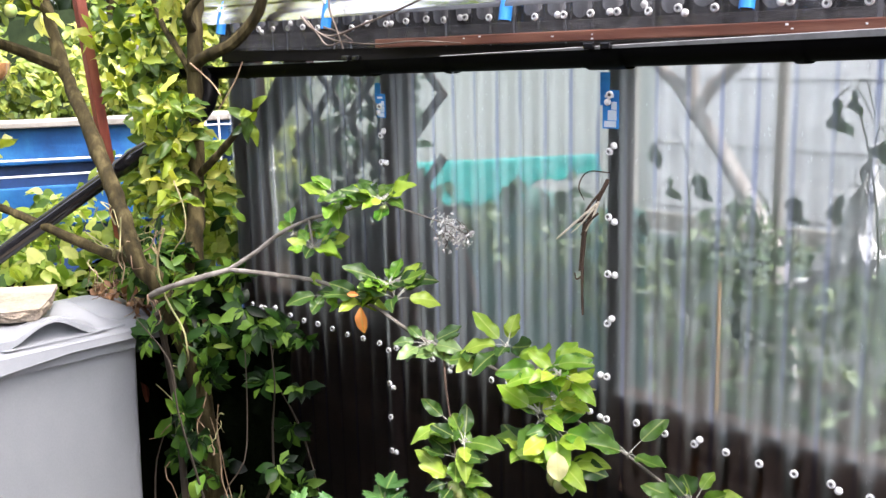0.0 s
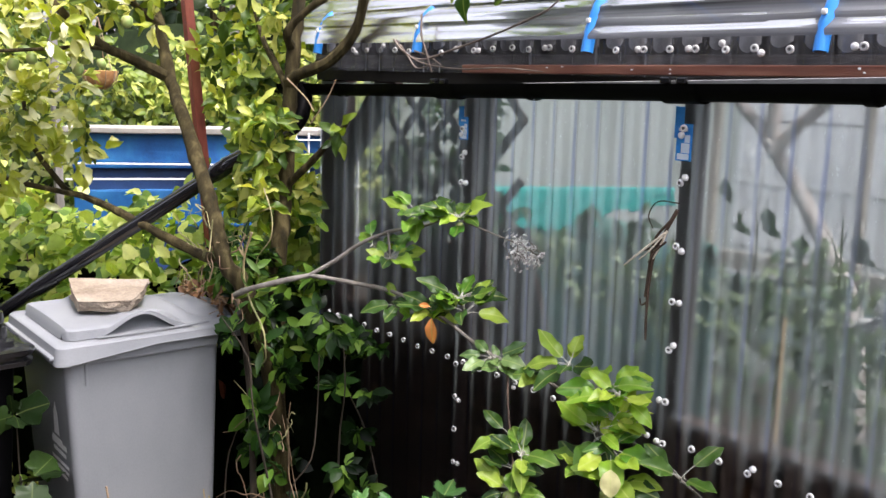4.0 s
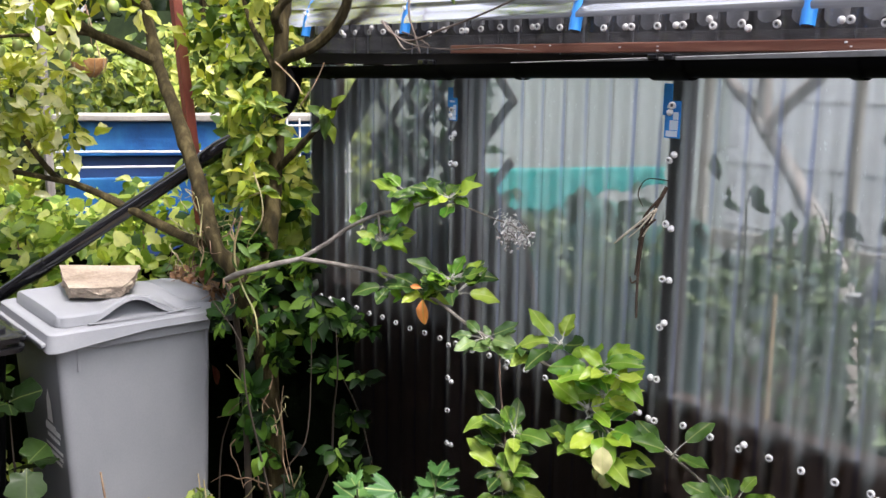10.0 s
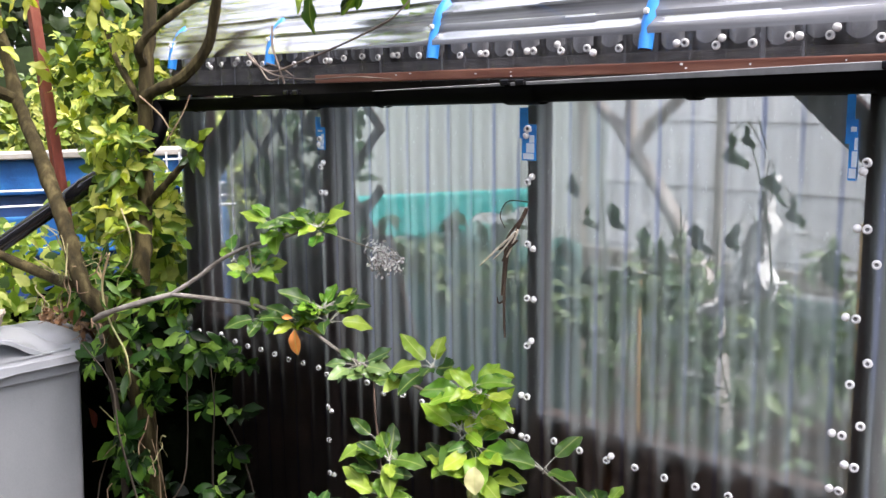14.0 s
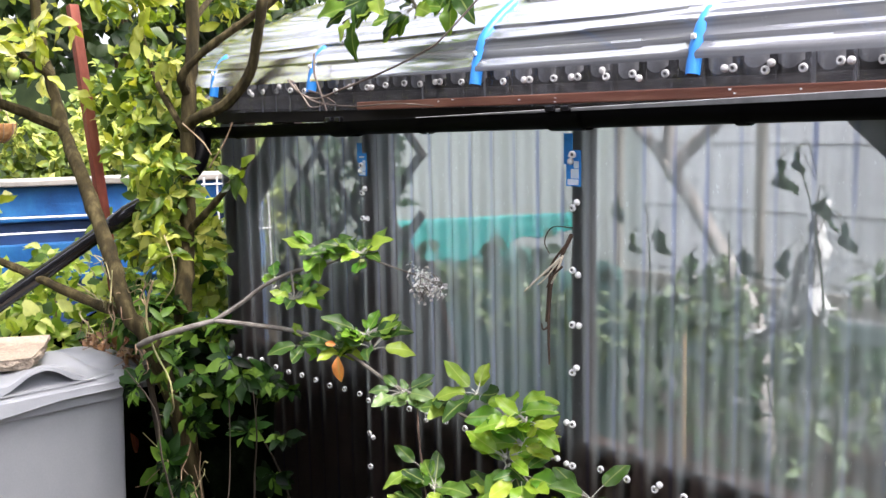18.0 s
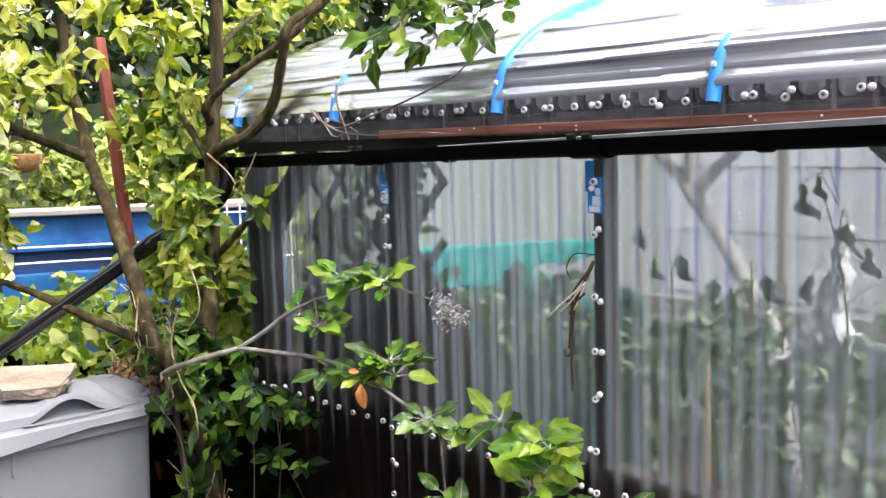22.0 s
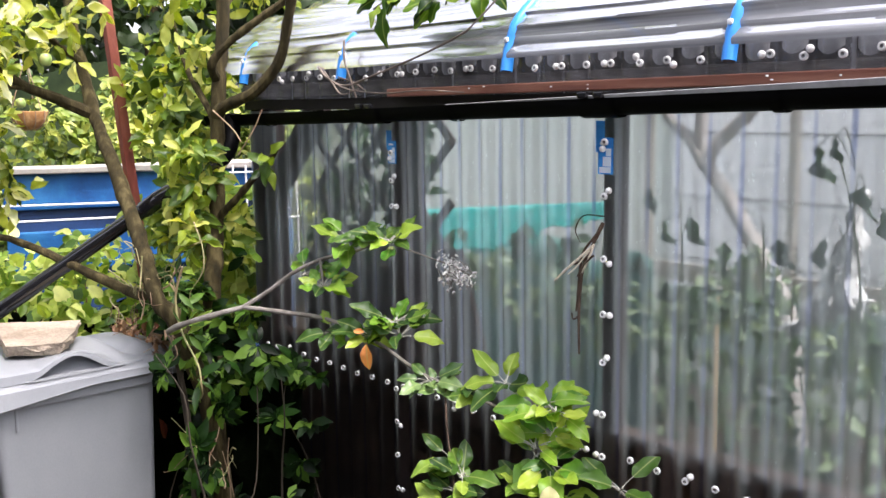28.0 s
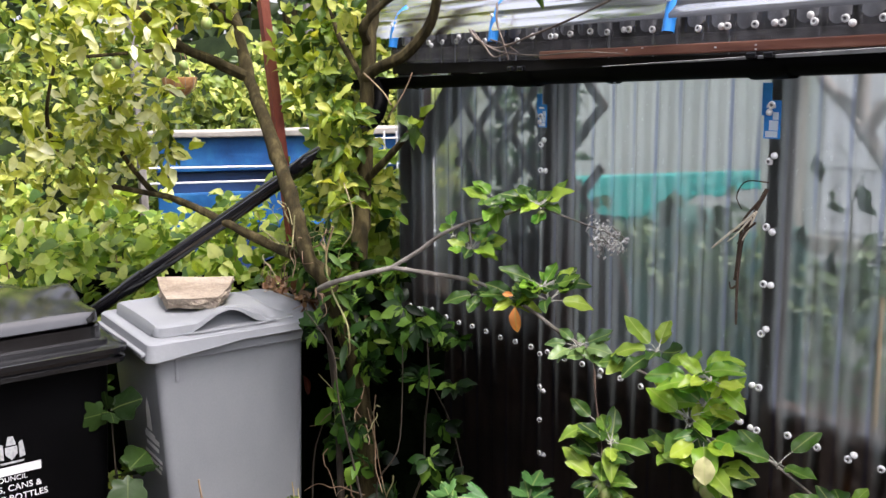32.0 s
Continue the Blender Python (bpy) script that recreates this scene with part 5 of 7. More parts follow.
def apple_mesh(name):
    prof = [(0.001, 0.021), (0.007, 0.024), (0.015, 0.022), (0.021, 0.012), (0.0225, 0.0), (0.020, -0.012), (0.013, -0.021), (0.006, -0.0225), (0.002, -0.02)]
    v_, f_ = lathe(prof, 12)
    return mesh_from(name, [(a, c, b) for a, b, c in v_], f_, M_APPLE)


ME_APPLE = apple_mesh("apple")

T1 = [((-2.0, -0.75, 2.15), 0.2, 50), ((-2.1, -0.5, 2.3), 0.2, 50), ((-2.05, -1.0, 2.02), 0.15, 36), ((-1.95, -0.55, 2.42), 0.18, 36), ((-1.75, -0.94, 1.95), 0.2, 60), ((-1.70, -0.79, 1.95), 0.13, 36), ((-1.75, -0.64, 1.98), 0.11, 26), ((-1.92, -0.81, 1.68), 0.14, 36), ((-1.95, -0.93, 1.64), 0.17, 46), ((-2.03, -0.88, 1.51), 0.17, 54), ((-1.99, -0.74, 1.49), 0.09, 20), ((-2.12, -0.90, 1.36), 0.13, 26), ((-1.85, -0.5, 2.06), 0.1, 18), ((-1.90, -1.10, 1.83), 0.19, 46), ((-2.00, -1.13, 1.59), 0.19, 46), ((-2.10, -1.19, 1.40), 0.19, 46), ((-1.75, -0.85, 2.2), 0.22, 34), ((-1.62, -0.55, 2.25), 0.2, 26)]
tree1 = empty("apple_tree", (-1.28, -0.34, 0.0), "apple tree with a leaning grey-brown trunk and small green apples", "tree", "apple trees")
trunk = [(-1.28, -0.34, 0.0), (-1.26, -0.38, 0.7), (-1.25, -0.49, 1.10), (-1.275, -0.54, 1.192), (-1.32, -0.544, 1.255), (-1.406, -0.526, 1.349), (-1.558, -0.506, 1.496), (-1.695, -0.494, 1.635), (-1.823, -0.481, 1.76), (-1.904, -0.474, 1.899), (-1.954, -0.477, 2.015), (-2.0, -0.48, 2.25)]
piece("trunk", *tube(trunk, 0.030, 0.018, 12, 5, 0.35), M_BARK, tree1)
for pts, r0, r1 in (([(-1.823, -0.481, 1.75), (-1.798, -0.608, 1.802), (-1.781, -0.707, 1.841), (-1.76, -0.80, 1.9), (-1.74, -0.92, 2.0)], 0.02, 0.011), ([(-1.781, -0.707, 1.841), (-1.76, -0.80, 1.842), (-1.733, -0.882, 1.834), (-1.68, -1.061, 1.819)], 0.009, 0.005), ([(-1.40, -0.53, 1.19), (-1.518, -0.548, 1.20), (-1.728, -0.628, 1.263), (-1.86, -0.676, 1.302), (-1.971, -0.737, 1.336), (-2.032, -0.786, 1.364), (-2.06, -0.88, 1.52), (-1.98, -0.92, 1.66)], 0.018, 0.007), ([(-1.91, -0.48, 1.93), (-1.85, -0.66, 2.05), (-1.78, -0.85, 2.2)], 0.014, 0.006), ([(-1.971, -0.737, 1.336), (-2.08, -1.0, 1.42), (-2.0, -1.12, 1.6), (-1.9, -1.1, 1.83)], 0.01, 0.005)):
    piece("limb", *tube(pts, r0, r1, 9, 5, 0.3), M_BARK, tree1)
rng1 = random.Random(21)
foliage("crown", APPLE_LOW, clump_poses(rng1, T1, 1.7, 0.9, -0.2), L_CROWN, tree1, "green apple foliage with pale silvery undersides")
for at in ((-1.72, -0.80, 1.80), (-1.70, -0.83, 1.77), (-1.76, -0.95, 1.80), (-1.60, -0.79, 1.79), (-1.78, -1.0, 1.78), (-1.62, -0.70, 1.92), (-1.86, -0.95, 1.86), (-1.80, -1.02, 1.90)):
    under(new("apple", ME_APPLE), tree1, Matrix.Translation(at) @ Matrix.Rotation(rng1.uniform(-0.5, 0.5), 4, "X") @ Matrix.Scale(rng1.uniform(0.6, 0.85), 4))

T2 = [((-1.87, -0.16, 1.91), 0.17, 60), ((-1.77, -0.19, 1.69), 0.14, 46), ((-1.60, -0.22, 1.52), 0.11, 28), ((-1.60, -0.30, 1.39), 0.09, 24), ((-2.09, -0.15, 1.81), 0.12, 30), ((-1.75, 0.02, 1.92), 0.11, 28), ((-1.37, -0.34, 1.36), 0.06, 10), ((-1.17, -0.22, 1.60), 0.04, 6), ((-1.66, -0.08, 1.83), 0.06, 8), ((-1.89, -0.12, 2.22), 0.2, 60), ((-2.05, -0.24, 2.29), 0.15, 30), ((-1.86, 0.36, 2.32), 0.17, 50), ((-1.80, 0.54, 2.36), 0.15, 40), ((-1.83, 0.18, 2.25), 0.14, 40), ((-1.45, -0.32, 1.5), 0.06, 10), ((-1.42, -0.36, 1.62), 0.05, 8), ((-1.60, -0.2, 1.93), 0.08, 12), ((-1.40, -0.33, 1.50), 0.07, 18), ((-1.48, -0.34, 1.44), 0.08, 20), ((-1.55, -0.28, 1.62), 0.08, 18), ((-1.66, -0.25, 1.75), 0.1, 24), ((-1.40, -0.3, 1.60), 0.05, 10), ((-1.52, -0.2, 1.33), 0.09, 30), ((-1.70, -0.05, 1.32), 0.11, 36)]
# canopy added out of view, to cast shade on the creeper below
T2 += [((x, y, z), 0.2, 46) for x, y, z in ((-0.55, -0.45, 2.75), (-0.35, -0.4, 2.8), (-0.4, -0.7, 2.75), (-0.2, -0.55, 2.9), (-0.65, -0.65, 2.7), (-0.5, -0.85, 2.8), (-1.3, -0.3, 2.6))]
tree2 = empty("apple_tree", (-1.3, -0.35, 0.05), "young upright tree with bright yellow-green leaves beside the greenhouse", "tree", "apple trees")
piece("trunk", *tube([(-1.33, -0.34, 0.0), (-1.35, -0.33, 0.6), (-1.373, -0.311, 1.151), (-1.405, -0.28, 1.276), (-1.44, -0.246, 1.403), (-1.476, -0.21, 1.644), (-1.498, -0.184, 1.831), (-1.515, -0.148, 2.018), (-1.53, -0.12, 2.4)], 0.032, 0.021, 12, 5, 0.3), M_BARK, tree2)
# the limb that climbs to z 2.8 only carries the added canopy
for pts, r0, r1 in (([(-1.48, -0.205, 1.745), (-1.42, -0.20, 1.776), (-1.309, -0.158, 1.817), (-1.223, -0.117, 1.91), (-1.156, -0.119, 2.04), (-1.109, -0.12, 2.14), (-1.08, -0.02, 2.22)], 0.021, 0.014), ([(-1.495, -0.19, 1.86), (-1.451, -0.229, 1.911), (-1.381, -0.191, 1.981), (-1.275, -0.123, 2.058), (-1.167, -0.061, 2.131), (-1.09, -0.002, 2.214), (-0.9, 0.0, 2.33), (-0.6, -0.1, 2.30), (-0.5, -0.12, 2.18)], 0.016, 0.007), ([(-1.44, -0.246, 1.40), (-1.30, -0.22, 1.505), (-1.20, -0.184, 1.60), (-1.15, -0.18, 1.64)], 0.013, 0.007), ([(-0.9, 0.0, 2.33), (-0.7, -0.25, 2.55), (-0.5, -0.5, 2.72), (-0.35, -0.65, 2.8)], 0.012, 0.006), ([(-1.48, -0.2, 1.7), (-1.58, -0.2, 1.8), (-1.72, -0.18, 1.9), (-1.9, -0.14, 2.1)], 0.014, 0.006), ([(-1.45, -0.24, 1.45), (-1.56, -0.23, 1.52), (-1.7, -0.2, 1.66)], 0.009, 0.005), ([(-1.51, -0.14, 2.1), (-1.6, 0.0, 2.2), (-1.82, 0.3, 2.33)], 0.012, 0.005)):
    piece("limb", *tube(pts, r0, r1, 9, 5, 0.3), M_BARK, tree2)
rng2 = random.Random(22)
foliage("crown", APPLE_LOW, clump_poses(rng2, T2, 2.3, 0.95, 0.25), L_BRIGHT, tree2, "bright yellow-green foliage")

# leafy spray hanging over the roof, each leaf its own
ME_APPLE_LEAF = [mesh_from("leaf", v_, f_, L_APPLE) for v_, f_ in APPLE_T]
ME_DULL_LEAF = [mesh_from("leaf", v_, f_, L_APPLE_DULL) for v_, f_ in APPLE_T]
ME_BRIGHT_LEAF = [mesh_from("leaf", v_, f_, L_APPLE_BRIGHT) for v_, f_ in APPLE_T]
ME_ORANGE_LEAF = mesh_from("leaf", *blade(0.06, 0.026, 6, 2, 0.5, 0.3, 0.5, 0.2, 3), L_ORANGE)
ME_PALE_LEAF = mesh_from("leaf", *blade(0.065, 0.05, 6, 2, 0.2, 0.2, 0.4, 0.2, 4), L_PALE)


def rosette(at, n, size, rng_, owner, meshes, axis=(0.2, -0.3, 1.0), spread=0.9, droop=0.15):
    """A spur with its leaves round it."""
    stalks = []
    a = Vector(axis).normalized()
    for k in range(n):
        side = rand_dir(rng_)
        side = (side - a * side.dot(a)).normalized()
        along = (side * spread + a * rng_.uniform(0.0, 0.8)).normalized()
        along.z -= droop * rng_.random()
        up = a + Vector((0.35, -0.55, 0.4)) + rand_dir(rng_) * 0.45
        stalk = 0.012 + 0.03 * rng_.random()
        stalks.append(tube([Vector(at), Vector(at) + along * stalk * 0.6 + Vector((0, 0, 0.002)), Vector(at) + along * (stalk + 0.004)], 0.0016, 0.0009, 4, 2))
        under(new("leaf", rng_.choice(meshes)), owner, facing(Vector(at) + along * stalk, along, up, size * rng_.uniform(0.7, 1.3)))
    for _ in range(3):
        d = rand_dir(rng_, 0.3) * 0.012
        stalks.append(tube([Vector(at), Vector(at) + d * 0.6, Vector(at) + d], 0.0026, 0.0018, 5, 2, 0.4))
    piece("spur", *joined(stalks), M_SPUR, owner, "pale downy spur")


spray = piece("leafy_spray", *joined([tube(p, 0.005, 0.0025, 6, 4) for p in ([(-0.5, -0.12, 2.19), (-0.54, -0.139, 2.10), (-0.60, -0.16, 2.05), (-0.65, -0.18, 2.02)], [(-0.53, -0.13, 2.14), (-0.46, -0.09, 2.06), (-0.46, -0.09, 2.02)], [(-0.5, -0.12, 2.18), (-0.38, -0.03, 2.13), (-0.30, 0.0, 2.13)])]), M_TWIG, tree2)
rng3 = random.Random(31)
for at, n in (((-0.54, -0.139, 2.10), 9), ((-0.464, -0.09, 2.05), 9), ((-0.60, -0.16, 2.06), 6), ((-0.374, -0.03, 2.10), 8), ((-0.306, 0.0, 2.13), 7), ((-0.5, -0.1, 2.15), 9), ((-0.43, -0.07, 2.14), 8)):
    rosette(at, n, 1.0, rng3, spray, ME_APPLE_LEAF, (0, -0.3, 0.2), 0.9, 0.7)

# the low branch that reaches across the clear wall
tree3 = empty("apple_tree", (-1.2, -0.62, 0.1), "low apple branch reaching across the clear greenhouse wall", "tree", "apple trees")
piece("trunk", *tube([(-1.27, -0.46, 0.0), (-1.28, -0.46, 0.7), (-1.27, -0.50, 1.05)], 0.013, 0.010, 9, 5, 0.25), M_STEM_DARK, tree3)
piece("limb", *tube([(-1.275, -0.495, 1.03), (-1.25, -0.52, 1.085), (-1.20, -0.55, 1.115), (-1.11, -0.52, 1.154), (-1.005, -0.409, 1.195)], 0.010, 0.0078, 9, 5, 0.25), M_TWIG, tree3)
limb_a = piece("limb", *tube([(-1.012, -0.415, 1.19), (-0.94, -0.36, 1.245), (-0.874, -0.315, 1.302), (-0.79, -0.27, 1.345), (-0.708, -0.238, 1.365), (-0.64, -0.22, 1.39), (-0.58, -0.205, 1.408)], 0.0068, 0.003, 8, 5, 0.25), M_TWIG, tree3)
limb_b = piece("limb", *tube([(-1.005, -0.409, 1.195), (-0.873, -0.353, 1.191), (-0.731, -0.294, 1.181), (-0.589, -0.244, 1.136), (-0.433, -0.213, 1.071), (-0.293, -0.181, 1.043), (-0.17, -0.162, 1.014), (-0.045, -0.132, 0.959), (0.12, -0.13, 0.91), (0.25, -0.14, 0.87), (0.325, -0.145, 0.845)], 0.0068, 0.003, 8, 5, 0.25), M_TWIG, tree3)
limb_c = piece("limb", *tube([(-0.36, -0.2, 1.055), (-0.30, -0.25, 0.97), (-0.21, -0.31, 0.86), (-0.18, -0.33, 0.79), (-0.195, -0.325, 0.74)], 0.0032, 0.002, 7, 4, 0.2), M_STEM_BROWN, tree3)
limb_d = piece("limb", *tube([(-0.12, -0.15, 1.0), (-0.04, -0.19, 0.93), (0.02, -0.2, 0.87)], 0.005, 0.003, 7, 4, 0.2), M_TWIG, tree3)
limb_e = piece("limb", *tube([(-0.80, -0.275, 1.342), (-0.77, -0.29, 1.30), (-0.75, -0.3, 1.26)], 0.004, 0.0025, 7, 3, 0.2), M_TWIG, tree3)
rng4 = random.Random(43)
for at, n, size, owner in (((-0.573, -0.2, 1.405), 14, 0.90, limb_a), ((-0.64, -0.21, 1.40), 7, 0.82, limb_a), ((-0.713, -0.235, 1.40), 8, 0.90, limb_a), ((-0.756, -0.298, 1.275), 11, 0.90, limb_e), ((-0.84, -0.3, 1.30), 4, 0.77, limb_a), ((-0.52, -0.236, 1.20), 15, 0.99, limb_b), ((-0.48, -0.25, 1.17), 8, 0.86, limb_b), ((-0.58, -0.26, 1.15), 9, 0.86, limb_b), ((-0.64, -0.27, 1.14), 8, 0.86, limb_b), ((-0.71, -0.30, 1.15), 7, 0.82, limb_b)):
    rosette(at, n, size, rng4, owner, ME_APPLE_LEAF + ME_BRIGHT_LEAF[:5])
for at, n, size, owner in (((-0.403, -0.219, 1.06), 11, 0.73, limb_b), ((-0.37, -0.21, 1.04), 8, 0.69, limb_c)):
    rosette(at, n, size, rng4, owner, ME_DULL_LEAF)
for at, n, size, owner in (((-0.25, -0.19, 1.06), 4, 0.86, limb_b), ((-0.177, -0.165, 1.09), 7, 0.95, limb_b), ((-0.19, -0.30, 0.885), 7, 0.90, limb_c), ((-0.185, -0.335, 0.80), 9, 0.86, limb_c), ((-0.25, -0.28, 0.905), 6, 0.82, limb_c), ((-0.20, -0.325, 0.745), 9, 0.90, limb_c), ((-0.21, -0.31, 0.845), 7, 0.86, limb_c), ((-0.046, -0.20, 0.95), 7, 0.95, limb_d), ((0.03, -0.215, 0.875), 10, 0.90, limb_d), ((-0.05, -0.22, 0.88), 8, 0.86, limb_d), ((0.165, -0.15, 0.915), 4, 0.90, limb_b), ((0.325, -0.145, 0.85), 12, 0.86, limb_b)):
    rosette(at, n, size, rng4, owner, ME_APPLE_LEAF)
for at, n, size, owner in (((-0.06, -0.155, 1.06), 10, 0.95, limb_b), ((-0.01, -0.17, 1.06), 9, 0.95, limb_b), ((-0.02, -0.17, 1.0), 10, 0.99, limb_b), ((-0.046, -0.20, 0.97), 8, 1.03, limb_d), ((0.0, -0.2, 0.94), 7, 0.99, limb_d)):
    rosette(at, n, size, rng4, owner, ME_BRIGHT_LEAF)
under(new("leaf", ME_ORANGE_LEAF), limb_b, facing((-0.50, -0.345, 1.165), (0.05, -0.05, -1), (0.55, -0.8, 0.1), 1.25))
under(new("leaf", ME_ORANGE_LEAF), limb_b, facing((-0.52, -0.335, 1.19), (-0.7, -0.4, 0.1), (0.3, -0.8, 0.5), 0.6))
under(new("leaf", ME_PALE_LEAF), limb_d, facing((0.09, -0.30, 0.945), (0.3, -0.3, -0.75), (0.4, -0.7, 0.5), 0.95))
for at in ((-0.18, -0.345, 0.79), (-0.165, -0.34, 0.775), (0.03, -0.24, 0.845), (0.05, -0.24, 0.835), (-0.535, -0.25, 1.19), (-0.57, -0.2, 1.38), (-0.195, -0.32, 0.765)):
    under(new("apple", ME_APPLE), limb_c, Matrix.Translation(at) @ Matrix.Rotation(rng4.uniform(-0.6, 0.6), 4, "Y") @ Matrix.Scale(rng4.uniform(0.5, 0.75), 4))

# ---- creeper between the bin and the greenhouse ----
IVY = [((-1.335, -0.435, 0.25), 0.04, 34), ((-1.335, -0.435, 0.4), 0.04, 34), ((-1.335, -0.435, 0.55), 0.04, 36), ((-1.335, -0.435, 0.7), 0.04, 36), ((-1.335, -0.435, 0.85), 0.04, 36), ((-1.25, -0.42, 0.95), 0.07, 26), ((-1.24, -0.42, 0.80), 0.07, 24), ((-1.23, -0.42, 0.66), 0.07, 24), ((-1.22, -0.43, 0.52), 0.07, 24), ((-1.22, -0.43, 0.36), 0.08, 26), ((-1.26, -0.43, 1.05), 0.06, 24), ((-1.22, -0.54, 0.98), 0.06, 20), ((-1.18, -0.52, 0.70), 0.07, 20), ((-1.36, -0.50, 1.12), 0.06, 20), ((-1.36, -0.42, 1.14), 0.10, 36), ((-1.24, -0.42, 1.05), 0.11, 44), ((-1.14, -0.40, 0.92), 0.12, 48), ((-1.08, -0.42, 0.76), 0.12, 46), ((-1.10, -0.28, 0.98), 0.10, 36), ((-1.00, -0.30, 0.80), 0.10, 36), ((-0.92, -0.33, 0.66), 0.09, 24), ((-1.14, -0.44, 0.84), 0.08, 24), ((-1.04, -0.46, 0.60), 0.11, 36), ((-1.19, -0.28, 1.15), 0.09, 30), ((-1.62, -0.36, 1.14), 0.1, 30), ((-1.20, -0.25, 1.30), 0.06, 14), ((-1.02, -0.42, 0.46), 0.12, 36), ((-1.20, -0.38, 0.5), 0.12, 36), ((-1.48, -0.36, 1.14), 0.09, 28), ((-1.30, -0.34, 1.22), 0.08, 22), ((-1.26, -0.48, 1.08), 0.06, 16), ((-1.72, -0.33, 1.12), 0.12, 32), ((-0.86, -0.30, 0.80), 0.06, 8), ((-1.0, -0.2, 0.95), 0.09, 26), ((-0.98, -0.2, 0.7), 0.1, 26), ((-0.95, -0.2, 0.5), 0.1, 22)]
# the growth thins out towards the ground
IVY = [(at, r, n if at[2] > 0.9 else max(6, int(n * 0.55))) for at, r, n in IVY]
creeper = empty("creeper", (-1.15, -0.4, 0.1), "dense dark green creeper between the bin and greenhouse", "climbing plant")
IVY_T = [palmate(0.1, k) for k in (3, 11, 19, 27, 35)] + [blade(0.085, 0.056, 5, 1, 0.25, 0.3, 0.6, 0.3, 20)] + [blade(0.085, 0.034, 5, 1, 0.35, 0.25, 0.9, 0.2, k + 4) for k in range(3)] + [blade(0.07, 0.045, 4, 1, 0.3, 0.3, 0.9, 0.2, k) for k in range(3)]
rng5 = random.Random(51)
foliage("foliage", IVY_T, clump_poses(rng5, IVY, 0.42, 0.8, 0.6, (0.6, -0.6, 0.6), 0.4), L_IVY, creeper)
stems = []
for k in range(6):
    x, y = rng5.uniform(-1.4, -0.95), rng5.uniform(-0.55, -0.2)
    p = [Vector((x, y, 0.15))]
    for s in range(5):
        p.append(p[-1] + Vector((rng5.uniform(-0.09, 0.09), rng5.uniform(-0.06, 0.06), rng5.uniform(0.1, 0.24))))
    piece("stem", *tube(p, rng5.uniform(0.0025, 0.006), 0.0015, 5, 3), M_STEM_DARK, creeper)
for p in ([(-1.15, -0.52, 1.31), (-1.18, -0.53, 1.23), (-1.18, -0.53, 1.16), (-1.14, -0.53, 1.10), (-1.085, -0.52, 1.03), (-1.07, -0.52, 0.97), (-1.11, -0.5, 0.925), (-1.19, -0.48, 0.885), (-1.29, -0.465, 0.865)], [(-1.30, -0.40, 1.42), (-1.25, -0.40, 1.34), (-1.24, -0.41, 1.27), (-1.29, -0.43, 1.20), (-1.28, -0.43, 1.14)], [(-1.42, -0.42, 1.28), (-1.36, -0.40, 1.33), (-1.30, -0.36, 1.36)], [(-1.5, -0.42, 1.16), (-1.44, -0.43, 1.27), (-1.38, -0.41, 1.24), (-1.34, -0.42, 1.17)], [(-1.33, -0.3, 1.76), (-1.28, -0.26, 1.70), (-1.25, -0.25, 1.66)], [(-1.2, -0.2, 1.76), (-1.22, -0.22, 1.70), (-1.27, -0.25, 1.62)], [(-1.62, -0.55, 1.25), (-1.52, -0.52, 1.2), (-1.42, -0.5, 1.12)], [(-1.55, -0.47, 1.1), (-1.5, -0.5, 1.18), (-1.45, -0.47, 1.24), (-1.39, -0.44, 1.26)]):
    piece("tendril", *tube(p, 0.0036 if len(p) > 7 else 0.0024, 0.0018, 6, 6), M_DRY if p[0][2] > 1.5 else M_TENDRIL, creeper)
for k in range(20):
    c = Vector((rng5.uniform(-1.5, -1.2), rng5.uniform(-0.6, -0.5), rng5.uniform(1.05, 1.3)))
    p = [c]
    for s in range(5):
        p.append(p[-1] + Vector((rng5.uniform(-0.05, 0.05), rng5.uniform(-0.02, 0.02), rng5.uniform(-0.055, 0.05))))
    piece("tendril", *tube(p, rng5.uniform(0.0015, 0.0028), 0.001, 5, 5), M_TENDRIL if k % 2 else M_DRY, creeper)


rngv = random.Random(57)
for k in range(22):
    p = [Vector((rngv.uniform(-1.3, -0.98), rngv.uniform(-0.5, -0.36), rngv.uniform(0.2, 0.75)))]
    d = Vector((rngv.uniform(-0.05, 0.05), rngv.uniform(-0.02, 0.02), rngv.uniform(-0.06, 0.06)))
    for q in range(6):
        d = (d + Vector((rngv.uniform(-0.03, 0.03), rngv.uniform(-0.015, 0.015), rngv.uniform(-0.03, 0.025))))
        p.append(p[-1] + d * 0.7)
    piece("tendril", *tube(p, rngv.uniform(0.0014, 0.0028), 0.001, 5, 4), M_DRY if k % 3 else M_TENDRIL, creeper)


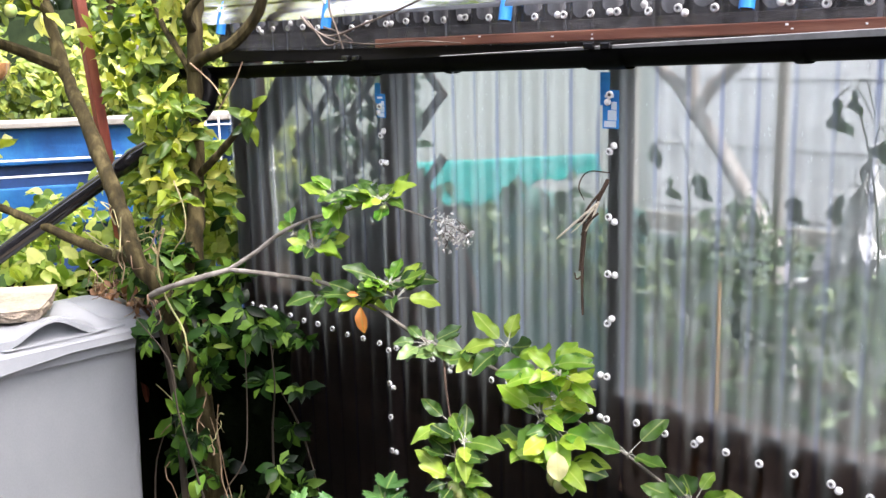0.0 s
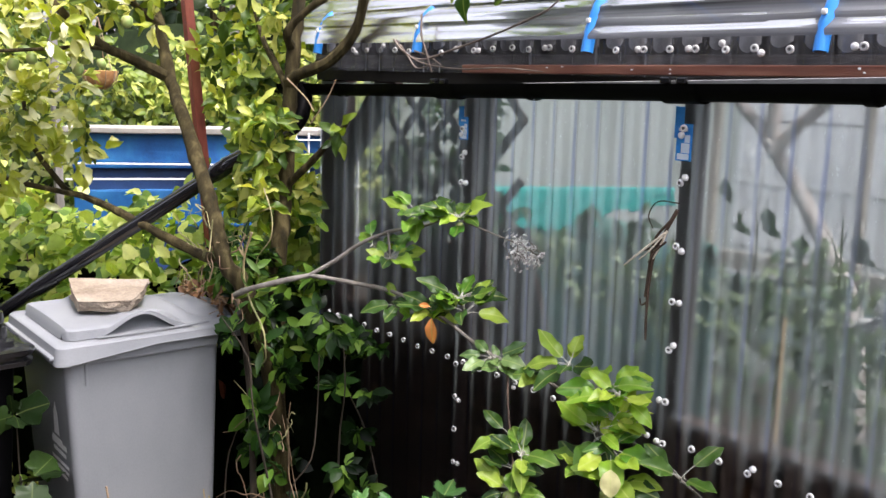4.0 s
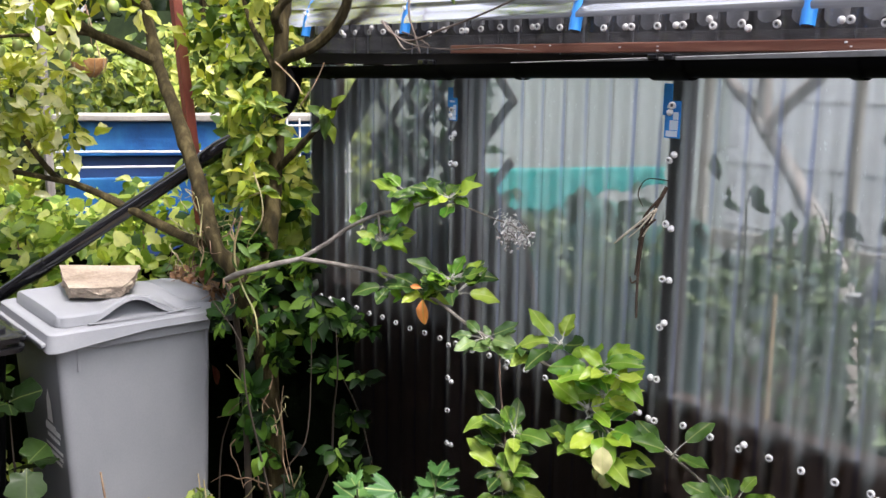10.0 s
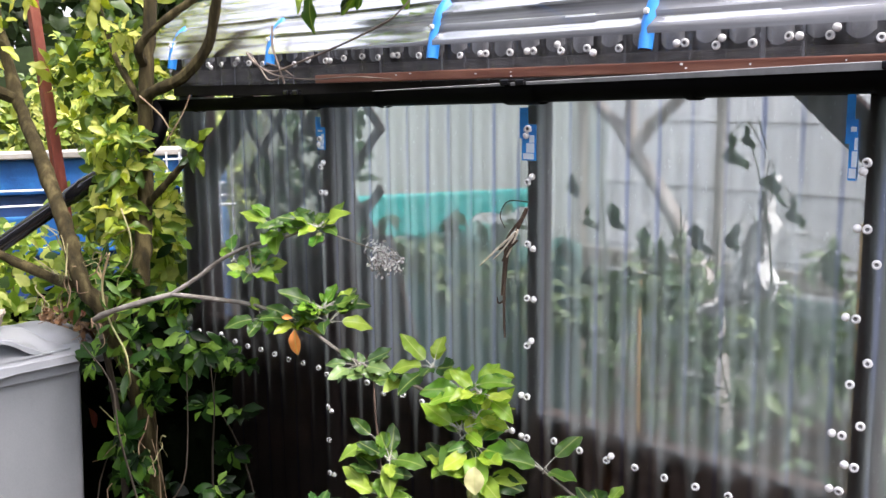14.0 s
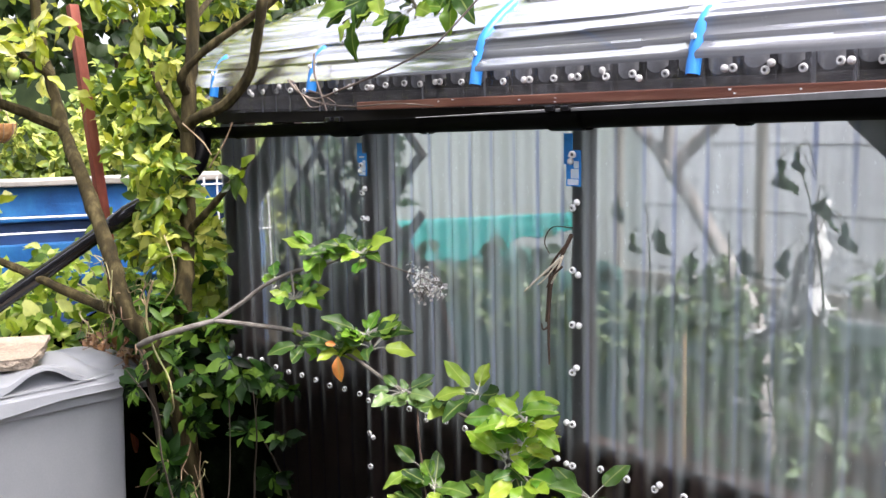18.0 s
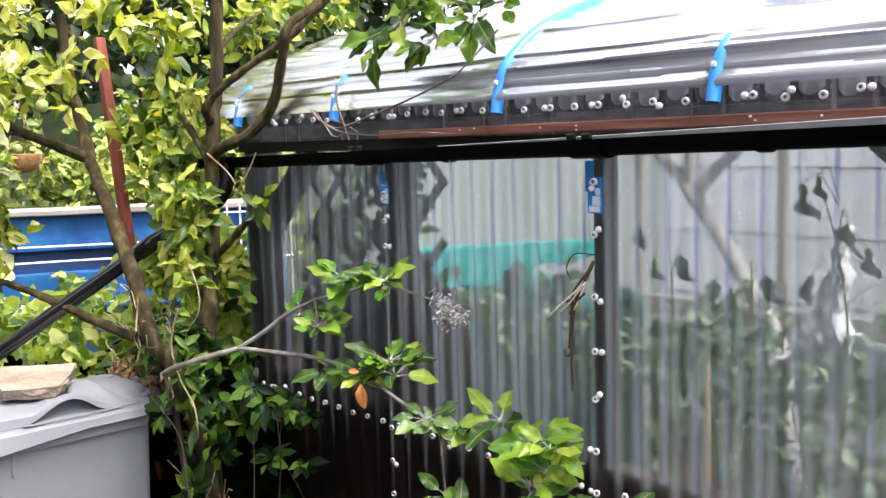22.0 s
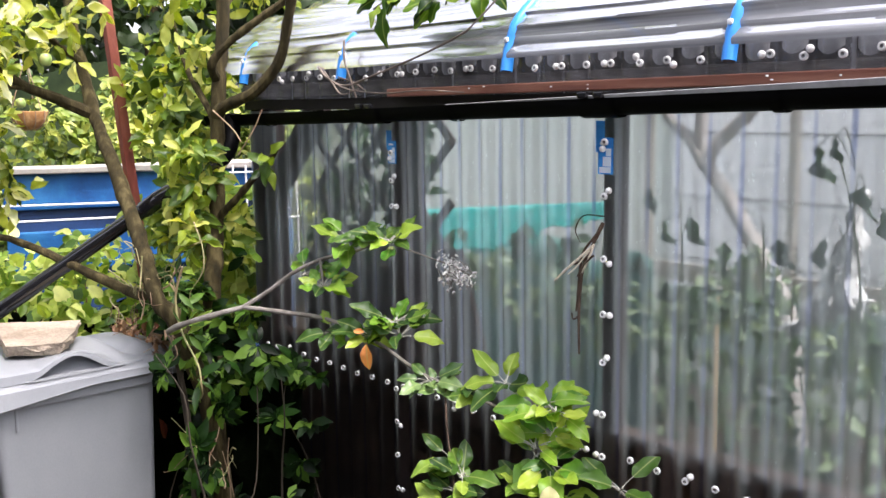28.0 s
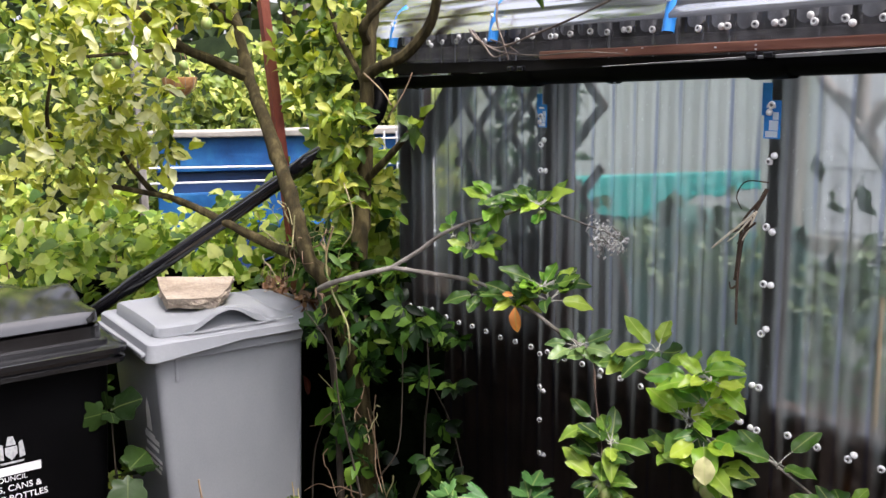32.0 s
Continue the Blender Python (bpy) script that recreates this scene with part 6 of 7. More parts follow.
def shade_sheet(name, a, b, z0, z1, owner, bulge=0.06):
    """A lumpy dark sheet that stands for the shade deep inside the growth."""
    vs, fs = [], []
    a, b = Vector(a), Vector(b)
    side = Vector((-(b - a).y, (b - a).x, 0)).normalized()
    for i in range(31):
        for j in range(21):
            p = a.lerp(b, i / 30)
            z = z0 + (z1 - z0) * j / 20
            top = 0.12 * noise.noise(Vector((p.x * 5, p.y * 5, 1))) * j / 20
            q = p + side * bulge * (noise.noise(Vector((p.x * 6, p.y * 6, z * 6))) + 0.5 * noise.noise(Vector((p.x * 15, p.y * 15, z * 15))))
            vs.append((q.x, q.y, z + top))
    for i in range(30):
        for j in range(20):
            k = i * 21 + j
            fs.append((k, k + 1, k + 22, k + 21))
    return piece(name, vs, fs, M_SHADE_SHEET, owner, "dark sheet for the shade deep in the growth")


shade_sheet("inner_shade", (-1.95, -0.30, 0), (-1.06, -0.16, 0), 0.0, 1.0, creeper)
# climbing palmate leaves over the roots of the trees
rng6 = random.Random(61)
palm = [blade(0.09, 0.026, 5, 1, 0.4, 0.3, 0.9, 0.2, k + 9) for k in range(4)]
foliage("young_foliage", palm, clump_poses(rng6, [((-1.33, -0.50, 1.13), 0.08, 24), ((-1.42, -0.48, 1.16), 0.06, 14), ((-1.25, -0.5, 1.2), 0.05, 10), ((-1.52, -0.44, 1.2), 0.05, 10), ((-1.20, -0.50, 1.12), 0.06, 16), ((-1.19, -0.48, 1.04), 0.05, 12), ((-1.42, -0.46, 1.24), 0.06, 14), ((-1.22, -0.44, 0.95), 0.07, 12), ((-1.30, -0.46, 1.2), 0.06, 18), ((-1.38, -0.42, 1.22), 0.07, 20)], 1.2, 0.8, 0.3), L_CREEP, creeper, "lighter young leaves")

# ---- bramble bank ----
BUSH = [((-2.0, 0.15, 1.0), 0.2, 60), ((-1.85, 0.0, 1.1), 0.15, 50), ((-2.3, 0.2, 1.15), 0.2, 60), ((-1.76, -0.05, 1.22), 0.1, 34), ((-1.75, -0.1, 0.98), 0.14, 40), ((-2.40, -0.80, 1.06), 0.22, 70), ((-2.52, -0.55, 1.02), 0.2, 60), ((-2.38, -1.02, 1.06), 0.22, 70), ((-2.56, -0.30, 1.06), 0.18, 56), ((-2.12, -0.28, 1.04), 0.12, 36), ((-2.85, -0.77, 1.12), 0.2, 60), ((-2.90, -0.50, 1.08), 0.2, 60), ((-2.26, -0.76, 0.98), 0.13, 40), ((-2.52, -1.2, 1.12), 0.25, 80), ((-2.2, -0.5, 0.95), 0.16, 40), ((-3.2, -0.9, 1.0), 0.25, 70), ((-3.1, -0.3, 0.95), 0.25, 70), ((-2.4, -0.9, 0.75), 0.3, 60), ((-2.0, -0.3, 0.8), 0.2, 50), ((-2.1, -0.6, 0.7), 0.2, 40), ((-2.1, -1.05, 0.6), 0.16, 40), ((-2.1, -0.85, 0.8), 0.12, 30), ((-2.1, -1.1, 0.3), 0.2, 40), ((-2.1, -0.05, 1.22), 0.16, 50), ((-2.25, -0.35, 1.2), 0.13, 36), ((-1.98, 0.1, 1.38), 0.14, 44), ((-1.85, 0.12, 1.15), 0.16, 50), ((-2.1, 0.0, 1.5), 0.1, 20), ((-2.2, -0.15, 1.33), 0.1, 24), ((-2.5, -1.5, 1.1), 0.25, 80), ((-2.5, -1.75, 1.15), 0.22, 60)]
bush = empty("bramble_bush", (-2.5, -0.7, 0.0), "bright green leafy bush with yellowing leaves", "bush")
rng7 = random.Random(71)
BUSH_T = [lobed(0.1, 3, 0.14, k) for k in range(3)] + [blade(0.09, 0.055, 4, 1, 0.3, 0.3, 0.9, 0.2, k) for k in range(3)]
foliage("foliage", BUSH_T, clump_poses(rng7, BUSH, 2.2, 0.75, 0.3, (0.5, -0.3, 0.9), 0.5), L_BUSH, bush)
shade_sheet("inner_shade", (-2.45, -1.9, 0), (-2.35, 0.1, 0), 0.0, 0.98, bush, 0.1)
for k in range(16):
    at, r, n = BUSH[k % len(BUSH)]
    piece("stem", *tube([(at[0] + 0.05, at[1], 0.0), (at[0], at[1] + 0.03, at[2] * 0.5), (at[0] + rng7.uniform(-0.1, 0.1), at[1], at[2])], 0.008, 0.003, 6, 3), M_DRY, bush)

# ---- red post ----
tagged(part("red_post", box((-0.0185, -0.0185, 0.0), (0.0185, 0.0185, 2.25), 0.003, Matrix.Translation((-1.82, -0.236, 0.0)) @ Matrix.Rotation(radians(-11.2), 4, "Y"), cuts=2, jitter=0.001), M_RED_POST), "rust-red painted square timber stake", "post")

# ---- blue wall with its coping and lines ----
blue = empty("wall_blue", (-4.1, 0.6, 0.0), "blue painted low wall with a pale coping", "wall", kind="structure")
BM = Matrix.Translation((-4.02, 0.62, 0.0)) @ Matrix.Rotation(radians(-24.5), 4, "Z")
# local: y runs along the wall, +x faces the garden
part("blue_face", box((-0.14, -0.72, 1.2), (0.0, 0.92, 1.40), 0.01, BM, cuts=3, jitter=0.006), M_BLUE_WALL, blue)
# set back, and a darker blue than the two other faces
part("navy_face", box((-0.14, -0.72, 0.0), (-0.035, 0.92, 1.2), 0.01, BM, cuts=3, jitter=0.006), M_NAVY, blue, "dark navy recessed band")
part("lower_face", box((-0.14, -0.72, 0.84), (-0.012, 0.92, 1.07), 0.01, BM, cuts=3, jitter=0.006), M_BLUE_WALL, blue)
part("coping", box((-0.2, -0.76, 1.402), (0.05, 0.95, 1.44), 0.012, BM, cuts=4, jitter=0.008), M_COPING, blue)
for k, (za, zb) in enumerate(((1.232, 1.225), (1.140, 1.150))):
    pts = [BM @ Vector((0.06, -0.75, za)), BM @ Vector((0.06, 0.1, (za + zb) / 2 - 0.003)), BM @ Vector((0.06, 0.9, zb))]
    tagged(piece("washing_line", *tube(pts, 0.006, 0.006, 6, 6), M_ROPE), "taut white washing line before the blue wall", "rope", "washing lines")
wire = empty("wire_trellis", BM @ Vector((0.1, 0.85, 0.9)), "white wire trellis panel before the blue wall", "trellis")
for k in range(6):
    y = 0.56 + 0.075 * k
    piece("wire", *tube([BM @ Vector((0.09, y, 0.7)), BM @ Vector((0.09, y, 1.42))], 0.006, 0.006, 6, 2), M_ROPE, wire)
for z in (0.8, 1.1, 1.38):
    piece("wire", *tube([BM @ Vector((0.1, 0.54, z)), BM @ Vector((0.1, 0.95, z))], 0.005, 0.005, 6, 2), M_ROPE, wire)

# ---- hanging basket ----
basket = empty("hanging_basket", (-5.09, 0.41, 1.7), "round hanging basket with a tan coir liner", "hanging basket")
vb, fb = lathe([(0.02, -0.10), (0.06, -0.085), (0.095, -0.045), (0.11, 0.0), (0.113, 0.02), (0.10, 0.022)], 20)
piece("liner", [(-5.09 + a, 0.41 + c, 1.735 + b) for a, b, c in vb], fb, M_COIR, basket)
for k in range(10):
    a = 2 * math.pi * k / 10
    piece("wire", *tube([(-5.09 + 0.115 * math.cos(a), 0.41 + 0.115 * math.sin(a), 1.76), (-5.09 + 0.1 * math.cos(a), 0.41 + 0.1 * math.sin(a), 1.68), (-5.09 + 0.03 * math.cos(a), 0.41 + 0.03 * math.sin(a), 1.63)], 0.003, 0.003, 5, 3), M_DRY, basket)
for k in range(3):
    a = 2 * math.pi * k / 3 + 0.4
    piece("chain", *tube([(-5.09 + 0.11 * math.cos(a), 0.41 + 0.11 * math.sin(a), 1.76), (-5.09, 0.41, 2.1)], 0.003, 0.003, 5, 2), M_DRY, basket)
rng8 = random.Random(81)
foliage("trailing_plant", BUSH_T, clump_poses(rng8, [((-5.09, 0.41, 1.80), 0.1, 20)], 1.0, 0.6), L_HEDGE, basket)
# frame of pale posts that carries it
frame_ob = empty("pergola", (-5.1, 0.4, 0.0), "weathered grey timber pergola posts behind the blue wall", "pergola")
for x, y in ((-5.0, 0.09), (-5.0, 1.34), (-5.6, -0.95)):
    part("pergola_post", box((x - 0.025, y - 0.025, 0.0), (x + 0.025, y + 0.025, 2.3), 0.006, cuts=2, jitter=0.003), M_PERGOLA, frame_ob)

# ---- hedge and far trees ----
rng9 = random.Random(91)
# dark sheet inside the hedge; the shade between its leaves is painted
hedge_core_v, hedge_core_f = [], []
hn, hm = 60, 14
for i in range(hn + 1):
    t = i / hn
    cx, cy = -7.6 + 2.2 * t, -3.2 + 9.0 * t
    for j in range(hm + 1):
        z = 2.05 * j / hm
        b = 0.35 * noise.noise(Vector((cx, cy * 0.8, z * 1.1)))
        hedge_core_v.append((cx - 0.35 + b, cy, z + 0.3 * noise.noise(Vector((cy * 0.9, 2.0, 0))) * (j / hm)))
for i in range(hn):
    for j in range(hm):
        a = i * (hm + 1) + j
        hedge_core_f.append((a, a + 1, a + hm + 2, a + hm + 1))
hedge = empty("hedge", (-6.8, 0.8, 0.0), "tall mixed green garden hedge", "hedge", kind="stuff")
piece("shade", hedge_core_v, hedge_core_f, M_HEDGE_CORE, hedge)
HED = []
for k in range(230):
    t = rng9.random()
    HED.append(((-7.5 + 2.2 * t + rng9.uniform(-0.1, 0.45), -3.2 + 9.0 * t, rng9.uniform(0.5, 2.2)), rng9.uniform(0.18, 0.34), 42))
foliage("foliage", [blade(0.1, 0.06, 3, 1, 0.4, 0.3, 0.7, 0.2, k) for k in range(4)], clump_poses(rng9, HED, 1.3, 1.0, 0.2, (0.6, -0.4, 0.7), 0.6), L_HEDGE, hedge)

# low plants before the hedge, behind the blue wall
rng10 = random.Random(101)
SHR = [((-5.6 + rng10.uniform(-0.4, 0.5), rng10.uniform(-1.6, 2.8), rng10.uniform(0.9, 1.85)), rng10.uniform(0.14, 0.24), 34) for _ in range(100)]
shrub = empty("shrub_border", (-5.6, 0.6, 0.0), "pale green shrubs behind the blue wall", "shrub", kind="stuff")
foliage("foliage", [blade(0.08, 0.045, 3, 1, 0.4, 0.3, 0.7, 0.2, k) for k in range(4)], clump_poses(rng10, SHR, 1.3, 1.0, 0.2, (0.6, -0.4, 0.8), 0.5), L_SHRUB, shrub)

rng11 = random.Random(111)
far = []
# tops raised out of view to darken the sky mirrored in the film
for k, (x, y, h, r) in enumerate(((-13, -3.5, 5.5, 2.0), (-15, 1.0, 8.0, 2.7), (-12, 4.5, 7.4, 2.4), (-14, 8.0, 9.0, 3.0), (-10.5, 7.2, 7.2, 2.4), (-13.5, 3.0, 8.4, 2.7), (-12.5, 7.0, 8.0, 2.6), (-16, 5.5, 9.5, 3.1), (-14, -1.0, 6.5, 2.2))):
    tr = empty("garden_tree", (x, y, 0), "tall dark green tree beyond the hedge", "tree", "far trees")
    piece("trunk", *tube([(x, y, 0), (x + 0.1, y, h * 0.4), (x, y + 0.1, h * 0.8)], 0.16, 0.05, 9, 4, 0.2), M_BARK, tr)
    blobs = []
    for _ in range(34):
        d = rand_dir(rng11)
        blobs.append(((x + d.x * r * 0.8, y + d.y * r * 0.8, h * 0.62 + d.z * h * 0.34), r * rng11.uniform(0.22, 0.36), 60))
    foliage("crown", [blade(0.2, 0.13, 3, 1, 0.4, 0.3, 0.7, 0.2, k) for k in range(3)], clump_poses(rng11, blobs, 0.9, 1.6, 0.2, (0.6, -0.4, 0.7), 0.4), L_FAR, tr)

# plain wall added out of view behind, to cut low sky and its reflections
tagged(part("sky_block_wall", box((-14.0, -3.9, 0.0), (6.0, -3.6, 3.0), 0.01), M_BLOCK_WALL), "plain unseen wall added to block low sky light", "wall", kind="structure")

# ---- inside the greenhouse ----
tarp_v, tarp_f = [], []
for i in range(71):
    x = -1.56 + 0.95 * i / 70
    topz = 1.345 + 0.10 * (x + 1.53) + 0.004 * noise.noise(Vector((x * 9, 1.0, 0)))
    drop = 0.165 + 0.03 * noise.noise(Vector((x * 7, 3.0, 0))) - 0.09 / (1 + math.exp(-(x + 0.93) / 0.025)) + 0.014 * noise.noise(Vector((x * 31, 6.0, 0)))
    for j in range(13):
        q = j / 12
        y = 0.75 + 0.018 * noise.noise(Vector((x * 9, q * 1.5, 7))) * (0.3 + q)
        tarp_v.append((x, y, topz - drop * q))
for i in range(70):
    for j in range(12):
        a = i * 13 + j
        tarp_f.append((a, a + 1, a + 14, a + 13))
tarp = piece("tarpaulin", tarp_v, tarp_f, M_TURQUOISE)
tarp.modifiers.new("thickness", "SOLIDIFY").thickness = 0.003
tagged(tarp, "turquoise plastic tarpaulin hung across the greenhouse", "tarpaulin")
# made-up sheet that gives the low middle panel its teal haze
net_v, net_f = [], []
for i in range(41):
    for j in range(13):
        x, t = -1.58 + 0.98 * i / 40, j / 12
        net_v.append((x, 1.02 + 0.02 * math.sin(x * 23) + 0.015 * noise.noise(Vector((x * 6, t * 3, 2))), 1.22 - 0.98 * t + 0.08 * noise.noise(Vector((x * 4, 8.0, 0))) * (1 - t)))
for i in range(40):
    for j in range(12):
        a = i * 13 + j
        net_f.append((a, a + 1, a + 14, a + 13))
netting = piece("teal_sheet", net_v, net_f, surface("teal_backdrop", [(0.05, 0.15, 0.13), (0.09, 0.21, 0.185), (0.15, 0.27, 0.24)], 5.0, (3, 3, 1), (0.6, 0.8), bump=0.2))
netting.modifiers.new("thickness", "SOLIDIFY").thickness = 0.002
tagged(netting, "dark teal sheet added low behind the greenhouse plants for a teal haze", "netting")

PEP_T = [blade(0.115, 0.045 + 0.004 * (k % 3), 12, 3, rf, rc, 0.9, 1.1, k) for k, (rf, rc) in enumerate(((0.6, 0.5), (0.9, 0.3), (0.5, 0.9), (1.2, 0.6), (0.8, -0.2), (1.0, 0.8)))]
ME_PEPPER = [mesh_from("leaf", v_, f_, L_PEPPER) for v_, f_ in PEP_T]
rng12 = random.Random(121)


def pepper_plant(x, y, h, n, size):
    it = empty("pepper_plant", (x, y, 0.22), "green vegetable plant with drooping leaves behind the clear wall", "plant", "greenhouse plants")
    p = [Vector((x, y, 0.2))]
    while p[-1].z < 0.22 + h:
        p.append(p[-1] + Vector((rng12.uniform(-0.03, 0.03), rng12.uniform(-0.03, 0.03), 0.16)))
    stem = piece("stem", *tube(p, 0.005, 0.0025, 6, 3), M_GREEN_STEM, it)
    for k in range(n):
        t = 0.3 + 0.7 * rng12.random()
        c = p[min(len(p) - 1, int(t * (len(p) - 1)))]
        d = rand_dir(rng12)
        d.z = abs(d.z) * 0.3
        reach = rng12.uniform(0.03, 0.16)
        q = c + d * reach + Vector((0, 0, rng12.uniform(-0.06, 0.06)))
        piece("leaf_stalk", *tube([c, (c + q) / 2 + Vector((0, 0, 0.02)), q], 0.0016, 0.001, 4, 2), M_GREEN_STEM, it)
        along = Vector((d.x, d.y, -0.9 - rng12.random()))
        under(new("leaf", rng12.choice(ME_PEPPER)), stem, facing(q, along, d + Vector((0.3, -0.6, 0.3)), size * rng12.uniform(0.6, 1.15)))
    return it


for x, y, h, n, size in ((0.66, 0.3, 0.85, 7, 0.75), (0.25, 0.45, 0.85, 9, 0.75), (0.0, 0.55, 1.05, 16, 0.85), (-0.2, 0.6, 0.95, 16, 0.85), (0.2, 0.7, 0.9, 16, 0.85), (-0.4, 0.5, 0.95, 12, 0.8), (0.9, 0.5, 1.1, 12, 0.9), (-0.7, 0.7, 0.8, 12, 0.85), (-0.1, 0.95, 1.0, 16, 0.9), (0.5, 0.9, 0.9, 14, 0.9), (-1.15, 0.5, 0.72, 14, 0.75), (1.2, 0.6, 1.1, 14, 0.9)):
    pepper_plant(x, y, h, n, size)

# a bank of softer growth behind the front row
rngb = random.Random(125)
GB = [((rngb.uniform(-1.4, 1.5), rngb.uniform(0.55, 1.9), rngb.uniform(0.45, 1.12)), rngb.uniform(0.1, 0.18), 20) for _ in range(52)]
GB += [((rngb.uniform(-1.5, 1.5), rngb.uniform(1.6, 2.2), rngb.uniform(0.35, 0.9)), 0.2, 36) for _ in range(40)]
GB += [((rngb.uniform(-0.95, 0.6), rngb.uniform(0.8, 1.5), rngb.uniform(0.95, 1.2)), rngb.uniform(0.08, 0.14), 26) for _ in range(26)]
GB += [((rngb.uniform(-1.7, -0.4), rngb.uniform(0.7, 0.9), rngb.uniform(0.98, 1.2)), rngb.uniform(0.07, 0.12), 22) for _ in range(22)]
GD = [((-0.84 + 0.06 * k, 0.55 + 0.05 * (k % 3), 1.30 + 0.06 * math.sin(k * 2.1)), 0.06 + 0.02 * (k % 2), 12) for k in range(5)]
GD += [((rngb.uniform(-1.3, -0.55), rngb.uniform(0.35, 0.6), rngb.uniform(0.8, 1.1)), rngb.uniform(0.05, 0.09), 10) for _ in range(10)]
GD += [((rngb.uniform(-1.3, 1.2), rngb.uniform(1.1, 2.1), rngb.uniform(0.35, 1.1)), rngb.uniform(0.1, 0.17), 14) for _ in range(18)]
GD += [((rngb.uniform(0.0, 0.75), rngb.uniform(0.32, 0.55), rngb.uniform(0.95, 1.32)), rngb.uniform(0.04, 0.08), 8) for _ in range(20)]
# clumps added only to darken what shows beside the post
GD += [((rngb.uniform(-1.36, -1.12), rngb.uniform(0.46, 0.56), rngb.uniform(1.22, 1.78)), rngb.uniform(0.04, 0.07), 10) for _ in range(18)]
bank = empty("tomato_plants", (0.0, 1.0, 0.22), "bank of leafy green tomato plants inside the greenhouse", "plants", kind="stuff")
foliage("foliage", [blade(0.07, 0.034, 3, 1, 0.4, 0.4, 0.9, 0.2, k) for k in range(4)], clump_poses(rngb, GB, 0.7, 0.9, 0.5), L_INSIDE, bank)
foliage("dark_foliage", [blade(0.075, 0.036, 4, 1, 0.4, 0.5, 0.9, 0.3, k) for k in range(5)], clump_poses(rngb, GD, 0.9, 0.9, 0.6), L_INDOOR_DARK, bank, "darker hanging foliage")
for k in range(24):
    at = GB[k][0]
    piece("stem", *tube([(at[0], at[1], 0.2), (at[0] + 0.02, at[1], at[2] * 0.6), at], 0.005, 0.003, 6, 3), M_GREEN_STEM, bank)

rngc = random.Random(127)
CB = [((rngc.uniform(-1.52, -1.0), rngc.uniform(0.24, 0.36), rngc.uniform(1.15, 1.72)), rngc.uniform(0.05, 0.1), 16) for _ in range(74)]
bean = empty("climbing_bean", (-1.3, 0.3, 0.22), "climbing green plant growing up behind the trellis", "climbing plant")
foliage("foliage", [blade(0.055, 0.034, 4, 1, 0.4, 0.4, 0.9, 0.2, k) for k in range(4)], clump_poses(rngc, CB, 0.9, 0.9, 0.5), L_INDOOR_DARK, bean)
for k in range(4):
    x = -1.46 + 0.14 * k
    piece("stem", *tube([(x, 0.3, 0.2), (x + 0.03, 0.29, 0.9), (x - 0.01, 0.3, 1.4), (x + 0.04, 0.3, 1.72)], 0.004, 0.002, 6, 4), M_GREEN_STEM, bean)

tall = empty("pepper_plant", (0.5, 0.12, 0.22), "tall vegetable plant with large dark hanging leaves", "plant", "greenhouse plants")
tall_stem = piece("stem", *tube([(0.5, 0.12, 0.2), (0.52, 0.13, 0.8), (0.56, 0.12, 1.3), (0.54, 0.1, 1.55), (0.50, 0.09, 1.69)], 0.004, 0.0012, 6, 4), M_GREEN_STEM, tall)
for sx, sz in ((0.33, 1.5), (0.12, 1.45), (-0.12, 1.4)):
    piece("stem", *tube([(sx - 0.03, 0.14, 0.2), (sx + 0.01, 0.15, 0.8), (sx, 0.13, sz)], 0.004, 0.002, 6, 4), M_GREEN_STEM, tall)
for x, y, z, size in ((0.475, 0.08, 1.675, 0.85), (0.51, 0.08, 1.69, 0.5), (0.575, 0.08, 1.60, 0.7), (0.61, 0.09, 1.55, 0.65), (0.256, 0.1, 1.455, 0.7), (0.299, 0.1, 1.435, 0.75), (0.39, 0.09, 1.475, 0.75), (0.493, 0.09, 1.485, 0.7), (0.165, 0.12, 1.335, 1.0), (0.15, 0.12, 1.50, 0.75), (0.02, 0.13, 1.56, 0.6), (0.295, 0.1, 1.375, 0.8), (0.201, 0.12, 1.36, 0.6), (0.47, 0.1, 1.235, 0.7), (0.079, 0.13, 1.34, 0.7), (0.06, 0.14, 1.48, 0.6), (-0.05, 0.2, 1.38, 0.8), (-0.25, 0.2, 1.25, 0.6), (0.69, 0.1, 1.45, 0.9), (0.58, 0.1, 1.33, 0.7)):
    sx = min((0.53, 0.33, 0.12, -0.12), key=lambda q: abs(q - x))
    piece("leaf_stalk", *tube([(sx, 0.13, z - 0.05), ((x + sx) / 2, y + 0.02, z + 0.02), (x, y, z)], 0.0013, 0.001, 4, 3), M_GREEN_STEM, tall)
    under(new("leaf", rng12.choice(ME_PEPPER)), tall_stem, facing((x, y, z), (rng12.uniform(-0.3, 0.3), rng12.uniform(-0.2, 0.2), -1), (rng12.uniform(-0.4, 0.6), -1, 0.2), size))

for x, y, h in ((0.055, 0.4, 1.08), (0.6, 0.5, 1.25)):
    c = empty("bamboo_cane", (x, y, 0.2), "straw-coloured bamboo cane supporting a plant", "cane", "canes")
    piece("cane", *tube([(x, y, 0.15), (x - 0.004, y, 0.7), (x - 0.01, y, 0.2 + h)], 0.0075, 0.0055, 8, 4, 0.1), M_CANE, c)

# pale forked support tree and hanging fleece
limbs = empty("forked_branch", (-0.75, 1.6, 0.2), "pale dry forked branch standing in the greenhouse", "branch")
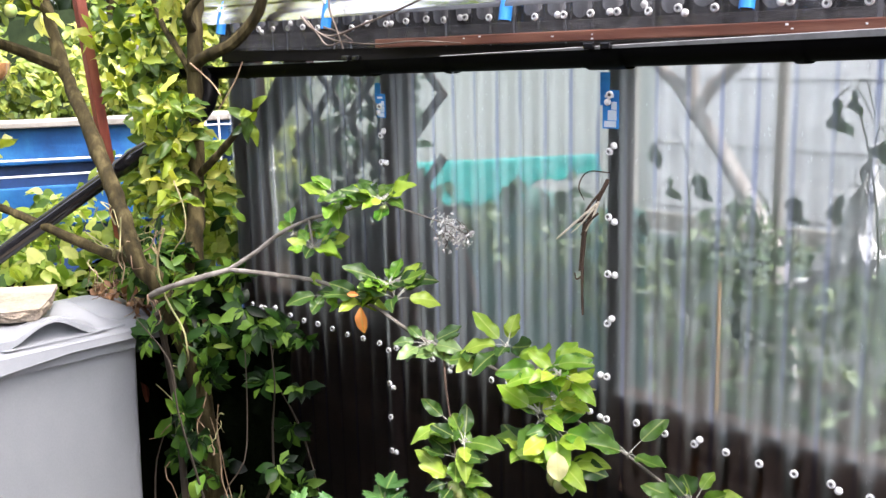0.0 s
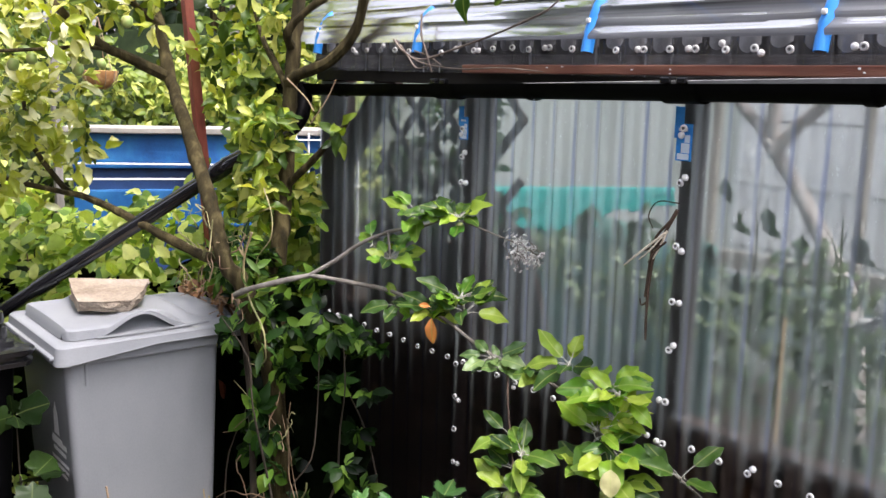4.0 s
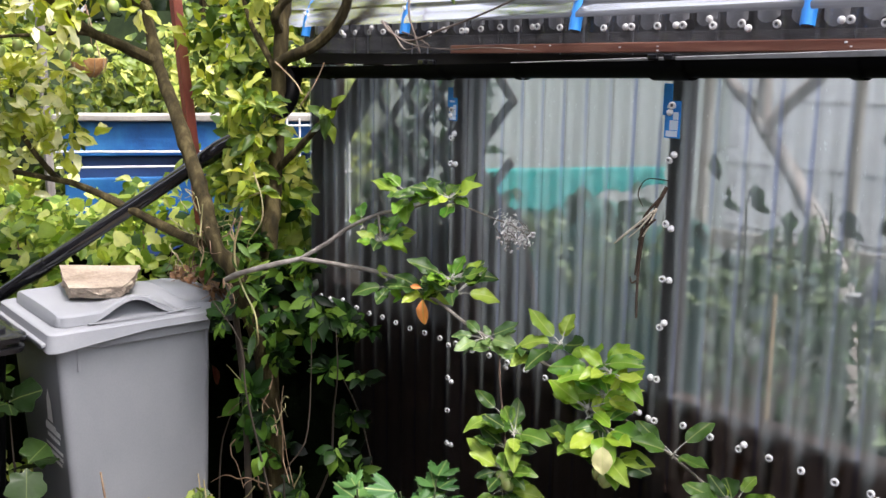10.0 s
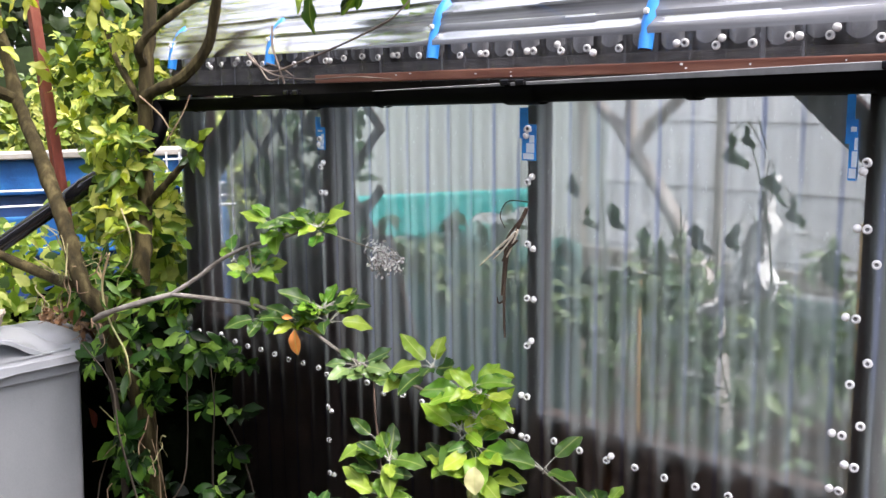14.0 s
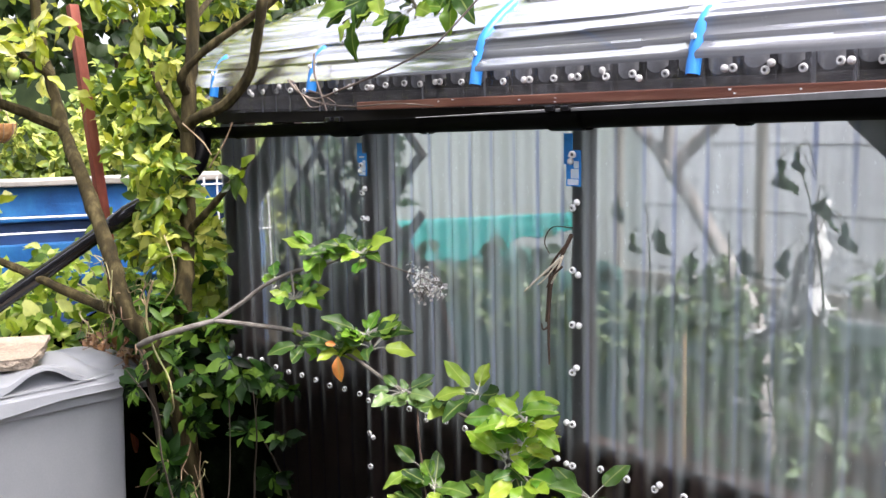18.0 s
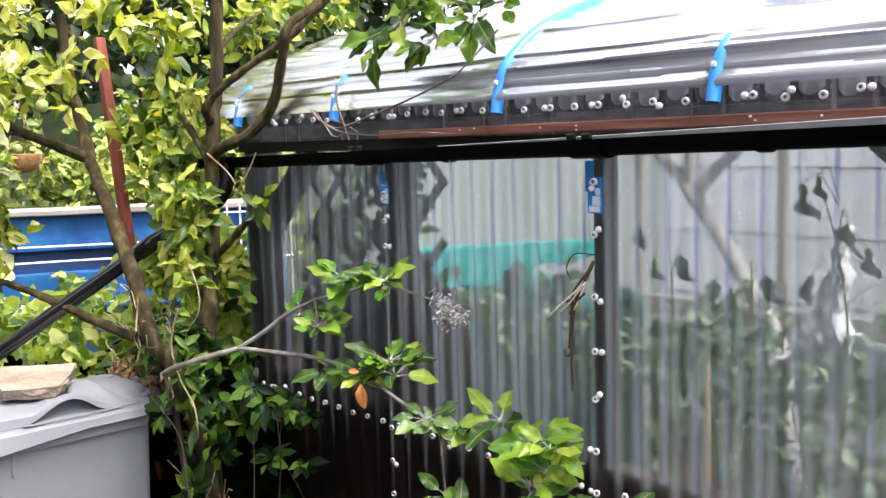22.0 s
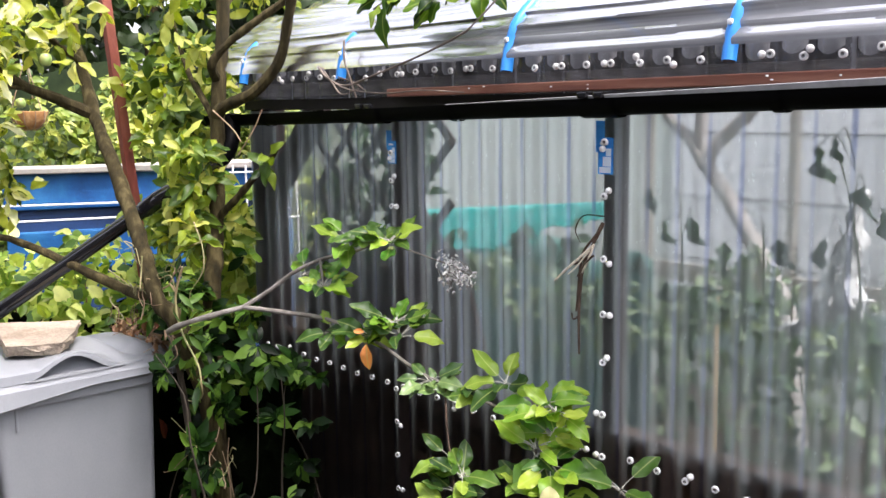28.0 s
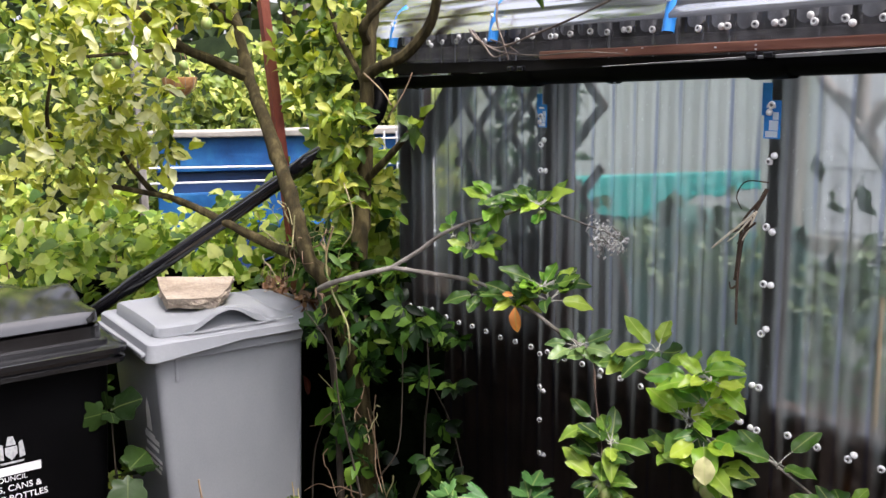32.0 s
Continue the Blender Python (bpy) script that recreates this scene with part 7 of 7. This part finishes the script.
piece("fork_stem", *tube([(-0.33, 1.6, 0.2), (-0.40, 1.6, 0.86), (-0.47, 1.6, 1.06), (-0.66, 1.6, 1.35), (-0.80, 1.6, 1.54), (-0.81, 1.6, 1.75), (-0.80, 1.6, 2.0)], 0.045, 0.022, 10, 4, 0.2), M_GREY_LIMB, limbs)
piece("fork_limb", *tube([(-0.78, 1.58, 1.50), (-0.86, 1.6, 1.60), (-1.0, 1.6, 1.73), (-1.12, 1.6, 1.93)], 0.03, 0.02, 10, 4, 0.2), M_GREY_LIMB, limbs)
piece("fork_limb", *tube([(-0.79, 1.58, 1.51), (-0.71, 1.6, 1.62), (-0.58, 1.6, 1.73), (-0.42, 1.6, 1.93)], 0.032, 0.022, 10, 4, 0.2), M_GREY_LIMB, limbs)


def hanging_cloth(a, b, wa, wb, seed):
    """A crumpled length of netting hung from a, trailing to b."""
    a, b = Vector(a), Vector(b)
    verts, faces = [], []
    for j in range(41):
        t = j / 40
        w = wa + (wb - wa) * t * t + 0.02 * noise.noise(Vector((t * 9, seed, 0.5)))
        for i in range(15):
            u = i / 14 - 0.5
            crumple = Vector(noise.noise_vector(Vector((u * w * 40, t * 9, seed)))) * 0.016 * (0.4 + t)
            sway = 0.012 * noise.noise(Vector((t * 5, seed, 2.2)))
            verts.append(a.lerp(b, t) + Vector((u * w + sway, 0.02 * math.sin(u * 24 + t * 5), 0.0)) + crumple)
    for j in range(40):
        for i in range(14):
            k = j * 15 + i
            faces.append((k, k + 1, k + 16, k + 15))
    return verts, faces


for k, (a, b, wa, wb) in enumerate((((0.492, 0.25, 1.57), (0.44, 0.25, 1.29), 0.02, 0.15), ((0.50, 0.25, 1.34), (0.33, 0.25, 1.24), 0.06, 0.05))):
    cloth = piece("fleece_sheet", *hanging_cloth(a, b, wa, wb, 1.7 + k), M_FLEECE)
    cloth.modifiers.new("thickness", "SOLIDIFY").thickness = 0.002
    tagged(cloth, "crumpled white horticultural fleece hanging inside the greenhouse", "fleece", "fleece")

# ---- small things on the clear wall ----
dry = empty("dry_twig", (0.0, -0.03, 1.2), "dry brown twig hanging against a greenhouse post", "twig")
for p, r in (([(0.016, -0.035, 1.49), (-0.01, -0.045, 1.43), (-0.035, -0.045, 1.38), (-0.05, -0.04, 1.3), (-0.052, -0.04, 1.23), (-0.05, -0.04, 1.165)], 0.0035), ([(0.01, -0.04, 1.47), (-0.03, -0.05, 1.42), (-0.045, -0.045, 1.37), (-0.06, -0.04, 1.27)], 0.003), ([(0.0, -0.055, 1.435), (-0.06, -0.06, 1.385), (-0.117, -0.055, 1.34)], 0.0026), ([(-0.005, -0.058, 1.425), (-0.04, -0.062, 1.385), (-0.07, -0.058, 1.362)], 0.0017), ([(0.005, -0.056, 1.415), (-0.02, -0.062, 1.39), (-0.04, -0.06, 1.36)], 0.0023), ([(0.002, -0.05, 1.44), (-0.012, -0.056, 1.40), (-0.03, -0.055, 1.37)], 0.0024), ([(-0.01, -0.05, 1.41), (-0.05, -0.05, 1.39), (-0.06, -0.05, 1.385)], 0.0022), ([(-0.05, -0.04, 1.26), (-0.065, -0.045, 1.25), (-0.07, -0.045, 1.265)], 0.002), ([(0.016, -0.03, 1.505), (-0.03, -0.05, 1.505), (-0.055, -0.05, 1.47), (-0.04, -0.05, 1.44)], 0.0015)):
    piece("twig_stem", *tube(p, r * 1.35, r * 0.8, 6, 5, 0.3), M_PALE_STRAW if 0.0023 < r < 0.003 or r == 0.0017 else M_STEM_BROWN, dry)

over = empty("dead_vine", (-0.8, -0.1, 1.85), "dead brown vine lying over the gutter and roof edge", "vine")
for p, r in (([(-1.032, -0.1, 1.885), (-0.95, -0.12, 1.845), (-0.834, -0.14, 1.825), (-0.72, -0.13, 1.85), (-0.548, -0.11, 1.895), (-0.40, -0.1, 1.94), (-0.346, -0.1, 1.965), (-0.24, -0.08, 2.05)], 0.004), ([(-0.895, -0.1, 1.955), (-0.87, -0.12, 1.90), (-0.82, -0.14, 1.85), (-0.79, -0.14, 1.79)], 0.004), ([(-0.97, -0.12, 1.855), (-0.82, -0.15, 1.815), (-0.65, -0.15, 1.80), (-0.5, -0.14, 1.805), (-0.35, -0.13, 1.797)], 0.0025), ([(-0.9, -0.12, 1.85), (-0.82, -0.13, 1.835), (-0.76, -0.13, 1.81)], 0.003), ([(-1.0, -0.1, 1.87), (-0.9, -0.14, 1.83), (-0.83, -0.16, 1.80), (-0.76, -0.15, 1.815)], 0.0025)):
    piece("vine_stem", *tube(p, r * 0.9, r * 0.6, 6, 5, 0.3), M_VINE, over)

flower = empty("dried_flower_head", (-0.42, -0.1, 1.33), "grey dried flower sprig at the tip of a branch", "dried flower")
piece("flower_stem", *tube([(-0.56, -0.2, 1.40), (-0.503, -0.13, 1.364), (-0.429, -0.101, 1.343), (-0.38, -0.085, 1.32)], 0.0025, 0.0015, 6, 4), M_TWIG, flower)
rng13 = random.Random(131)
for k in range(40):
    s = Vector((-0.44 + rng13.uniform(-0.04, 0.055), -0.1 + rng13.uniform(-0.03, 0.03), 1.345 + rng13.uniform(-0.03, 0.015)))
    e = s + Vector((rng13.uniform(-0.01, 0.04), rng13.uniform(-0.02, 0.02), rng13.uniform(-0.045, 0.0)))
    piece("seed_stalk", *tube([s, (s + e) / 2 + Vector((0.004, 0, 0.003)), e], 0.0012, 0.0008, 4, 2), M_TWIG, flower)
    v_, f_ = lathe([(0.001, -0.005), (0.0035, -0.002), (0.004, 0.003), (0.002, 0.005)], 6)
    under(new("seed_head", mesh_from("seed_head", v_, f_, M_DRY_FLOWER)), flower, Matrix.Translation(e) @ Matrix.Rotation(rng13.uniform(0, 3), 4, "X"))

fluff = []
for k in range(170):
    c = Vector((-0.425 + rng13.gauss(0, 0.03), -0.1 + rng13.gauss(0, 0.015), 1.335 + rng13.gauss(0, 0.011)))
    c.z -= 0.5 * (c.x + 0.425)
    fluff.append(facing(c, rand_dir(rng13), rand_dir(rng13), rng13.uniform(0.5, 1.3)))
foliage("seed_fluff", [blade(0.013, 0.006, 3, 1, 0.6, 0.5, 0.5, 0.6, k) for k in range(3)], fluff, M_FLUFF, flower, "white downy seed fluff", kind="stuff")

# ---- celery and weeds in the bed ----
CEL_T = [jagged(0.07, k) for k in range(4)]
ME_CELERY = [mesh_from("leaflet", v_, f_, L_CELERY) for v_, f_ in CEL_T]
rng14 = random.Random(141)


def celery(x, y, z, h, n):
    it = empty("celery_plant", (x, y, z), "leafy green celery plant in the greenhouse bed", "plant", "celery plants")
    for k in range(n):
        a = 2 * math.pi * k / n + rng14.uniform(-0.3, 0.3)
        lean = rng14.uniform(0.05, 0.16)
        top = Vector((x + math.cos(a) * lean, y + math.sin(a) * lean, z + h * rng14.uniform(0.75, 1.05)))
        mid = Vector((x + math.cos(a) * lean * 0.4, y + math.sin(a) * lean * 0.4, z + h * 0.5))
        stalk = piece("stalk", *tube([(x, y, z), mid, top], 0.006, 0.0025, 6, 4), M_GREEN_STEM, it)
        for j in range(9):
            b = a + (j - 4) * 0.5
            c = mid.lerp(top, 0.35 + 0.65 * (1 - abs(j - 4) / 5))
            d = Vector((math.cos(b), math.sin(b), 0.35))
            under(new("leaflet", rng14.choice(ME_CELERY)), stalk, facing(c + d * 0.012, d, Vector((0.2, -0.3, 1)) + rand_dir(rng14) * 0.8, rng14.uniform(0.85, 1.3)))


celery(-0.52, -0.50, 0.2, 0.44, 6)
celery(-0.40, -0.42, 0.2, 0.50, 6)
weeds = empty("weed_patch", (-1.15, -0.85, 0.0), "low green weeds growing at the foot of the bin", "weed", kind="stuff")
WB = [((-1.15, -0.88, 0.44), 0.07, 26), ((-1.12, -0.82, 0.38), 0.09, 30), ((-1.15, -0.70, 0.44), 0.06, 22), ((-1.10, -0.62, 0.40), 0.09, 26), ((-1.05, -0.74, 0.30), 0.09, 24)]
foliage("foliage", BUSH_T, clump_poses(random.Random(151), WB, 1.3, 0.42, 0.1, (0.4, -0.4, 1.0), 0.2), L_HEDGE, weeds)
DK = [((-1.42, -1.13, 0.60), 0.07, 18), ((-1.42, -1.09, 0.42), 0.08, 22), ((-1.42, -1.0, 0.36), 0.08, 20), ((-1.44, -1.13, 0.76), 0.05, 10), ((-1.42, -1.1, 0.22), 0.08, 20)]
lobed_plant = empty("lobed_weed", (-1.44, -1.1, 0.0), "dark lobed leaves growing between the two bins", "weed")
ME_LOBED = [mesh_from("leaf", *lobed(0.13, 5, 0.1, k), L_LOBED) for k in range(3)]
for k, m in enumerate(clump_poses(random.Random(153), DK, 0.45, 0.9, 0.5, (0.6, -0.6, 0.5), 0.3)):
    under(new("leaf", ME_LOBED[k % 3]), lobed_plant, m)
for at, _, _ in DK:
    piece("stem", *tube([(at[0] - 0.02, at[1], 0.0), (at[0] - 0.03, at[1] + 0.01, at[2] * 0.5), at], 0.004, 0.002, 5, 3), M_STEM_DARK, lobed_plant)
piece("stem", *tube([(-1.2, -0.93, 0.0), (-1.2, -0.94, 0.4), (-1.21, -0.955, 0.60)], 0.005, 0.003, 5, 3), M_DRY, weeds)
for k in range(12):
    at = WB[k % len(WB)][0]
    x, y = at[0] + rng14.uniform(-0.05, 0.05), at[1] + rng14.uniform(-0.05, 0.05)
    piece("stem", *tube([(x, y, 0.0), (x + 0.02, y, 0.25), (x + rng14.uniform(-0.05, 0.05), y, at[2] + 0.08)], 0.004, 0.002, 5, 3), M_TENDRIL, weeds)
